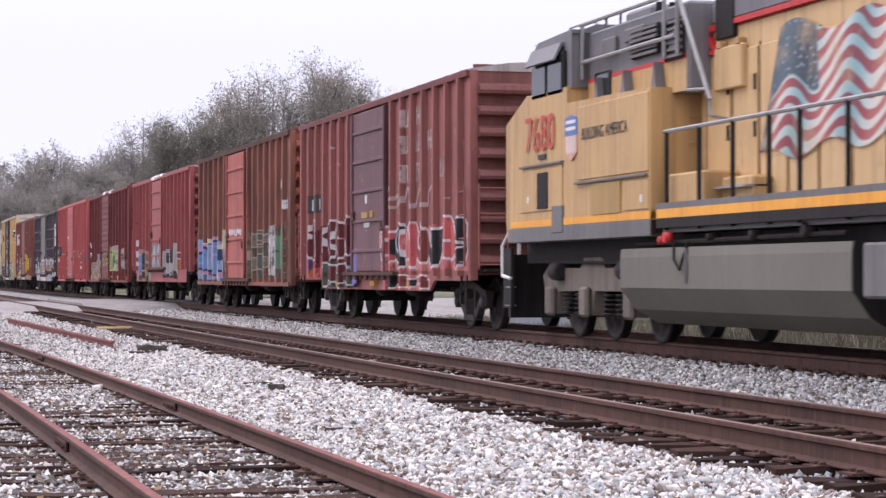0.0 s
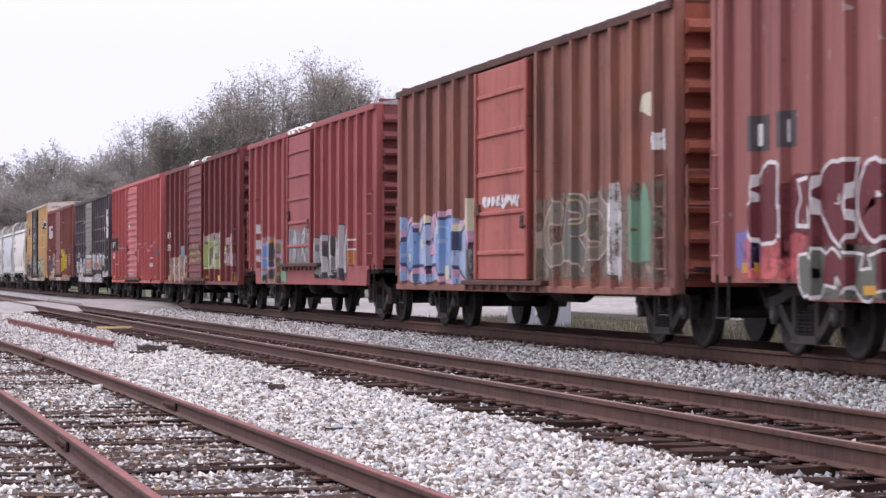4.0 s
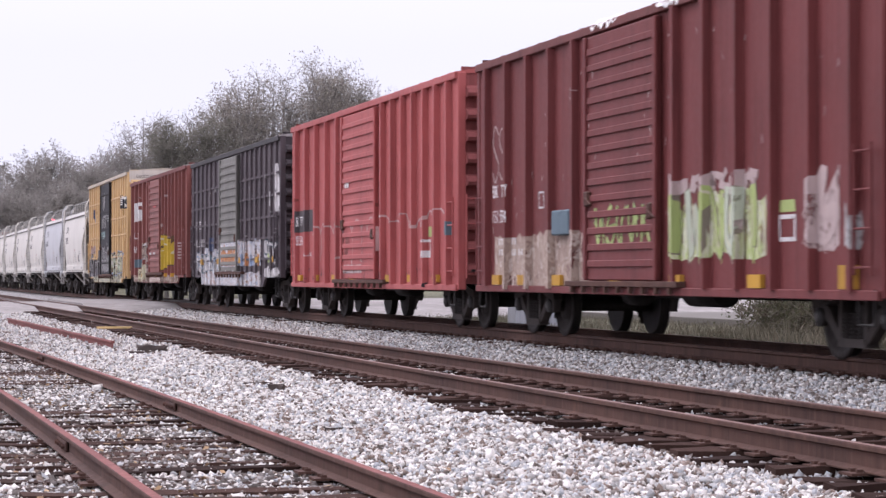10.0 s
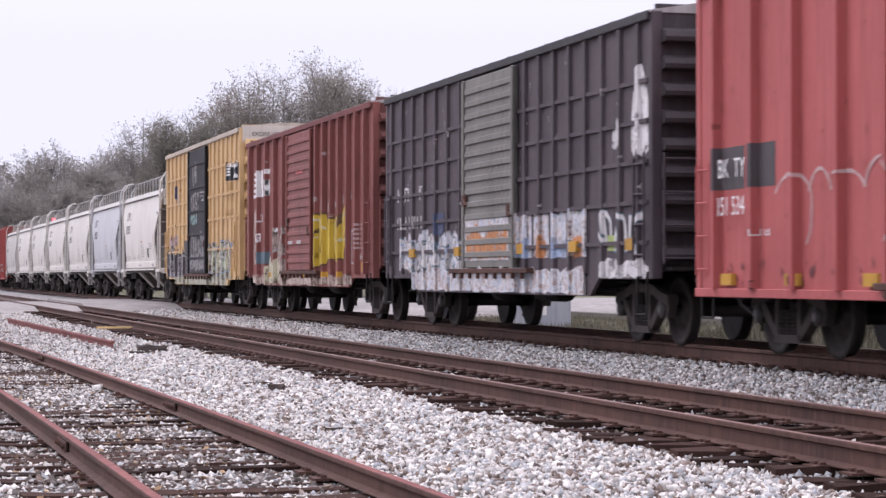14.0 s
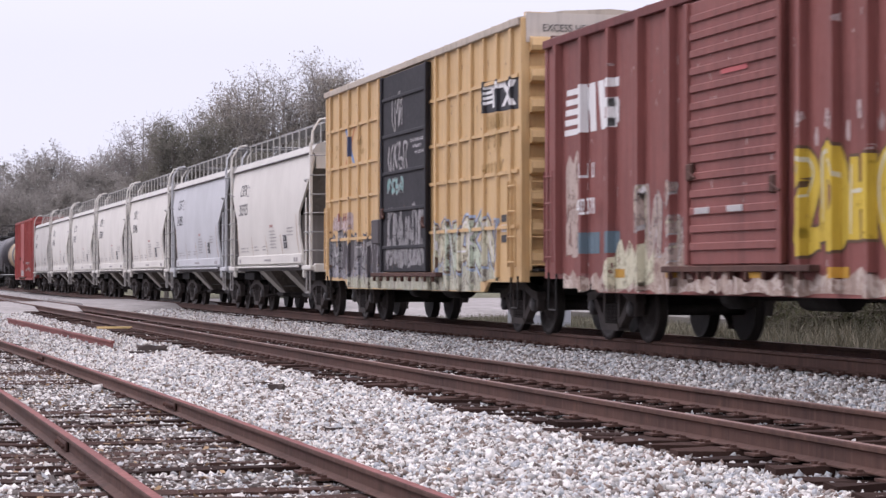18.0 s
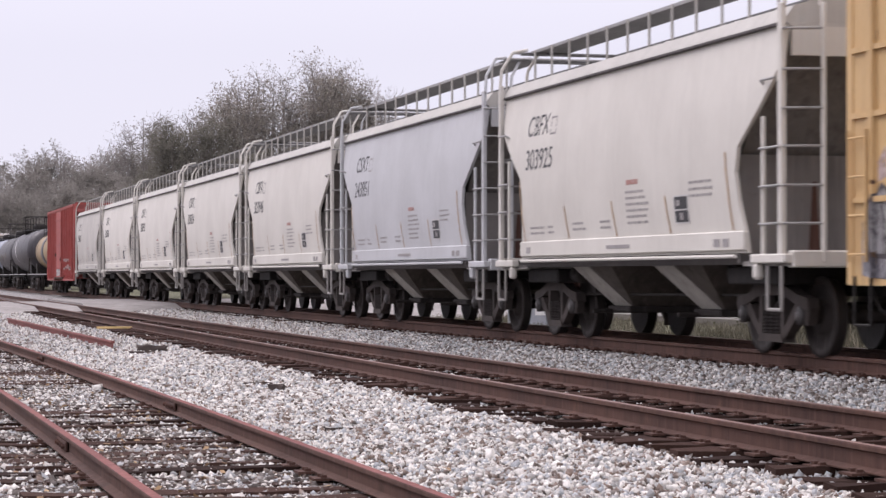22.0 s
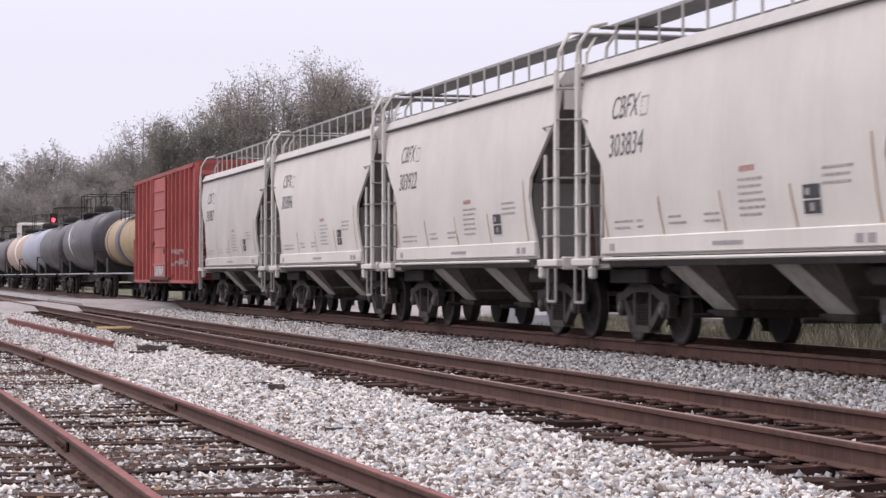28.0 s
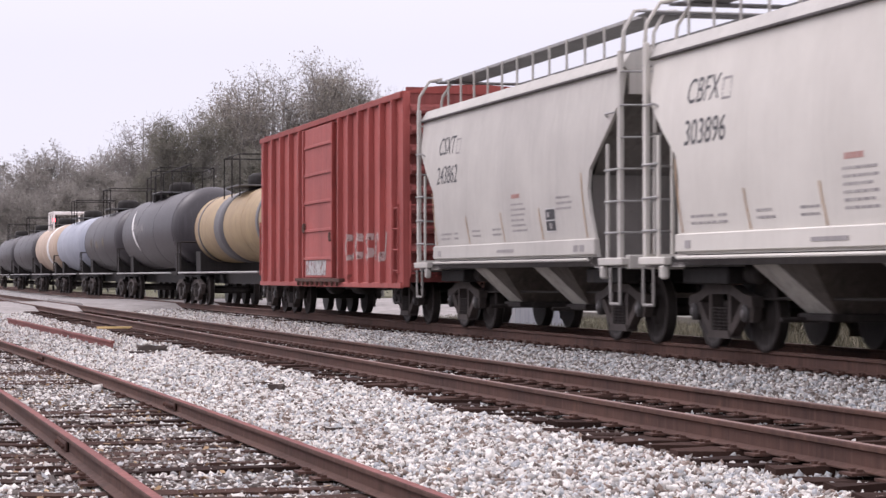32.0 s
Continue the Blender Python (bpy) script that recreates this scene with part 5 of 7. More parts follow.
    part("filler_pipe", rods([(-1.53, 2.3, 1.3), (-1.53, 2.3, 0.85)], 0.025), GRAY_DECK, tank)
    part("filler_cap", rod(bmesh.new(), (-1.5, 2.9, 1.45), (-1.62, 2.9, 1.45), 0.07, 12), RED_LINE, tank)
    for y, z, r in ((3.4, 1.42, 0.06), (1.6, 1.44, 0.05), (0.2, 1.43, 0.07), (-1.4, 1.46, 0.09)):
        part("valve", lathe([(-1.52, r * 0.5), (-1.5, r), (-1.36, r), (-1.34, r * 0.5)], 12, 'x', (0, y, z)), RED_LINE if y == 3.4 else GREASE, tank, "small valve above the fuel tank")
    part("fuel_hose", rods([(-1.5, 2.85, 1.4), (-1.55, 2.7, 1.15), (-1.55, 2.5, 1.02), (-1.55, 2.35, 1.2), (-1.5, 2.3, 1.4)], 0.018), BLACK, tank)
    part("conduit", rods([(-1.42, 4.6, 1.38), (-1.42, -2.4, 1.42)], 0.03), GREASE, tank)
    part("battery_box", slab(-1.5, -1.2, -3.9, -2.95, 0.7, 1.3, 0.03), GRAY_DECK, car)
    part("air_tank", rod(bmesh.new(), (-1.0, -2.5, 1.42), (-1.0, 2.5, 1.42), 0.16, 14), GREASE, car)
    for s in (-1, 1):
        six_wheel_truck(car, s * 7.1, gear)
        coupler(car, s * 10.95, s)
    # lettering
    letters("7680", 0.80, RED_LETTER, car, -1.59, 9.45, 2.90, narrow=1.0)
    letters("BUILDING AMERICA", 0.25, INK, car, -1.586, 6.52, 2.94, narrow=0.92)
    part("shield_top", prism([(7.32, 3.04), (6.72, 3.04), (6.72, 3.30), (7.02, 3.35), (7.32, 3.30)], -1.590, -1.55, 'x'), SHIELD_BLUE, car, "blue upper part of a shield")
    for z in (3.12, 3.22):
        part("shield_bar", slab(-1.594, -1.58, 6.78, 7.26, z, z + 0.05), WHITE, car, "pale bar of unreadable lettering")
    low = part("shield_bottom", prism([(7.32, 3.04), (6.72, 3.04), (6.76, 2.78), (7.02, 2.66), (7.28, 2.78)], -1.588, -1.55, 'x'), SHIELD_PINK, car, "faded striped lower part of a shield")
    for i in range(4):
        y = 6.84 + 0.12 * i
        part("shield_stripe", slab(-1.592, -1.58, y - 0.025, y + 0.025, 2.78, 3.03), WHITE, low)
    CARS.append((car, start_y(a_mid), gear))
    return car


# ---- paints of the train ----
RIM = rough_paint("worn_wheel_rim", (0.16, 0.15, 0.145), (0.10, 0.095, 0.09), (0.12, 0.07, 0.05), 0.3, 0.45, metal=0.5)
WHEEL = rough_paint("wheel_steel", (0.046, 0.038, 0.035), (0.031, 0.026, 0.024), (0.05, 0.036, 0.03), 0.5, 0.65)
TRUCK_CAP = rough_paint("bearing_cap_grey", (0.05, 0.044, 0.042), (0.032, 0.029, 0.028), (0.05, 0.04, 0.035), 0.4, 0.5)
INK = rough_paint("black_lettering", (0.03, 0.03, 0.035), (0.06, 0.06, 0.06), (0.3, 0.3, 0.29), 0.25, 0.6)
INK_WORN = rough_paint("worn_black_lettering", (0.07, 0.07, 0.075), (0.13, 0.13, 0.13), (0.36, 0.35, 0.33), 0.5, 0.6, worn=0.35)
RED_STENCIL = rough_paint("reddish_stencil", (0.36, 0.16, 0.14), (0.42, 0.24, 0.21), (0.45, 0.4, 0.36), 0.4, 0.6)
INK_SOFT = rough_paint("grey_lettering", (0.27, 0.255, 0.25), (0.34, 0.32, 0.31), (0.45, 0.43, 0.41), 0.3, 0.6)
OCHRE = rough_paint("ochre_strip", (0.42, 0.29, 0.17), (0.37, 0.26, 0.17), (0.4, 0.33, 0.26), 0.4, 0.6)
HOPPER_PAINT = [rough_paint("pale_hopper_paint", (0.61, 0.585, 0.53), (0.54, 0.515, 0.465), (0.40, 0.36, 0.31), 0.1, 0.5, runny=0.3),
                rough_paint("bluish_hopper_paint", (0.485, 0.49, 0.50), (0.42, 0.425, 0.43), (0.30, 0.28, 0.26), 0.1, 0.5, runny=0.3),
                rough_paint("greyed_hopper_paint", (0.50, 0.48, 0.44), (0.42, 0.40, 0.37), (0.28, 0.25, 0.22), 0.2, 0.55, runny=0.4)]
HOPPER_ROOF = rough_paint("hopper_roof_paint", (0.46, 0.445, 0.41), (0.38, 0.365, 0.34), (0.28, 0.24, 0.2), 0.3, 0.6, runny=0.4)
HOPPER_GREY = rough_paint("hopper_underside", (0.33, 0.315, 0.30), (0.24, 0.225, 0.21), (0.15, 0.12, 0.10), 0.5, 0.7)
# darker hopper paint that carries the shade of the end recesses
HOPPER_SLOPE = rough_paint("shaded_hopper_slope", (0.21, 0.195, 0.182), (0.145, 0.135, 0.127), (0.09, 0.075, 0.065), 0.6, 0.7)
# dark brown that stands for the deep shade around the bays
BAY_SHADE = rough_paint("bay_shade", (0.105, 0.09, 0.076), (0.07, 0.058, 0.05), (0.16, 0.13, 0.105), 0.6, 0.75)
FLANGE = rough_paint("bay_paint", (0.44, 0.415, 0.37), (0.33, 0.31, 0.275), (0.10, 0.08, 0.065), 0.6, 0.7)
HOPPER_DARK = rough_paint("hopper_dark_grey", (0.11, 0.10, 0.097), (0.075, 0.07, 0.067), (0.06, 0.05, 0.045), 0.5, 0.7)
SILL_WHITE = rough_paint("whitish_sill_paint", (0.60, 0.59, 0.57), (0.50, 0.49, 0.47), (0.3, 0.25, 0.22), 0.4, 0.55)
GRATE = rough_paint("walk_grating", (0.17, 0.17, 0.17), (0.12, 0.12, 0.12), (0.1, 0.08, 0.07), 0.4, 0.6)
GLASS, gnt, gout = material("dark_window_glass")
gout.inputs["Base Color"].default_value = (0.02, 0.025, 0.03, 1)
gout.inputs["Roughness"].default_value = 0.08
LOCO_YELLOW = rough_paint("armour_yellow", (0.53, 0.335, 0.14), (0.44, 0.275, 0.115), (0.26, 0.155, 0.085), 0.7, 0.5, runny=0.85)
HOOD_YELLOW = rough_paint("sun_faded_yellow", (0.64, 0.43, 0.21), (0.55, 0.36, 0.165), (0.30, 0.18, 0.10), 0.6, 0.5, runny=0.9)
LOCO_GREY = rough_paint("dark_loco_grey", (0.17, 0.165, 0.17), (0.125, 0.122, 0.128), (0.12, 0.1, 0.09), 0.3, 0.5)
STRIPE = rough_paint("orange_stripe", (0.80, 0.36, 0.03), (0.68, 0.30, 0.03), (0.2, 0.11, 0.05), 0.3, 0.45)
TANK_GREY = rough_paint("fuel_tank_grey", (0.17, 0.158, 0.13), (0.145, 0.134, 0.11), (0.12, 0.10, 0.085), 0.25, 0.55, runny=0.4)
VENT = rough_paint("mesh_vent", (0.40, 0.265, 0.11), (0.34, 0.22, 0.09), (0.15, 0.1, 0.05), 0.3, 0.7)
RED_LINE = rough_paint("red_trim", (0.55, 0.03, 0.03), (0.45, 0.03, 0.03), (0.2, 0.05, 0.04), 0.3, 0.5)
RED_LETTER = rough_paint("red_lettering", (0.50, 0.05, 0.03), (0.42, 0.06, 0.03), (0.5, 0.25, 0.1), 0.3, 0.5)
SEAM = rough_paint("seam_grime", (0.16, 0.09, 0.04), (0.10, 0.06, 0.03), (0.06, 0.035, 0.02), 0.6, 0.8)
SHIELD_BLUE = rough_paint("shield_blue", (0.09, 0.15, 0.38), (0.12, 0.19, 0.40), (0.5, 0.5, 0.5), 0.4, 0.5)
SHIELD_PINK = rough_paint("faded_shield", (0.62, 0.38, 0.26), (0.55, 0.3, 0.22), (0.6, 0.5, 0.4), 0.4, 0.5)

def spray_tone(name, c):
    return rough_paint(name, c, tuple(x * 0.82 for x in c), (0.16, 0.075, 0.065), 0.3, 0.6, grain=1.6, worn=0.3)


def faded_tone(name, c):
    return rough_paint(name, c, tuple(x * 0.8 for x in c), (0.16, 0.09, 0.08), 0.35, 0.65, grain=1.3, worn=1.05)


SPRAY = {n: spray_tone("spray_" + n, c) for n, c in (
    ("white", (0.66, 0.64, 0.63)), ("black", (0.035, 0.033, 0.037)), ("red", (0.52, 0.13, 0.13)), ("maroon", (0.14, 0.035, 0.04)), ("green_grey", (0.13, 0.13, 0.11)), ("purple", (0.20, 0.17, 0.38)),
    ("chalk", (0.47, 0.37, 0.35)), ("blue", (0.20, 0.31, 0.52)), ("pale_blue", (0.34, 0.42, 0.56)), ("navy", (0.06, 0.075, 0.13)), ("pink", (0.54, 0.33, 0.43)), ("yellow", (0.56, 0.40, 0.05)), ("cream", (0.58, 0.55, 0.40)),
    ("pale_grey", (0.45, 0.43, 0.42)), ("ochre", (0.42, 0.31, 0.17)), ("drab", (0.22, 0.19, 0.15)), ("dark_grey", (0.085, 0.075, 0.078)), ("orange", (0.50, 0.22, 0.09)), ("brick", (0.24, 0.07, 0.06)), ("green", (0.16, 0.27, 0.18)),
    ("lime", (0.38, 0.46, 0.17)), ("beige", (0.44, 0.35, 0.30)), ("drab_brown", (0.13, 0.08, 0.05)), ("slate", (0.12, 0.17, 0.20)), ("grey", (0.26, 0.25, 0.25)), ("pale_green", (0.47, 0.52, 0.40)), ("teal", (0.25, 0.45, 0.42)))}
for tone in list(SPRAY.values()):
    c = [n for n in tone.node_tree.nodes if n.bl_idname == "ShaderNodeMix"][0].inputs[6].default_value
    FADED[tone.name] = faded_tone(tone.name.replace("spray", "faded"), tuple(c)[:3])


CHALK = rough_paint("chalky_spray", (0.55, 0.40, 0.38), None, (0.4, 0.15, 0.12), 0.4, 0.8, worn=0.5)


def torn(car, x, z, y0, y1, seed):
    """A crumpled strip of torn white sealing sheet along the roof edge."""
    rnd = random.Random(seed)
    bm = bmesh.new()
    n = 16
    rows = []
    for i in range(n + 1):
        y = y0 + (y1 - y0) * i / n
        p, q = rnd.uniform(0, 0.03), rnd.uniform(-0.07, 0.04)
        rows.append([bm.verts.new((-x - 0.07 + rnd.uniform(-0.03, 0.01), y, z - 0.05 + q)), bm.verts.new((-x - 0.03, y, z + 0.03 + p)), bm.verts.new((-x + 0.12, y, z + 0.05 + p * 0.6))])
    for a, b in zip(rows[:-1], rows[1:]):
        for k in range(2):
            bm.faces.new((a[k], a[k + 1], b[k + 1], b[k]))
    bmesh.ops.solidify(bm, geom=bm.faces[:], thickness=0.006)
    part("torn_sheet", bm, WHITE, car, "torn white sealing strip on the roof edge")


MOTTLES = {
    "grey": mottle("grey_old_sprays", [(0.07, 0.065, 0.07), (0.20, 0.19, 0.195), (0.10, 0.095, 0.10), (0.36, 0.34, 0.34)], 1.3, 0.35),
    "blue": mottle("blue_old_sprays", [(0.10, 0.13, 0.20), (0.22, 0.32, 0.50), (0.31, 0.41, 0.57), (0.20, 0.29, 0.47), (0.46, 0.45, 0.42)], 0.8, 0.1),
    "drab": mottle("drab_old_sprays", [(0.13, 0.075, 0.06), (0.20, 0.15, 0.11), (0.12, 0.11, 0.085), (0.28, 0.22, 0.17)], 1.1, 0.75),
    "red": mottle("red_old_sprays", [(0.30, 0.075, 0.08), (0.50, 0.13, 0.13), (0.56, 0.22, 0.21), (0.40, 0.10, 0.10)], 1.0, 0.25),
    "beige": mottle("beige_old_sprays", [(0.24, 0.16, 0.13), (0.42, 0.33, 0.27), (0.30, 0.22, 0.18), (0.52, 0.44, 0.38), (0.20, 0.12, 0.10)], 1.2, 0.35),
    "white": mottle("white_old_sprays", [(0.20, 0.18, 0.19), (0.60, 0.59, 0.58), (0.36, 0.41, 0.50), (0.66, 0.65, 0.64), (0.34, 0.24, 0.20), (0.56, 0.56, 0.58), (0.16, 0.14, 0.15)], 1.9, 0.45),
    "pale": mottle("pale_old_sprays", [(0.14, 0.13, 0.10), (0.42, 0.40, 0.29), (0.30, 0.31, 0.24), (0.50, 0.48, 0.37), (0.17, 0.15, 0.12), (0.44, 0.44, 0.36)], 1.5, 0.25, 0.35),
    "soot": mottle("sooty_old_sprays", [(0.05, 0.048, 0.055), (0.16, 0.155, 0.17), (0.30, 0.29, 0.30), (0.09, 0.085, 0.09), (0.42, 0.36, 0.25)], 1.5, 0.4),
    "lime": mottle("lime_old_sprays", [(0.30, 0.38, 0.13), (0.46, 0.52, 0.24), (0.55, 0.56, 0.42), (0.38, 0.46, 0.17), (0.15, 0.12, 0.08)], 1.6, 0.6, 0.35),
    "motley": mottle("motley_old_sprays", [(0.12, 0.12, 0.10), (0.24, 0.34, 0.52), (0.42, 0.28, 0.20), (0.30, 0.20, 0.16), (0.16, 0.25, 0.17)], 1.0, 0.35)}


def rows_of_bars(car, yl, yr, z, tall, count, mat, seed):
    """Worn lettering that cannot be read: slim upright bars with short cross bars."""
    rnd = random.Random(seed)
    w = (yl - yr) / count
    bars = []
    for k in range(count):
        y = yl - w * (k + 0.15)
        if rnd.random() < 0.12:
            continue
        zz = z + tall * rnd.choice((0.0, 0.4, 0.82))
        for a, b, lo, hi in ((0.0, 0.17, z, z + tall), (0.42, 0.59, z, z + tall), (0.16, 0.44, zz, zz + tall * 0.18)):
            bars.append(([(y - w * a, hi), (y - w * b, hi)], [(y - w * a, lo), (y - w * b, lo)]))
    spray_strokes(car, bars, mat, 0.5, 0.0, "row of worn unreadable lettering", "lettering_bars")


def scratches(car, yl, yr, z0, z1, n, mat, seed):
    """Rubbed streaks and chips along the side."""
    rnd = random.Random(seed)
    strokes = []
    for _ in range(n):
        y, z = rnd.uniform(yr, yl), rnd.uniform(z0, z1)
        hgt = rnd.uniform(0.03, 0.14)
        pts = curve([(y, z), (y + rnd.uniform(-0.04, 0.04), z - hgt * 0.5), (y + rnd.uniform(-0.03, 0.03), z - hgt)], 3)
        strokes.append(ribbon(pts, [0.004 + 0.009 * math.sin(math.pi * (k + 0.5) / len(pts)) * rnd.uniform(0.5, 1.2) for k in range(len(pts))]))
    spray_strokes(car, strokes, mat, 3.2, z0 - 0.3, "small chips and rubbed streaks in the paint", "paint_chips")


def build_train():
    locomotive(4.17)
    wht, blk_, red_, mar_, grn_ = SPRAY["white"], SPRAY["black"], SPRAY["red"], SPRAY["maroon"], SPRAY["green_grey"]
    # maroon car behind the locomotive
    p = car_paint("maroon_side", (0.285, 0.108, 0.094), (0.235, 0.09, 0.08), (0.11, 0.045, 0.04), 0.5, 0.6)
    dp = rough_paint("purple_brown_door", (0.155, 0.08, 0.086), (0.125, 0.065, 0.07), (0.07, 0.04, 0.04), 0.4, 0.55)
    rp = rough_paint("maroon_roof", (0.17, 0.06, 0.055), (0.13, 0.05, 0.047), (0.22, 0.17, 0.15), 0.5, 0.7)
    # weathered roof paint made pale, skylight on the roof edges put into its colour
    pale_roof = rough_paint("skylit_weathered_roof", (0.36, 0.34, 0.33), (0.27, 0.24, 0.23), (0.16, 0.09, 0.07), 0.7, 0.6)
    car, X, h = boxcar("maroon boxcar with a purplish plug door and sprayed lettering", 6.016, 8.260, 4.54, 0.86, p, pale_roof, dp, (-1.55, 1.52), (7, 7), (), 0.2, "panels", notch=(2.6, 2.95), chord_paint=rp)
    panel(car, 6.9, 5.0, 0.90, 1.45, FADED["spray_red"], 20)
    panel(car, 6.4, 1.75, 1.1, 2.15, FADED["spray_maroon"], 19, rag=0.1)
    throwup(car, 6.45, 1.72, 1.22, 2.32, "eiccr", [mar_], wht, blk_, 21, fat=0.25, edge=0.05, shine=False)
    panel(car, 5.1, 1.75, 0.68, 1.3, FADED["spray_green_grey"], 18, rag=0.05)
    throwup(car, 5.2, 1.75, 0.68, 1.34, "wnuwn", [grn_, mar_], wht, blk_, 22, fat=0.2, edge=0.035, shine=False)
    panel(car, 7.15, 6.35, 1.0, 1.75, SPRAY["purple"], 23, rag=0.2)
    panel(car, 1.95, 1.1, 0.68, 1.7, SPRAY["purple"], 24, rag=0.2)
    panel(car, -1.25, -7.75, 1.02, 1.95, MOTTLES["red"], 29, rag=0.12)
    throwup(car, -1.25, -7.8, 1.02, 2.06, "ncrouas", [red_, blk_, red_, SPRAY["brick"], blk_], wht, wht, 25, fat=0.25, edge=0.05)
    panel(car, -1.4, -5.0, 0.67, 1.0, MOTTLES["red"], 26)
    throwup(car, -1.6, -4.9, 0.69, 0.99, "ocuz", [blk_, SPRAY["brick"]], wht, red_, 27, edge=0.03, shine=False)
    for z, yl, yr, k, q in ((3.84, -2.9, -5.3, 5, 1), (3.33, -2.9, -6.15, 7, 2), (2.76, -2.9, -6.15, 7, 3)):
        rows_of_bars(car, yl, yr, z, 0.36, k, FADED["spray_chalk"], q)
    throwup(car, -1.7, -5.3, 2.2, 2.8, 4, [SPRAY["chalk"]], SPRAY["chalk"], SPRAY["chalk"], 28, fat=0.04, edge=0.004, shine=False)
    for y, z, w, t, m in ((0.3, 2.16, 0.55, 0.12, VENT), (-0.35, 2.16, 0.3, 0.14, YELLOW_MARK), (0.1, 1.96, 0.5, 0.1, SPRAY["pale_grey"]), (0.15, 2.46, 0.16, 0.18, WHITE)):
        part("placard", slab(-1.63, -1.61, y - w / 2, y + w / 2, z, z + t), m, car, "small placard on the door")
    for y in (6.4, 5.6):
        spray(car, [(y + 0.3, 2.42), (y - 0.3, 2.42), (y - 0.3, 2.84), (y + 0.3, 2.84)], SPRAY["dark_grey"], 0, "dark stencil patch")
        part("stencil_mark", slab(-1.552, -1.538, y - 0.12, y + 0.12, 2.48, 2.74), WHITE, car, "white stencilled character")
    for y in (6.6, 3.2, -0.3, -3.6):
        part("reflector", slab(-1.6, -1.535, y - 0.2, y + 0.2, 0.98 if abs(y) > 5 else 0.74, 1.1 if abs(y) > 5 else 0.84), YELLOW_MARK, car, "yellow reflective patch")
    scratches(car, 7.6, -7.6, 1.2, 4.2, 60, FADED["spray_chalk"], 201)
    # rust-brown car
    p = rough_paint("brown_side", (0.26, 0.106, 0.075), (0.175, 0.084, 0.066), (0.085, 0.05, 0.042), 0.8, 0.65)
    dp = rough_paint("pinkish_red_door", (0.38, 0.115, 0.088), (0.31, 0.088, 0.07), (0.17, 0.06, 0.05), 0.7, 0.6)
    car, X, h = boxcar("rust-brown boxcar with a pinkish red door and blue spray paint", 8.459, 10.694, 4.55, 0.70, p, IRON, dp, (-1.35, 1.67), (7, 6), (), 0.0, "panels", end_paint=rough_paint("orange_rust_end", (0.27, 0.075, 0.045), (0.17, 0.05, 0.035), (0.12, 0.05, 0.035), 0.7, 0.6))
    panel(car, 7.35, 2.0, 0.78, 2.12, MOTTLES["blue"], 31, rag=0.12)
    throwup(car, 7.25, 2.35, 0.80, 2.16, "amek", [SPRAY["blue"], SPRAY["pale_blue"]], SPRAY["navy"], SPRAY["pale_blue"], 32, fat=0.22, edge=0.06, halo=(SPRAY["pink"], 0.12))
    panel(car, 7.6, 7.3, 1.1, 2.1, SPRAY["yellow"], 33, 1, "yellow sprayed edge", 0.1)
    spray(car, blob(2.35, 2.0, 0.75, 0.62, random.Random(34), 14), SPRAY["cream"], 4)
    for y, z, r in ((5.3, 2.0, 0.26), (4.7, 1.85, 0.34), (6.4, 0.92, 0.3), (4.0, 1.0, 0.32), (6.9, 1.3, 0.2), (5.9, 1.55, 0.22), (3.4, 1.2, 0.28), (3.1, 1.78, 0.25)):
        spray(car, blob(y, z, r, r * 0.8, random.Random(int(y * 9)), 12), SPRAY["cream"], 4, "cream dab of spray paint")
    spray(car, [(3.55, 1.40), (2.95, 1.40), (2.95, 1.74), (3.55, 1.74)], SPRAY["navy"], 5, "dark stencil patch")
    rows_of_bars(car, 6.5, 5.1, 1.78, 0.18, 7, SPRAY["white"], 5)
    for y in (6.45, 6.85):
        rows_of_bars(car, y, y - 0.32, 1.48, 0.05, 3, SPRAY["cream"], 6)
    panel(car, 2.6, 1.75, 0.74, 1.6, MOTTLES["grey"], 35, 4, rag=0.14)
    throwup(car, 1.3, -0.95, 2.05, 2.30, 8, [wht], wht, wht, 36, fat=0.13, edge=0.004, shine=False)
    panel(car, -1.9, -7.6, 0.85, 2.3, MOTTLES["drab"], 38, rag=0.1)
    throwup(car, -2.0, -5.2, 1.0, 2.2, "cro", [SPRAY["drab"], SPRAY["green_grey"]], SPRAY["beige"], SPRAY["ochre"], 42, fat=0.13, edge=0.03)
    panel(car, -6.35, -6.95, 1.1, 2.25, SPRAY["green"], 40, 2, rag=0.15)
    smear(car, -5.35, -5.75, 0.8, 2.35, SPRAY["white"], 41, layer=2)
    spray(car, blob(-6.8, 3.27, 0.62, 0.3, random.Random(39), 14, 0.3), SPRAY["cream"], 1, "cream splash of paint")
    smear(car, -7.15, -7.5, 2.6, 2.95, SPRAY["white"], 43)
    scratches(car, 1.5, -7.6, 0.9, 4.2, 90, SPRAY["drab_brown"], 202)
    scratches(car, 1.5, -1.3, 1.2, 4.2, 45, SPRAY["brick"], 203)
    # brick-red car
    p = car_paint("brick_red_side", (0.30, 0.085, 0.08), (0.25, 0.07, 0.066), (0.16, 0.05, 0.045), 0.4, 0.6)
    car, X, h = boxcar("brick-red boxcar with a panelled door and chalky spray paint", 10.979, 13.232, 4.50, 1.08, p, pale_roof, p, (-1.26, 1.64), (7, 6), (), 0.34, "panels", notch=(0.95, 1.0), chord_paint=p)
    panel(car, 1.56, -1.19, 1.14, 2.14, MOTTLES["grey"], 51, rag=0.05)
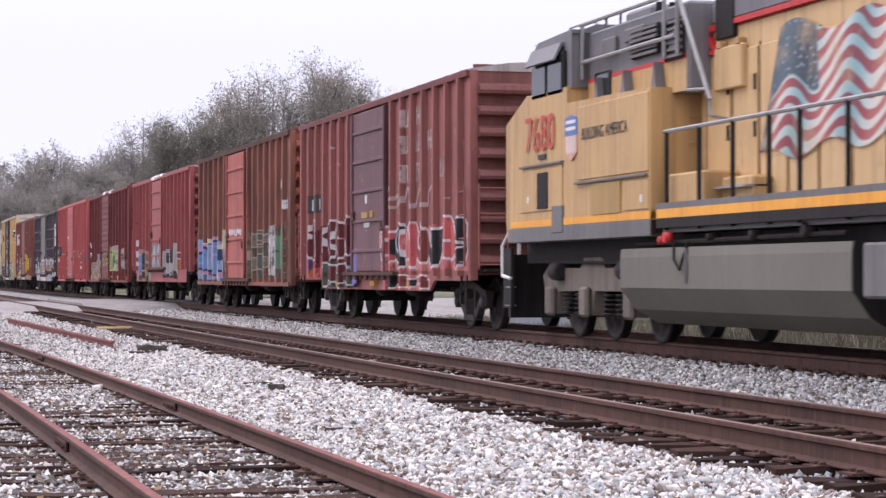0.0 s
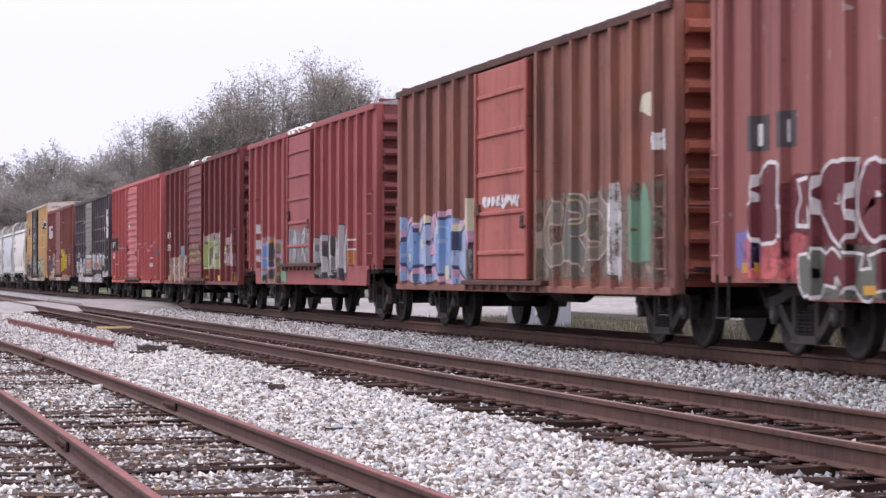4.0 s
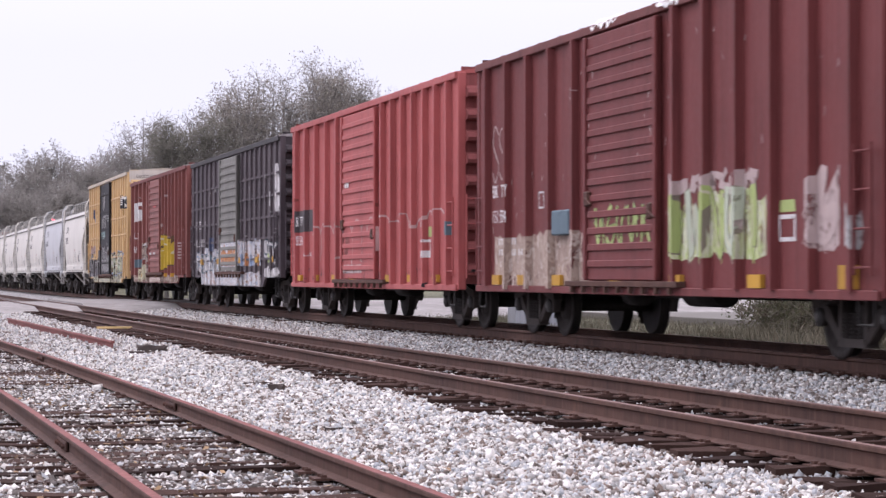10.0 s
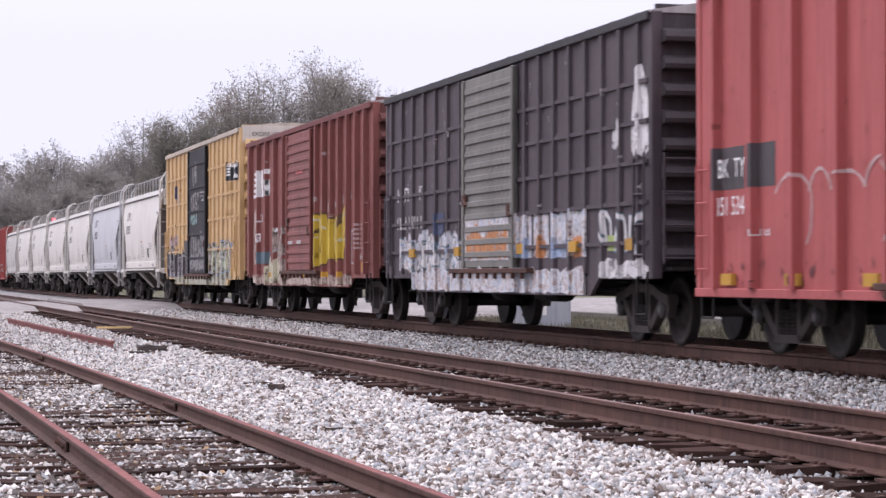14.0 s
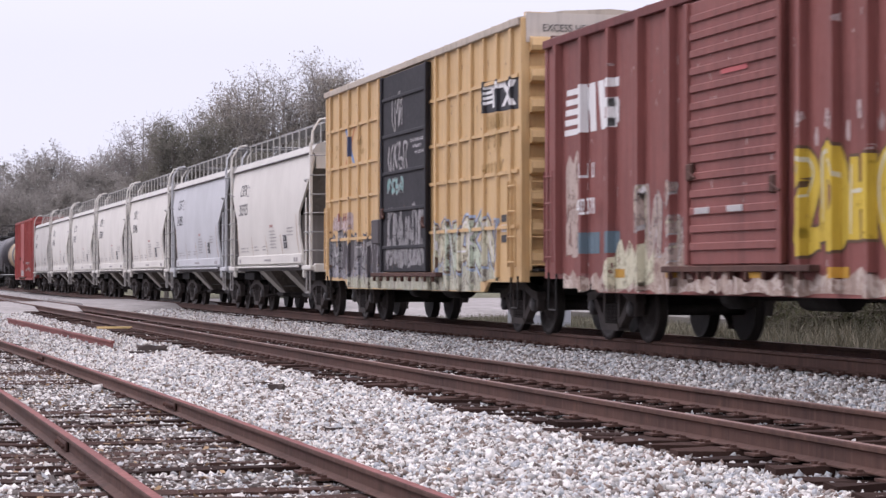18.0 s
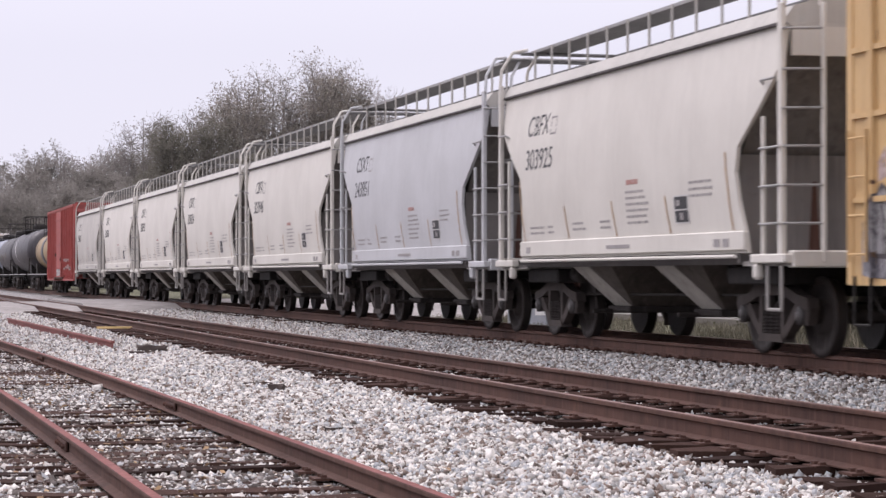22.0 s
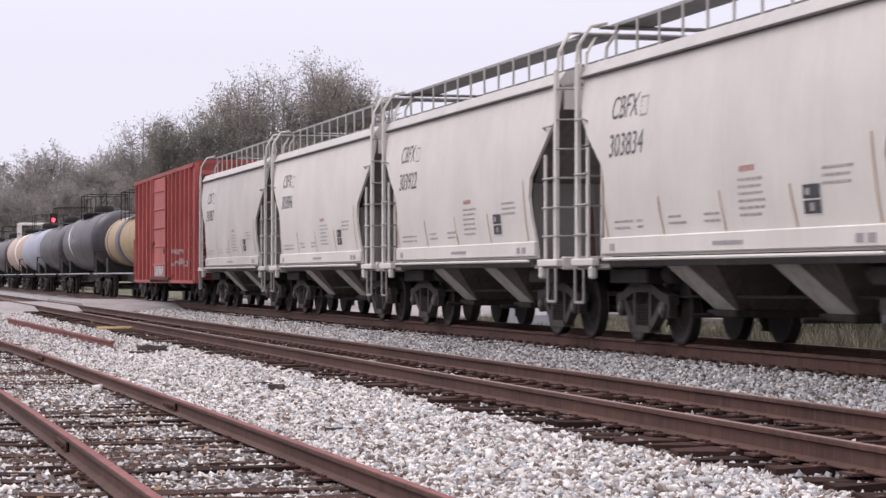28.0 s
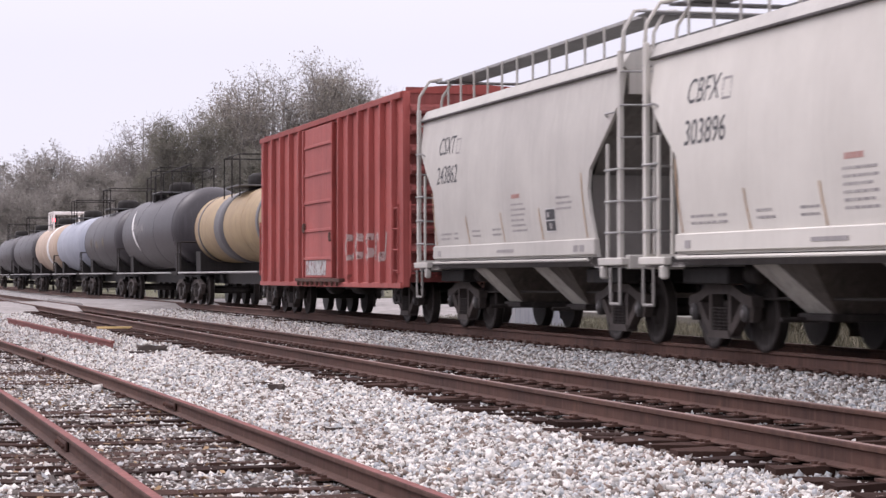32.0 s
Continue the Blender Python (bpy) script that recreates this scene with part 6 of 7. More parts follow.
    throwup(car, 1.5, -1.15, 1.12, 2.08, 5, [SPRAY["grey"], SPRAY["pale_grey"]], SPRAY["dark_grey"], SPRAY["black"], 52, fat=0.1, edge=0.02, shine=False)
    panel(car, -1.5, -5.0, 0.85, 1.95, SPRAY["dark_grey"], 53, rag=0.16)
    throwup(car, -1.45, -5.05, 0.8, 2.08, 7, [SPRAY["pale_grey"]], SPRAY["dark_grey"], SPRAY["white"], 54, fat=0.15, edge=0.03, shine=False)
    panel(car, 5.95, 2.4, 0.76, 1.25, MOTTLES["drab"], 56, rag=0.1)
    throwup(car, 5.6, 2.5, 0.78, 1.94, "aom", [SPRAY["blue"], SPRAY["dark_grey"], SPRAY["drab"]], SPRAY["orange"], SPRAY["pink"], 55, fat=0.2, edge=0.05, halo=(MOTTLES["motley"], 0.1))
    panel(car, 3.1, 2.35, 0.76, 1.3, SPRAY["green"], 57, 2, rag=0.2)
    panel(car, 6.0, 5.45, 0.76, 1.15, SPRAY["green"], 58, 2, rag=0.2)
    torn(car, 1.55, 4.52, -1.3, 1.75, 3)
    for z in (2.08, 1.66, 1.32):
        rows_of_bars(car, 6.65, 5.6, z, 0.24, 3, FADED["spray_white"] if z < 1.5 else SPRAY["white"], int(z * 10))
    framed(car, -5.5, -5.92, 1.5, 1.75, 0.04, SPRAY["white"], "white painted box outline")
    spray(car, [(-5.5, 1.48), (-5.8, 1.48), (-5.8, 1.19), (-5.5, 1.19)], SPRAY["orange"], 0, "dull orange reflective strip")
    spray(car, [(7.74, 1.12), (7.58, 1.12), (7.58, 2.1), (7.74, 2.1)], YELLOW_MARK, 0, "upright yellow reflective strip")
    scratches(car, 7.6, -7.6, 1.1, 4.2, 60, SPRAY["brick"], 204)
    # dark red car
    p = car_paint("dark_red_side", (0.165, 0.042, 0.04), (0.135, 0.036, 0.034), (0.08, 0.03, 0.027), 0.4, 0.55)
    car, X, h = boxcar("dark red boxcar with a corrugated door and green spray paint", 13.481, 15.747, 4.55, 0.70, p, rp, p, (-1.26, 1.73), (6, 5), (), 0.0, "ribbed")
    panel(car, -1.5, -4.85, 1.12, 2.1, MOTTLES["lime"], 60, rag=0.2)
    throwup(car, -1.55, -4.8, 1.1, 2.15, "iwnui", [SPRAY["lime"], SPRAY["pale_green"]], SPRAY["drab"], SPRAY["cream"], 61, fat=0.13, edge=0.02, drips=3)
    throwup(car, -1.6, -4.6, 1.95, 2.28, 5, [SPRAY["chalk"]], SPRAY["chalk"], SPRAY["chalk"], 66, fat=0.09, edge=0.005, shine=False)
    framed(car, -5.22, -5.71, 1.34, 1.65, 0.05, SPRAY["white"], "white painted box outline")
    spray(car, [(-5.24, 1.68), (-5.7, 1.68), (-5.68, 1.82), (-5.26, 1.82)], SPRAY["lime"], 0, "bright green painted patch")
    throwup(car, 1.4, -1.1, 1.3, 2.0, 5, [FADED["spray_lime"]], FADED["spray_drab"], SPRAY["chalk"], 62, fat=0.09, edge=0.01, shine=False)
    throwup(car, -6.15, -6.95, 1.2, 2.2, 1, [SPRAY["chalk"]], SPRAY["chalk"], SPRAY["chalk"], 67, fat=0.1, edge=0.005, shine=False)
    panel(car, -6.2, -6.9, 1.2, 2.2, FADED["spray_chalk"], 63, rag=0.2)
    smear(car, -7.1, -7.5, 1.2, 1.9, SPRAY["pale_grey"], 68)
    panel(car, 6.94, 1.9, 0.72, 1.66, MOTTLES["beige"], 64, rag=0.06)
    throwup(car, 7.1, 6.3, 2.5, 3.5, "ss", [SPRAY["chalk"]], SPRAY["chalk"], SPRAY["chalk"], 65, fat=0.035, edge=0.004, shine=False)
    letters("BK  TY", 0.30, WHITE, car, -1.645, 6.7, 2.24, narrow=0.95)
    letters("151 594", 0.30, WHITE, car, -1.645, 6.7, 1.82, narrow=0.82)
    for z in (1.28, 1.46):
        rows_of_bars(car, 6.75, 5.2, z, 0.1, 4, SPRAY["white"], int(z * 50))
    framed(car, 4.4, 4.12, 2.0, 2.27, 0.03, SPRAY["white"], "white painted box outline")
    part("equipment_box", slab(-1.64, -1.54, 2.55, 3.4, 1.56, 1.94, 0.02), SPRAY["slate"], car, "small grey wall box")
    for y in (-7.2, -4.6, -1.9, 0.6, 3.3, 5.2, 6.7):
        part("reflector", slab(-1.6, -1.535, y - 0.2, y + 0.2, 0.80, 0.96 if abs(y) < 7 else 1.06), YELLOW_MARK, car, "yellow reflective patch")
    torn(car, 1.55, 4.57, -2.1, -1.3, 4)
    torn(car, 1.55, 4.57, 0.4, 1.5, 5)
    scratches(car, 7.6, -7.6, 1.1, 4.3, 60, FADED["spray_chalk"], 205)
    # bright red car
    p = car_paint("bright_red_side", (0.40, 0.105, 0.098), (0.345, 0.088, 0.082), (0.13, 0.045, 0.04), 0.35, 0.55)
    car, X, h = boxcar("bright red boxcar with a corrugated door and looping spray lines", 15.944, 18.213, 4.57, 0.70, p, p, p, (-1.59, 1.71), (7, 5), (), 0.0, "ribbed")
    for yl, yr in ((7.3, 6.45), (6.3, 5.5)):
        spray(car, [(yl, 2.0), (yr, 2.0), (yr, 2.52), (yl, 2.52)], SPRAY["dark_grey"], 0, "dark stencil patch")
    letters("BK  TY", 0.33, WHITE, car, -1.645, 7.05, 2.14, narrow=0.9)
    letters("151 534", 0.33, WHITE, car, -1.645, 7.1, 1.68, narrow=0.85)
    rows_of_bars(car, 6.1, 5.6, 1.42, 0.08, 2, SPRAY["white"], 7)
    throwup(car, 2.1, 0.9, 1.2, 1.95, 2, [SPRAY["brick"]], SPRAY["black"], SPRAY["black"], 71, fat=0.1, edge=0.01, shine=False)
    panel(car, 1.6, -0.3, 1.0, 1.2, FADED["spray_chalk"], 70, 1)
    framed(car, -5.44, -5.96, 1.29, 1.63, 0.05, SPRAY["white"], "white painted box outline")
    spray(car, [(-5.46, 1.30), (-5.94, 1.30), (-5.94, 1.42), (-5.46, 1.42)], SPRAY["white"], 1, "white bar of a stencil box")
    spray(car, [(-5.8, 1.68), (-6.03, 1.68), (-6.03, 1.87), (-5.8, 1.87)], SPRAY["lime"], 0, "bright green painted patch")
    spray(car, [(-7.2, 1.68), (-7.6, 1.68), (-7.6, 1.93), (-7.2, 1.93)], SPRAY["slate"], 0, "dark notice plate")
    for y in (6.9, 4.9, 2.8, 0.9, -2.6, -4.5, -6.5):
        part("reflector", slab(-1.6, -1.535, y - 0.18, y + 0.18, 0.83, 0.97), YELLOW_MARK, car, "yellow reflective patch")
    rnd = random.Random(77)
    y, arcs = 5.5, []
    while y > -6.2:
        w, tall = rnd.uniform(0.55, 1.15), rnd.uniform(0.16, 0.34)
        arc = [(y - w * k / 8, 1.9 + tall * math.sin(math.pi * k / 8) ** 0.7 - 0.004 * (5.5 - y)) for k in range(9)]
        if rnd.random() < 0.35:
            arc += [(y - w - 0.02, 1.7), (y - w + 0.02, rnd.uniform(1.2, 1.5)), (y - w + 0.14, 1.3)]
        pts = curve(arc, 3)
        arcs.append(ribbon(pts, [0.012 + 0.012 * abs(math.sin(k * 0.3 + y)) for k in range(len(pts))]))
        y -= w * 0.94
    spray_strokes(car, arcs, CHALK, 1, 1.0, "thin looping line of white spray paint", "looping_line")
    scratches(car, 7.4, -7.4, 0.85, 1.15, 70, SPRAY["black"], 216)
    spray(car, [(1.4, 2.86), (1.0, 2.86), (1.0, 3.0), (1.4, 3.0)], WHITE, 2, "small white placard")
    scratches(car, 7.6, -7.6, 0.9, 4.3, 70, SPRAY["brick"], 206)
    # black car
    p = car_paint("black_side", (0.085, 0.067, 0.073), (0.058, 0.046, 0.052), (0.13, 0.075, 0.05), 0.5, 0.55)
    dp = rough_paint("grey_green_door", (0.19, 0.185, 0.165), (0.15, 0.145, 0.13), (0.10, 0.08, 0.06), 0.4, 0.6)
    car, X, h = boxcar("black boxcar with a grey-green corrugated door and white spray paint", 18.464, 20.720, 4.50, 0.90, p, pale_roof, dp, (-1.52, 1.56), (8, 7), (1.4, 1.95, 2.5, 3.05, 3.6), 0.25, "ribbed", posted=0.055, chord_paint=rough_paint("black_roof", (0.05, 0.045, 0.047), None, (0.1, 0.08, 0.07), 0.4, 0.6))
    panel(car, 6.85, 1.75, 1.0, 1.85, MOTTLES["white"], 81, rag=0.2)
    throwup(car, 6.8, 1.8, 0.95, 1.8, "nwmhu", [FADED["spray_white"], FADED["spray_pale_grey"]], SPRAY["slate"], SPRAY["pale_blue"], 82, fat=0.12, edge=0.03, wild=0.1)
    panel(car, 1.5, -1.25, 1.2, 1.98, MOTTLES["white"], 84, 1, rag=0.04)
    smear(car, 1.4, -1.2, 1.2, 1.9, SPRAY["orange"], 85, layer=2)
    for k, yy in enumerate((-1.45, -2.4, -3.4, -4.35)):
        panel(car, yy, yy - 0.82, 1.22, 1.98, MOTTLES["white"], 87 + k, rag=0.08)
        smear(car, yy - 0.1, yy - 0.7, 1.2, 1.6, SPRAY["orange" if k % 2 else "pale_blue"], 91 + k, layer=2)
    panel(car, 5.6, -5.1, 0.66, 1.12, MOTTLES["white"], 95, rag=0.15)
    throwup(car, -5.6, -7.6, 1.2, 1.9, 3, [SPRAY["white"]], SPRAY["slate"], SPRAY["white"], 99, fat=0.07, edge=0.02, shine=False)
    smear(car, -7.1, -7.8, 2.5, 3.85, SPRAY["white"], 96)
    smear(car, -6.3, -6.7, 2.7, 3.25, SPRAY["white"], 97)
    smear(car, -5.8, -7.8, 0.9, 1.25, SPRAY["white"], 98)
    rows_of_bars(car, 7.1, 4.7, 2.4, 0.26, 4, FADED["spray_white"], 8)
    rows_of_bars(car, 7.1, 4.7, 1.85, 0.24, 5, SPRAY["pale_grey"], 9)
    spray(car, [(-6.1, 1.3), (-6.4, 1.3), (-6.4, 1.52), (-6.1, 1.52)], SPRAY["lime"], 3, "bright green painted patch")
    spray(car, [(3.9, 1.7), (3.3, 1.7), (3.3, 2.1), (3.9, 2.1)], SPRAY["navy"], 3, "dark blue stencil patch")
    for y in (5.6, 2.2, -1.8, -4.6, -7.2):
        part("reflector", slab(-1.6, -1.535, y - 0.18, y + 0.18, 1.3, 1.46), YELLOW_MARK, car, "yellow reflective patch")
    scratches(car, 7.6, -7.6, 1.8, 4.2, 60, FADED["spray_pale_grey"], 207)
    # brown-maroon car
    p = car_paint("brown_maroon_side", (0.225, 0.08, 0.068), (0.18, 0.065, 0.056), (0.1, 0.045, 0.035), 0.4, 0.55)
    car, X, h = boxcar("brown-maroon boxcar with a white emblem and yellow spray paint", 20.904, 23.151, 4.56, 0.90, p, pale_roof, p, (-1.55, 1.46), (7, 5), (), 0.2, "ribbed", notch=(2.1, 2.5), chord_paint=rp)
    throwup(car, -1.75, -5.4, 1.12, 2.44, "zdhca", [SPRAY["yellow"]], SPRAY["drab_brown"], SPRAY["cream"], 104, fat=0.23, edge=0.035, wild=0.03)
    panel(car, 4.4, 1.7, 0.74, 1.45, MOTTLES["beige"], 102, rag=0.25)
    throwup(car, 3.5, 1.8, 1.1, 2.2, 2, [FADED["spray_beige"]], FADED["spray_pale_grey"], FADED["spray_cream"], 108, fat=0.12, edge=0.02)
    panel(car, 5.14, 3.0, 0.74, 1.5, FADED["spray_cream"], 103, 1, rag=0.3)
    panel(car, 7.05, -5.76, 0.70, 1.06, MOTTLES["beige"], 109, rag=0.3)
    panel(car, 6.9, 6.2, 1.2, 2.9, FADED["spray_beige"], 110, rag=0.1)
    for k in range(16):
        yy = -1.8 - 0.28 * k
        spray(car, blob(yy, 2.62 + 0.12 * math.sin(k * 2.3), 0.1, 0.22, random.Random(k), 10), FADED["spray_chalk"], 0, "faint pale spray fleck")
    framed(car, -5.75, -6.15, 1.2, 1.95, 0.05, SPRAY["pale_grey"], "pale painted box outline")
    for k in range(6):
        rows_of_bars(car, -6.45, -7.25, 2.02 - 0.1 * k, 0.05, 6, SPRAY["chalk"], 60 + k)
    rows_of_bars(car, -6.6, -7.25, 1.3, 0.12, 4, SPRAY["white"], 70)
    for yy in (6.0, 5.1):
        spray(car, [(yy, 1.27), (yy - 0.7, 1.27), (yy - 0.7, 1.58), (yy, 1.58)], SPRAY["slate"], 0, "slate blue painted patch")
    for yy in (4.6, 2.5, -0.6, -2.8, -4.4):
        spray(car, [(yy, 0.92), (yy - 0.42, 0.92), (yy - 0.42, 1.04), (yy, 1.04)], YELLOW_MARK, 2, "yellow reflective patch")
    spray(car, [(-6.73, 1.02), (-7.2, 1.02), (-7.2, 1.24), (-6.73, 1.24)], YELLOW_MARK, 0, "yellow reflective patch")
    for i in range(5):
        z = 3.05 + i * 0.15
        spray(car, [(6.98 - 0.03 * i, z), (6.2, z), (6.2, z + 0.09), (6.98 - 0.03 * i, z + 0.09)], WHITE, 0, "white stripe of an emblem")
    for y0, lean in ((6.08, 0.0), (5.72, 0.0), (5.22, 0.1)):
        spray(car, [(y0, 3.05), (y0 - 0.28, 3.05), (y0 - 0.22 + lean, 3.76), (y0 + 0.06 + lean, 3.76)], WHITE, 0, "white angular emblem shape")
    spray(car, [(5.98, 3.72), (5.8, 3.72), (5.46, 3.08), (5.62, 3.08)], WHITE, 1, "white angular emblem shape")
    for z, y0, y1 in ((3.05, 5.1, 4.5), (3.34, 4.98, 4.46), (3.62, 4.94, 4.42)):
        spray(car, [(y0, z), (y1, z), (y1, z + 0.13), (y0, z + 0.13)], WHITE, 1, "white angular emblem shape")
    spray(car, [(4.66, 3.05), (4.42, 3.12), (4.42, 3.42), (4.66, 3.47)], WHITE, 1, "white angular emblem shape")
    for y0 in (5.98, 5.7):
        rows_of_bars(car, y0, y0 - 0.22, 2.38, 0.22, 1, SPRAY["white"], 41)
    for z in (3.28, 3.42):
        spray(car, [(0.3, z), (-0.55, z), (-0.55, z + 0.08), (0.3, z + 0.08)], SPRAY["red"], 3, "faded red placard bar")
    rows_of_bars(car, 0.7, -0.7, 2.62, 0.05, 10, FADED["spray_pale_grey"], 72)
    for y, w in ((0.9, 0.5), (-0.2, 0.5)):
        part("door_plate", slab(-1.66, -1.615, y - w / 2, y + w / 2, 1.72, 1.80, 0.005), SPRAY["pale_grey"], car, "pale plate on the door")
    letters("402 378", 0.34, WHITE, car, -1.645, 6.05, 1.84, narrow=0.78)
    scratches(car, 7.6, -7.6, 1.1, 4.3, 90, FADED["spray_chalk"], 208)
    # tall yellow car
    p = rough_paint("yellow_side", (0.56, 0.375, 0.175), (0.50, 0.325, 0.145), (0.30, 0.19, 0.09), 0.35, 0.5)
    dp = rough_paint("black_door", (0.016, 0.015, 0.018), (0.026, 0.024, 0.027), (0.10, 0.085, 0.075), 0.25, 0.6)
    car, X, h = boxcar("tall yellow boxcar with a black plug door and grimy spray paint", 23.350, 25.596, 5.10, 0.84, p, rough_paint("tan_roof", (0.46, 0.40, 0.33), (0.38, 0.33, 0.27), (0.25, 0.2, 0.15), 0.4, 0.7), dp, (-1.9, 1.82), (7, 6), (1.75, 2.65, 3.35, 4.2), 0.17, "panels", posted=0.055, endribs=8, notch=(2.0, 2.3))
    panel(car, 7.6, 2.0, 0.86, 1.7, MOTTLES["soot"], 111, rag=0.15)
    throwup(car, 7.3, 2.6, 0.9, 2.0, "mnhw", [FADED["spray_grey"], SPRAY["dark_grey"]], SPRAY["dark_grey"], SPRAY["pale_grey"], 112, fat=0.13, edge=0.05, wild=0.1)
    panel(car, -2.1, -6.5, 0.84, 1.7, MOTTLES["pale"], 113, rag=0.12)
    throwup(car, -2.15, -6.5, 0.9, 2.08, "mnakn", [FADED["spray_cream"], FADED["spray_pale_green"]], SPRAY["drab_brown"], SPRAY["white"], 114, fat=0.15, edge=0.035, drips=2, halo=(FADED["spray_pale_blue"], 0.05), wild=0.09)
    panel(car, 5.4, -5.4, 0.67, 0.98, MOTTLES["pale"], 126, rag=0.15)
    panel(car, 7.2, 5.0, 1.9, 2.35, FADED["spray_chalk"], 128, rag=0.25)
    rows_of_bars(car, 7.2, 5.6, 2.15, 0.18, 3, SPRAY["brick"], 43)
    part("wall_box", slab(-1.64, -1.54, 2.1, 2.75, 1.6, 2.1, 0.02), SPRAY["dark_grey"], car, "dark grey box beside the door")
    throwup(car, 0.95, 0.05, 3.8, 4.6, 2, [FADED["spray_pale_grey"]], FADED["spray_pale_grey"], SPRAY["white"], 117, fat=0.07, edge=0.004, shine=False)
    throwup(car, 1.28, -0.45, 2.96, 3.6, 4, [FADED["spray_pale_grey"]], FADED["spray_pale_grey"], SPRAY["white"], 122, fat=0.07, edge=0.004, shine=False, wild=0.12)
    throwup(car, 1.35, -0.05, 2.53, 2.91, 4, [FADED["spray_teal"]], SPRAY["pale_grey"], SPRAY["white"], 123, fat=0.08, edge=0.012, shine=False)
    throwup(car, 1.4, -1.65, 1.1, 2.38, 6, [FADED["spray_grey"]], FADED["spray_grey"], FADED["spray_pale_grey"], 124, fat=0.12, edge=0.02)
    panel(car, 1.5, -1.7, 1.08, 1.75, FADED["spray_grey"], 125, rag=0.3)
    for k, z in enumerate((3.52, 3.4, 3.28)):
        rows_of_bars(car, -0.6 - 0.2 * k, -1.7, z, 0.06, 6, SPRAY["white"], 80 + k)
    letters("EXCESS HEIGHT CAR", 0.17, INK, car, 0, 0, 0, narrow=0.9).matrix_basis = pose(-1.2, -h - 0.08, 4.9, 0, 0, 90)
    spray(car, [(-5.65, 3.72), (-7.75, 3.66), (-7.75, 4.2), (-5.65, 4.26)], INK, 0, "black panel with a white logo shape")
    for k in range(4):
        spray(car, [(-5.78, 3.86 + 0.085 * k), (-6.5, 3.86 + 0.085 * k), (-6.5, 3.91 + 0.085 * k), (-5.78, 3.91 + 0.085 * k)], WHITE, 1, "white bar of a logo shape")
    for pts in ([(-6.2, 3.78), (-6.45, 3.78), (-6.45, 4.2), (-6.2, 4.2)], [(-6.75, 3.76), (-6.95, 3.76), (-7.62, 4.14), (-7.42, 4.16)], [(-6.7, 4.18), (-6.92, 4.18), (-7.62, 3.74), (-7.4, 3.74)], [(-6.1, 4.08), (-7.0, 4.08), (-7.0, 4.2), (-6.1, 4.2)]):
        spray(car, pts, WHITE, 1, "white logo shape")
    for z, w, q in ((3.42, 2.2, 13), (3.1, 1.3, 7), (2.62, 1.3, 7)):
        rows_of_bars(car, -5.5, -5.5 - w, z, 0.24, q, VENT, int(z * 10))
    for pts, m, k in (([(5.95, 3.3), (5.78, 3.3), (4.72, 4.2), (4.9, 4.2)], "orange", 0), ([(4.75, 3.3), (4.95, 3.3), (5.9, 4.2), (5.7, 4.2)], "blue", 1), ([(5.5, 3.55), (5.15, 3.55), (5.15, 3.98), (5.5, 3.98)], "navy", 2)):
        spray(car, pts, SPRAY[m], k, "faded crossed-stripe emblem")
    for yy, zz in ((6.9, 3.75), (6.9, 3.55), (4.4, 3.75), (4.4, 3.55)):
        rows_of_bars(car, yy, yy - 0.5, zz, 0.11, 3, VENT, int(yy * 7 + zz * 10))
    for k in range(3):
        spray(car, [(-6.75, 1.5 + 0.17 * k), (-7.2, 1.5 + 0.17 * k), (-7.2, 1.62 + 0.17 * k), (-6.75, 1.62 + 0.17 * k)], INK if k % 2 == 0 else SPRAY["white"], 2, "black and white routing panel")
    part("end_band", slab(-1.47, 1.47, -h - 0.07, -h - 0.002, 4.72, 5.2), rough_paint("pale_end_band", (0.55, 0.50, 0.44), None, (0.3, 0.24, 0.18), 0.3, 0.6), car, "pale band with a height warning")
    scratches(car, 7.6, -7.6, 1.1, 4.9, 70, SPRAY["drab_brown"], 209)
    for i, (k, mark, num) in enumerate(((0, "CBFX", "303925"), (1, "CSXT", "243851"), (0, "CBFX", "303946"), (0, "CBFX", "303834"), (0, "CBFX", "303922"), (0, "CBFX", "303896"), (2, "CSXT", "243862"))):
        hopper(25.80 + 1.835 * i, HOPPER_PAINT[k], mark, num)
    p = car_paint("red_side", (0.37, 0.092, 0.08), (0.30, 0.075, 0.066), (0.16, 0.05, 0.045), 0.4, 0.55)
    car, X, h = boxcar("bright red boxcar with a panelled door beside the tank cars", 38.744, 41.05, 4.55, 0.72, p, rough_paint("red_roof", (0.3, 0.07, 0.06), None, (0.2, 0.1, 0.09), 0.4, 0.6), p, (-1.64, 1.77), (6, 5), (), 0.0, "panels")
    throwup(car, -2.6, -6.6, 1.2, 1.9, "ccsn", [FADED["spray_chalk"]], FADED["spray_chalk"], SPRAY["chalk"], 131, fat=0.06, edge=0.01, shine=False)
    panel(car, 1.5, -0.9, 0.95, 1.35, FADED["spray_pale_grey"], 132, 1)
    scratches(car, 7.6, -7.6, 0.9, 4.3, 50, SPRAY["brick"], 210)
    tan = rough_paint("stained_yellow_tank", (0.36, 0.27, 0.15), (0.28, 0.20, 0.12), (0.2, 0.14, 0.09), 0.5, 0.55)
    blk = rough_paint("black_tank", (0.045, 0.041, 0.046), (0.034, 0.03, 0.034), (0.10, 0.08, 0.07), 0.4, 0.42)
    blu = rough_paint("blue_grey_tank", (0.31, 0.33, 0.38), (0.25, 0.27, 0.32), (0.22, 0.18, 0.15), 0.4, 0.5)
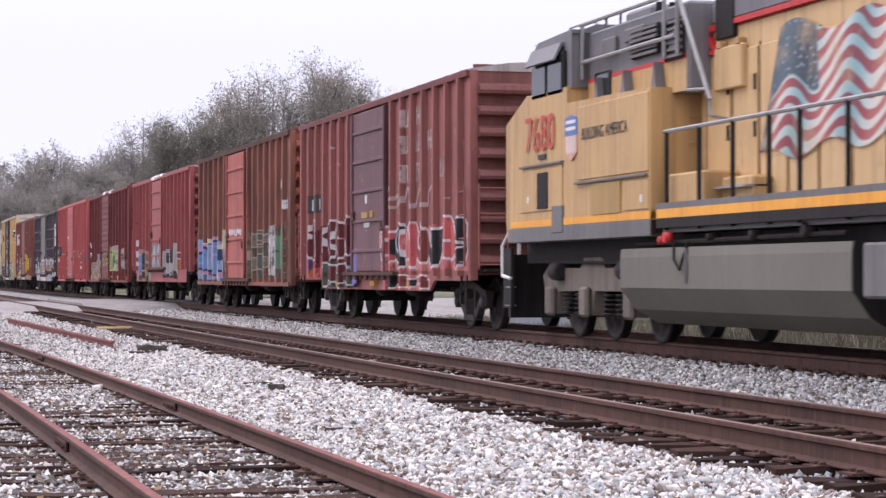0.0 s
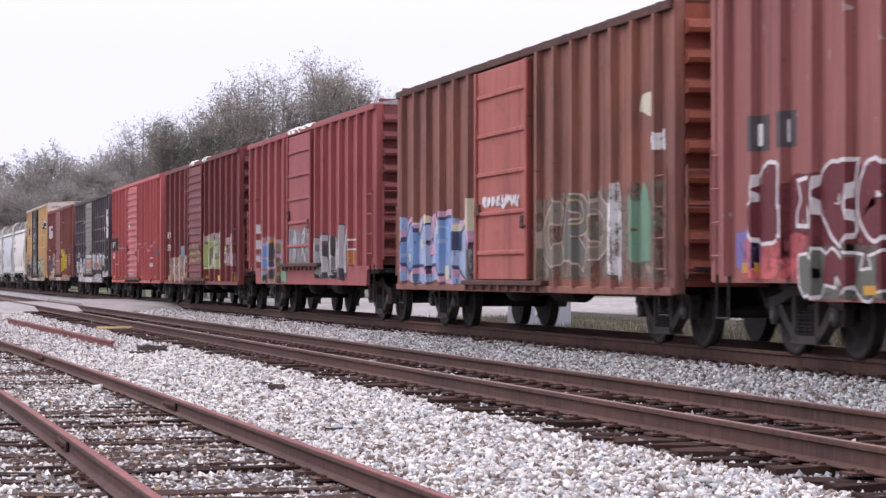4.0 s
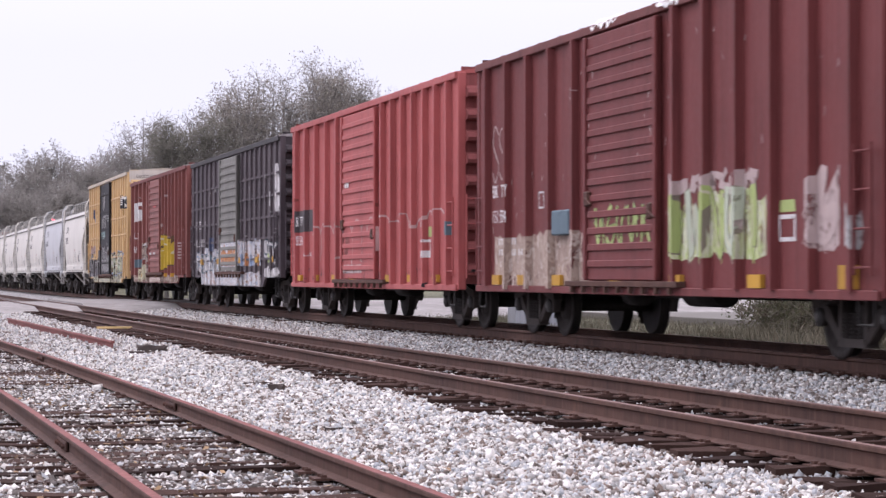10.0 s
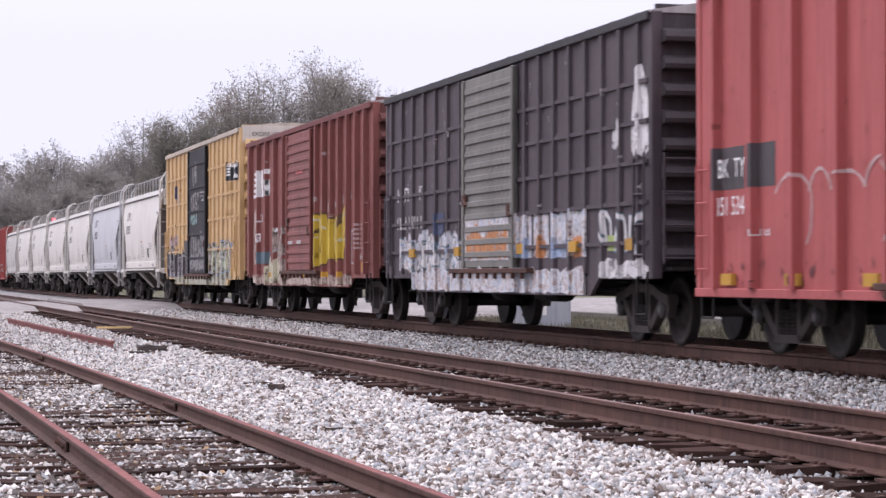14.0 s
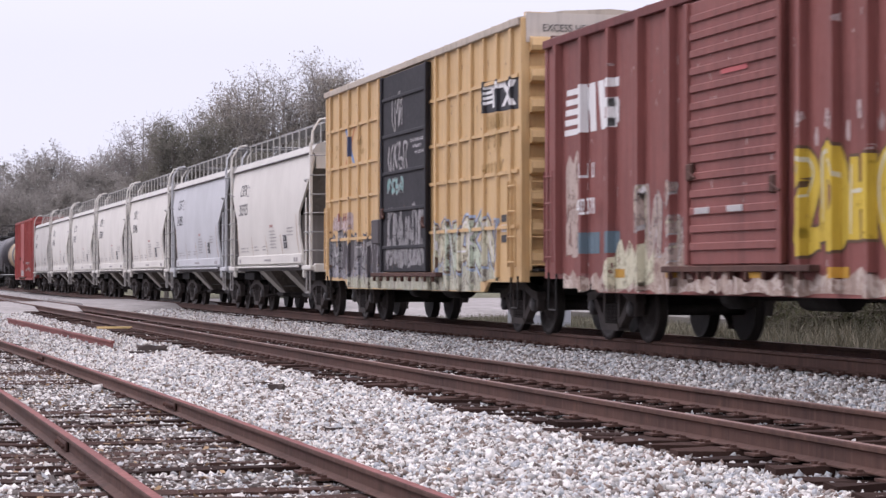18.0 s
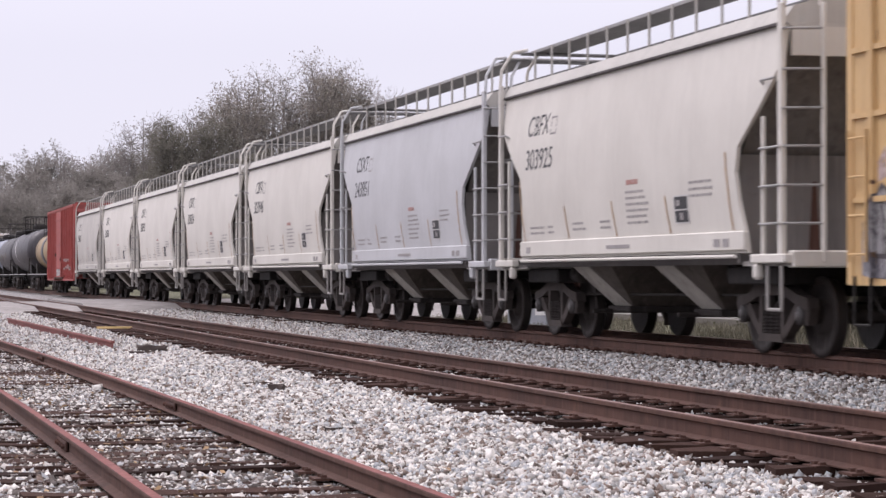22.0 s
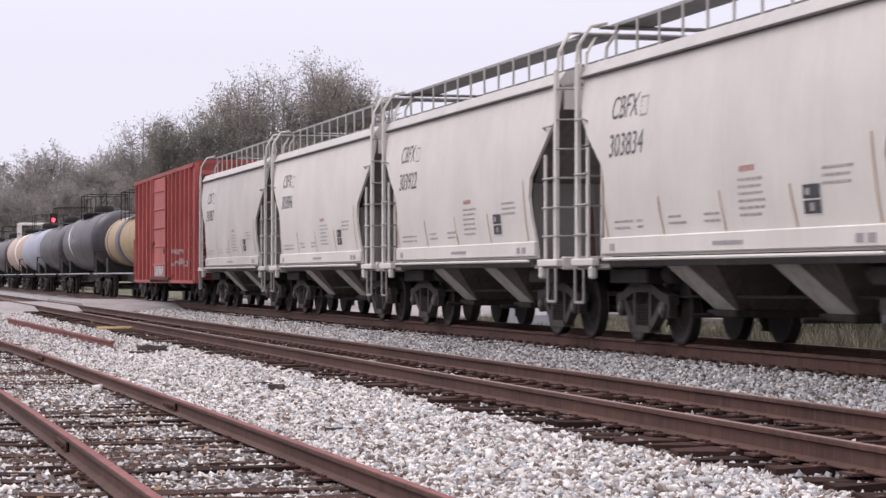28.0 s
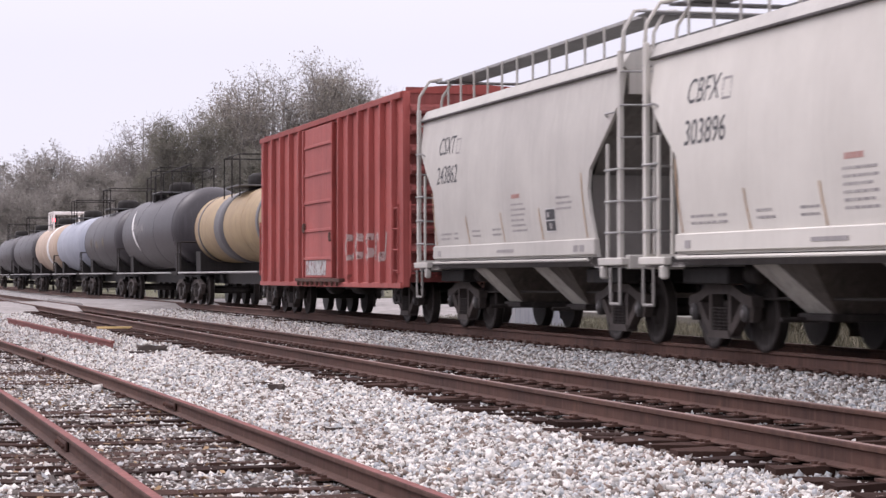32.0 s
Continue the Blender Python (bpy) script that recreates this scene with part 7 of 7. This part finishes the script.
    buf = rough_paint("buff_tank", (0.48, 0.38, 0.30), (0.38, 0.29, 0.22), (0.2, 0.14, 0.11), 0.5, 0.55)
    gry = rough_paint("grey_band", (0.11, 0.105, 0.11), (0.08, 0.075, 0.075), (0.1, 0.08, 0.07), 0.4, 0.5)
    tank_car("stained yellow tank car with a wide grey band", 41.0, 43.5, tan, radius=1.12, middle=2.5, bands=[(1.9, 1.9, gry), (6.2, 0.3, gry), (-5.2, 0.5, gry)])
    car = tank_car("black tank car with a white curved mark", 43.52, 46.2, blk, radius=1.43, middle=2.64, long_rail=True)
    curved_mark(car, WHITE, 2.64, 1.43, [(5.3 - 0.34 * i, 48 + i * 9) for i in range(9)], 0.3, "white curved brush mark")
    for y, a in ((3.4, 78), (2.2, 84), (1.0, 82)):
        curved_mark(car, FADED["spray_grey"], 2.64, 1.43, [(y, a - 6), (y, a), (y, a + 6), (y, a + 10)], 0.5, "faded lettering patch")
    car = tank_car("plain black tank car", 46.22, 48.6, blk)
    for y, a in ((3.4, 92), (1.0, 96), (-1.8, 92)):
        curved_mark(car, FADED["spray_drab"], 2.58, 1.38, [(y, a - 6), (y, a), (y, a + 6), (y, a + 10)], 0.5, "faded sprayed patch")
    tank_car("blue-grey tank car with a dark railing on top", 48.62, 50.9, blu)
    tank_car("buff tank car with a white band and white railing", 50.92, 53.2, buf, bands=[(-3.2, 1.4, WHITE)], cage=(1.7, 0.9, 0.75), cage_paint=CAGE_WHITE)
    tank_car("dark grey tank car", 53.22, 56.2, blk)
    tank_car("dark grey tank car", 56.22, 59.2, blk)


CAGE_WHITE = rough_paint("white_railing", (0.78, 0.74, 0.72), (0.7, 0.66, 0.64), (0.5, 0.4, 0.35), 0.2, 0.6)


# ---- surroundings ----
def leafy(name, stops):
    m = varied(name, stops, 0.4, 0.8, True, spread=0.3, bump=0.0)
    nt = m.node_tree
    bsdf = nt.nodes["Principled BSDF"]
    thin = node(nt, "BsdfTranslucent")
    nt.links.new(bsdf.inputs["Base Color"].links[0].from_socket, thin.inputs[0])
    mix = node(nt, "MixShader", [(0, 0.5), (1, bsdf.outputs[0]), (2, thin.outputs[0])])
    nt.links.new(mix.outputs[0], nt.nodes["Material Output"].inputs[0])
    return m


def tree(name, label, x, y, height, wide, bare, seed, leaf_mat, bark, leaves=20000, leaf=0.085, low=0.25, clumps=70, group="trees behind the railway"):
    """Trunk and limbs that reach a crown of many clumps, each of twigs and single leaves."""
    rnd = random.Random(seed)
    rng = np.random.default_rng(seed)
    thing = empty(name, label, "tree" if group.startswith("tree") else "shrub", group)
    thing.location = (x, y, land_z(x, y))
    bm = bmesh.new()
    sway = Vector((rnd.uniform(-0.5, 0.5), rnd.uniform(-0.5, 0.5), 0))
    stem = [Vector((0, 0, -0.3)), sway * 0.4 + Vector((0, 0, height * 0.3)), sway + Vector((0, 0, height * 0.62)), sway * 0.8 + Vector((0, 0, height * 0.9))]
    r = height * 0.014
    for k in range(3):
        rod(bm, stem[k], stem[k + 1], r * (1 - 0.3 * k), 7, r * (1 - 0.3 * (k + 1)))
    zc, zr = height * (1 + low) / 2, height * (1 - low) / 2
    spots = []
    for k in range(clumps):
        d = Vector((rnd.gauss(0, 1), rnd.gauss(0, 1), rnd.gauss(0, 1))).normalized() * rnd.uniform(0.3, 1.0) ** 0.45
        taper = 1.0 - 0.22 * max(0.0, d.z)
        spots.append(Vector((d.x * wide / 2 * taper, d.y * wide / 2 * taper, zc + d.z * (zr - 0.6))) + sway * 0.6)
    tips = []
    for p in spots:
        t = min(0.95, max(0.12, (p.z / height - 0.22) * rnd.uniform(0.75, 1.0)))
        q = stem[0].lerp(stem[1], t / 0.33) if t < 0.33 else stem[1].lerp(stem[2], (t - 0.33) / 0.34) if t < 0.67 else stem[2].lerp(stem[3], (t - 0.67) / 0.33)
        mid = q.lerp(p, 0.5) + Vector((rnd.uniform(-0.3, 0.3), rnd.uniform(-0.3, 0.3), rnd.uniform(-0.1, 0.5)))
        thick = (0.03 + 0.045 * rnd.random()) * min(1.0, height / 6)
        rod(bm, q, mid, thick, 4, thick * 0.7)
        rod(bm, mid, p, thick * 0.7, 3, thick * 0.35)
        for _ in range(10 if bare < 0.3 else 22):
            d = Vector((rnd.gauss(0, 1), rnd.gauss(0, 1), rnd.gauss(0.55, 0.9))).normalized()
            a = mid.lerp(p, rnd.uniform(0.3, 1.0))
            e = a + d * rnd.uniform(0.4, 1.15) * (0.55 + 0.045 * height)
            rod(bm, a, e, 0.017, 3, 0.006)
            tips.append(e)
            tips.append(a.lerp(e, 0.6))
            if bare > 0.3:
                f = e + (d + Vector((rnd.uniform(-0.8, 0.8), rnd.uniform(-0.8, 0.8), rnd.uniform(-0.2, 0.6)))) * 0.4
                rod(bm, e, f, 0.008, 3, 0.005)
                tips.append(f)
    part("trunk", bm, bark, thing)
    n = int(leaves * (1 - bare))
    pts = np.array([t[:] for t in tips])
    lush = rng.uniform(0.2, 1.0, len(pts)) ** 1.5
    c = pts[rng.choice(len(pts), n, p=lush / lush.sum())] + rng.normal(0, 0.19, (n, 3))
    a, b = rng.normal(0, 1, (n, 3)), rng.normal(0, 1, (n, 3))
    a /= np.linalg.norm(a, axis=1)[:, None]
    b -= a * (a * b).sum(1)[:, None]
    b /= np.linalg.norm(b, axis=1)[:, None]
    s = leaf * rng.uniform(0.5, 1.3, (n, 1))
    v = np.stack([c + a * s, c + b * s * 0.45, c - a * s, c - b * s * 0.45], 1).reshape(-1, 3)
    me = bpy.data.meshes.new("crown")
    me.from_pydata(v.tolist(), [], np.arange(4 * n).reshape(-1, 4).tolist())
    me.materials.append(leaf_mat)
    o = new("crown", me)
    o.parent = thing
    return thing


def build_trees():
    # leaf colours are lifted and greyed: the haze over the wood is in them
    dark = leafy("evergreen_leaves", [(0.0, (0.165, 0.158, 0.132)), (0.5, (0.21, 0.20, 0.168)), (1.0, (0.26, 0.248, 0.21))])
    olive = leafy("olive_leaves", [(0.0, (0.235, 0.212, 0.178)), (0.5, (0.29, 0.262, 0.225)), (1.0, (0.345, 0.315, 0.275))])
    dry = leafy("dry_leaves", [(0.0, (0.25, 0.225, 0.21)), (0.5, (0.30, 0.275, 0.255)), (1.0, (0.35, 0.325, 0.30))])
    pale = leafy("hazed_olive_leaves", [(0.0, (0.22, 0.205, 0.185)), (0.5, (0.27, 0.252, 0.228)), (1.0, (0.32, 0.30, 0.275))])
    bark = varied("grey_bark", [(0.0, (0.16, 0.145, 0.135)), (0.5, (0.22, 0.205, 0.19)), (1.0, (0.29, 0.27, 0.255))], 4, 0.95)
    sets = [("evergreen_tree", "dark evergreen tree with a dense crown", dark, 0.0, 30000, 75),
            ("tree", "half-bare olive tree with loose foliage", olive, 0.4, 34000, 62),
            ("tree", "tall airy half-bare tree with sparse brownish leaves", olive, 0.66, 34000, 56),
            ("bare_tree", "bare winter tree with a few dry leaves", dry, 0.9, 30000, 36)]
    # the nearer wood behind the railway: kind, x, y, height, width, crown's foot, seed
    near = [(0, 19.5, 150, 12.6, 4.4, 0.05, 11), (0, 22.2, 151, 13.4, 5.6, 0.1, 12), (1, 25.0, 153, 15.7, 5.6, 0.2, 13), (2, 27.4, 152, 16.2, 5.6, 0.25, 14), (2, 29.9, 151, 16.9, 5.0, 0.4, 15), (2, 31.4, 154, 16.6, 5.0, 0.35, 38), (2, 33.0, 152, 15.2, 3.8, 0.35, 35),
            (0, 24.4, 147, 10.6, 6.2, 0.05, 16), (0, 28.0, 147, 11.2, 6.6, 0.05, 29), (0, 31.6, 148, 10.4, 6.4, 0.05, 30), (0, 34.6, 148, 8.6, 5.6, 0.05, 31), (3, 34.8, 153, 15.2, 3.4, 0.4, 23),
            (3, 20.0, 167, 14.6, 4.4, 0.5, 17), (3, 23.8, 164, 15.0, 5.0, 0.5, 24), (0, 21.4, 146, 8.4, 5.6, 0.02, 37), (3, 27.0, 162, 16.8, 6.0, 0.4, 34)]
    for k, x, y, hgt, wide, low, seed in near:
        nm, lab, mat, bare, n, c = sets[k]
        tree(nm, lab, x, y, hgt, wide, bare, seed, mat, bark, n, low=low, clumps=c)
    # the distant row
    far = [(1, 14.8, 276, 17.0, 18), (3, 17.2, 268, 17.0, 19), (1, 19.2, 270, 17.4, 20), (1, 22.4, 265, 17.6, 21), (3, 25.6, 258, 17.6, 22), (1, 27.4, 262, 16.6, 25), (1, 31.6, 266, 15.8, 26), (3, 21.4, 252, 16.2, 27), (1, 24.6, 250, 14.6, 28), (1, 17.4, 255, 14.5, 32), (1, 28.5, 245, 13.6, 33), (1, 21.0, 240, 13.0, 36), (1, 15.8, 246, 12.0, 39)]
    for k, x, y, hgt, seed in far:
        nm, lab, mat, bare, n, c = sets[k]
        tree(nm, lab, x, y, hgt, 8.4, bare, seed, mat if k == 3 else pale, bark, int(n * 0.85), 0.13, 0.05, c)
    for x, y, hgt, seed in ((16.4, 300, 13.0, 51), (19.6, 308, 13.5, 52), (23.6, 302, 13, 53), (27.6, 306, 13.5, 54), (31.5, 300, 13, 55), (18.6, 200, 6.5, 56), (21.5, 206, 7, 57), (25.0, 200, 7, 58)):
        tree("shrub", "low dense shrub beside the railway", x, y, hgt, hgt * 0.85, 0.2, seed, olive if seed % 2 else dark, bark, 13000, 0.14, 0.0, 45, "shrubs behind the railway")


def build_crossing():
    asphalt = varied("worn_asphalt", [(0.25, (0.13, 0.118, 0.11)), (0.5, (0.23, 0.212, 0.20)), (0.75, (0.36, 0.335, 0.32))], 3.0, 0.95)
    road = empty("road", "pale worn road over the tracks", "road", "", "structure")
    for x0, x1 in ((-60, MID_X - 0.84), (MID_X - 0.67, MID_X + 0.67), (MID_X + 0.84, TRACK_X - 0.84), (TRACK_X - 0.67, TRACK_X + 0.67), (TRACK_X + 0.84, 90)):
        top = -0.13 if x1 < 9 else -0.03
        part("slab", prism([(76.5, -0.75), (76.5, -0.5), (82, top), (97, top), (102, -0.5), (102, -0.75)], x0, x1, 'x'), asphalt, road)


def build_signal():
    mast = empty("railway_signal", "dark signal mast with a lit red lamp", "railway signal")
    mast.location = (15.3, 190, land_z(15.3, 190) - 0.25)
    part("mast", rods([(0, 0, -0.3), (0, 0, 6.6)], 0.09, 10), BLACK, mast)
    head = part("signal_head", slab(-0.28, 0.28, -0.2, 0.1, 5.8, 7.0, 0.04), BLACK, mast)
    red, nt, out = material("red_signal_light")
    out.inputs["Base Color"].default_value = (0.3, 0.0, 0.01, 1)
    out.inputs["Emission Color"].default_value = (1.0, 0.05, 0.07, 1)
    out.inputs["Emission Strength"].default_value = 6.0
    part("lens", lathe([(-0.24, 0.02), (-0.26, 0.13), (-0.22, 0.17), (-0.18, 0.17)], 16, 'y', (0, 0, 6.45)), red, head, "lit red lens")


def build_near_things():
    loose = empty("loose_rail", "rusty length of rail lying on the ballast", "rail")
    x0, y0, x1, y1 = 4.32, 40.6, 3.9, 63.9
    bm = rail_sweep([(x0 + (x1 - x0) * i / 8, y0 + (y1 - y0) * i / 8) for i in range(9)], -0.22)
    part("rail_length", bm, RAIL_RED, loose)


def build_litter():
    wood = varied("old_tie_wood", [(0.0, (0.03, 0.023, 0.02)), (0.6, (0.08, 0.062, 0.055)), (1.0, (0.16, 0.13, 0.115))], 9, 0.95)
    rnd = random.Random(5)
    for name, label, x, y, sx, sy, sz, turn in (("wood_chunk", "dark broken chunk of railway tie on the ballast", 4.73, 38.2, 0.07, 0.24, 0.06, 70), ("wood_chunk", "dark splinter of tie on the ballast", 4.45, 37.2, 0.03, 0.2, 0.02, 75),
                                                ("wood_chunk", "small dark piece of wood on the ballast", 4.45, 24.8, 0.04, 0.09, 0.04, 60), ("wood_chunk", "thin dark stick on the ballast", 4.5, 26.3, 0.012, 0.16, 0.012, 80), ("wood_chunk", "thin dark stick on the ballast", 3.9, 18.6, 0.012, 0.15, 0.012, 78)):
        bm = slab(-sx, sx, -sy, sy, -0.03, sz * 1.6)
        bmesh.ops.subdivide_edges(bm, edges=bm.edges[:], cuts=3)
        for v in bm.verts:
            v.co += Vector((rnd.uniform(-1, 1) * sx * 0.3, rnd.uniform(-1, 1) * sy * 0.12, rnd.uniform(-1, 1) * sz * 0.35))
        o = tagged(part(name, bm, wood, None), label, "debris", "debris on the ballast")
        o.matrix_basis = pose(x, y, land_z(x, y) + 0.03, 0, 0, turn)
    stick = tagged(part("wooden_stick", slab(-0.045, 0.045, -0.55, 0.55, 0, 0.05, 0.008), rough_paint("fresh_wood", (0.66, 0.48, 0.22), None, (0.4, 0.25, 0.1), 0.3, 0.8), None), "pale yellow wooden stick near the rail", "stick", "debris on the ballast")
    stick.matrix_basis = pose(5.75, 52.3, -0.27, 0, 0, 86)
    for x, y, r in ((2.72, 27.1, 0.05), (2.0, 33.5, 0.04), (2.15, 20.6, 0.035)):
        spot = np.array([[0.0, 0.0, 0.0]])
        o = stones("white_stone", "single large pale stone on the siding", spot, r, STONE_ONE, None, int(y))
        o["category"], o["kind"] = "stone", ""
        o.location = (x, y, land_z(x, y) + r * 0.6)
    # joint bars on the siding rails
    for y, off in ((22.0, 0.755), (17.2, -0.755), (35.0, 0.755)):
        x = side_x(y) + off
        bar = empty("joint_bar", "rusty bolted rail joint bar on the siding rail", "rail joint", "rail joints")
        bar.location = (x, y, SIDE_Z)
        for s in (-1, 1):
            x0, x1 = sorted((s * 0.012, s * 0.032))
            part("bar", slab(x0, x1, -0.36, 0.36, -0.11, -0.035, 0.006), IRON, bar)
            for q in (-0.28, -0.1, 0.1, 0.28):
                part("bolt", rod(bmesh.new(), (s * 0.03, q, -0.075), (s * 0.058, q, -0.075), 0.018, 6), IRON, bar)
    rng = np.random.default_rng(12)
    n = 520
    y = rng.uniform(11.5, 32, n)
    x = 2.25 + rng.normal(0, 0.75, n)
    z = np.array([land_z(p, q) for p, q in zip(x, y)]) + rng.uniform(0.015, 0.06, n)
    c = np.stack([x, y, z], 1)
    a, e = rng.normal(0, 1, (n, 3)) * (1, 1, 0.35), rng.normal(0, 1, (n, 3)) * (1, 1, 0.35)
    a *= 0.032 / np.linalg.norm(a, axis=1)[:, None]
    e *= 0.022 / np.linalg.norm(e, axis=1)[:, None]
    v = np.stack([c + a, c + e, c - a, c - e], 1).reshape(-1, 3)
    me = bpy.data.meshes.new("fallen_leaves")
    me.from_pydata(v.tolist(), [], np.arange(4 * n).reshape(-1, 4).tolist())
    me.materials.append(varied("fallen_leaf", [(0.0, (0.10, 0.06, 0.035)), (0.5, (0.27, 0.17, 0.09)), (1.0, (0.5, 0.36, 0.2))], 5, 0.9, True, bump=0.0))
    tagged(new("fallen_leaves", me), "scattered brown and tan fallen leaves on the siding", "leaves", "", "stuff")


def build_ballast():
    rng = np.random.default_rng(7)
    a = strip_spots(rng, 3.15, 5.55, 11, 26, 1050, 0.03)
    a2 = strip_spots(rng, 3.15, 5.55, 26, 40, 620, 0.03)
    b = strip_spots(rng, 7.9, 10.95, 15, 34, 720, 0.03)
    b2 = strip_spots(rng, 7.5, 10.95, 34, 46, 430, 0.03)
    c = strip_spots(rng, 2.6, 11, 40, 83, 130, 0.03)
    d = strip_spots(rng, 5.5, 7.95, 12, 45, 420, 0.025)
    bed = empty("ballast_bed", "pale grey crushed stone ballast between the tracks", "ballast", "", "structure")
    a = a[np.argsort(np.hypot(a[:, 0], a[:, 1]))]
    rest = stones("ballast", "", np.concatenate([a[300:], a2, c]), 0.019, STONE, bed)
    rest["label"], rest["category"] = "crushed stone ballast", ""
    shapes = [stones("stone", "", np.zeros((1, 3)), 0.019, STONE_ONE, bed, 80 + k) for k in range(8)]
    rnd = random.Random(9)
    for k, (x, y, z) in enumerate(a[:300]):
        if k < 8:
            o = shapes[k]
            for key in ("label", "category", "group", "kind"):
                if key in o.keys():
                    del o[key]
        else:
            o = new("stone", shapes[k % 8].data)
            o.parent = bed
        o.matrix_basis = pose(float(x), float(y), float(z), rnd.uniform(0, 360), rnd.uniform(0, 360), rnd.uniform(0, 360))
    stones("inner_ballast", "dirtier grey ballast between the middle and main tracks", np.concatenate([b, b2, d]), 0.020, STONE_DIRTY, None, 6)
    e = strip_spots(rng, 0.2, 3.2, 11, 45, 640, 0.02)
    stones("siding_ballast", "grey and dark small stones between the siding ties", e, 0.0175, STONE, None, 3)
    g = strip_spots(rng, 0.2, 3.1, 11, 40, 420, 0.02)
    stones("grit", "dark grit and dirt over the ties", g, 0.018, GRIT, None, 4)


def build_far_side():
    pale = varied("pale_concrete", [(0.0, (0.085, 0.078, 0.068)), (0.5, (0.125, 0.115, 0.10)), (1.0, (0.18, 0.165, 0.145))], 1.2, 1.0)
    o = empty("service_road", "pale concrete road behind the railway", "road", "", "structure")
    part("carriageway", slab(24.0, 31.0, 20, 81.8, -0.9, -0.38), pale, o)
    part("kerb", slab(23.8, 24.0, 20, 81.8, -0.9, -0.28, 0.02), pale, o)
    rng = np.random.default_rng(31)
    n = 26000
    x, y = rng.uniform(14.6, 23.7, n), rng.uniform(24, 80, n)
    tall = 0.10 + 0.55 * np.exp(-((x - 19.5) / 2.2) ** 2 - ((y - 43) / 6.0) ** 2) * rng.uniform(0.3, 1, n)
    tall += rng.uniform(0, 0.14, n)
    z = np.array([land_z(a, b) for a, b in zip(x, y)]) - 0.02
    lean = rng.normal(0, 0.35, (n, 2)) * tall[:, None]
    a = rng.uniform(0, 6.283, n)
    w = 0.006 + 0.03 * tall
    dx, dy = np.cos(a) * w, np.sin(a) * w
    v = np.stack([np.stack([x - dx, y - dy, z], 1), np.stack([x + dx, y + dy, z], 1), np.stack([x + lean[:, 0], y + lean[:, 1], z + tall], 1)], 1).reshape(-1, 3)
    me = bpy.data.meshes.new("grass")
    me.from_pydata(v.tolist(), [], np.arange(3 * n).reshape(-1, 3).tolist())
    me.materials.append(varied("dry_grass", [(0.0, (0.04, 0.04, 0.026)), (0.4, (0.085, 0.08, 0.052)), (0.7, (0.155, 0.135, 0.095)), (1.0, (0.25, 0.22, 0.17))], 0.4, 0.9, True, bump=0.0))
    tagged(new("grass", me), "dry greenish grass and weeds behind the railway", "grass", "", "stuff")
    weed = leafy("weed_leaves", [(0.0, (0.05, 0.055, 0.03)), (0.5, (0.085, 0.085, 0.05)), (1.0, (0.14, 0.13, 0.08))])
    stalk = varied("weed_stalk", [(0.0, (0.07, 0.06, 0.045)), (1.0, (0.16, 0.14, 0.10))], 6, 0.95)
    rnd = random.Random(61)
    for k in range(9):
        x, y = rnd.uniform(20.2, 23.2), rnd.uniform(44.5, 51.0)
        tree("weed_bush", "low dark green weed bush behind the railway", x, y, rnd.uniform(0.8, 1.5), rnd.uniform(0.9, 1.6), 0.0, 70 + k, weed, stalk, 1500, 0.05, 0.0, 22, "weed bushes behind the railway")
    cab = empty("utility_cabinet", "grey metal cabinet with a white notice behind the railway", "cabinet")
    cab.location = (19.2, 63.5, land_z(19.2, 63.5))
    steel = rough_paint("grey_cabinet_steel", (0.36, 0.37, 0.40), (0.31, 0.32, 0.35), (0.2, 0.17, 0.15), 0.3, 0.6)
    part("body", slab(-0.85, 0.85, -0.4, 0.4, -0.05, 1.5, 0.02), steel, cab)
    part("notice", slab(-0.25, 0.1, -0.41, -0.4, 0.35, 0.75), WHITE, cab)
    part("lid", slab(-0.9, 0.9, -0.45, 0.45, 1.5, 1.56, 0.01), steel, cab)


def travelled(t):
    """How far along the train has rolled."""
    return UNIT * (t + 8.717e-4 * (t - 16) ** 2 + 8.45e-7 * (t - 16) ** 3)


def motions():
    times = [float(i) for i in range(33)]
    spin = [i * 0.08 for i in range(401)]
    for thing, y0, gear in CARS:
        walk(thing, [(t, pose(TRACK_X, y0 - travelled(t), 0)) for t in times])
    turns = [(t, pose(0, 0, 0, math.degrees(travelled(t) / 0.457), 0, 0)) for t in spin]
    for thing, y0, gear in CARS:
        for axle in gear:
            walk(axle, turns)


build_ground()
build_track("siding_track", "old siding with rusty rails and weathered ties", side_x, SIDE_Z, 8, 120, 75, RAIL_SIDE, RAIL_RED, 0.74, False)
build_track("middle_track", "empty middle track with brown rails on dark ties", lambda y: MID_X, MID_Z, 8, 300, 82, RAIL_SIDE, RAIL_TOP, 0.92)
build_track("main_track", "main track under the passing train", lambda y: TRACK_X, 0.0, -20, 400, 82, RAIL_SIDE, RAIL_TOP)
build_crossing()
build_signal()
build_near_things()
build_litter()
build_train()
build_trees()
build_far_side()
build_ballast()
motions()
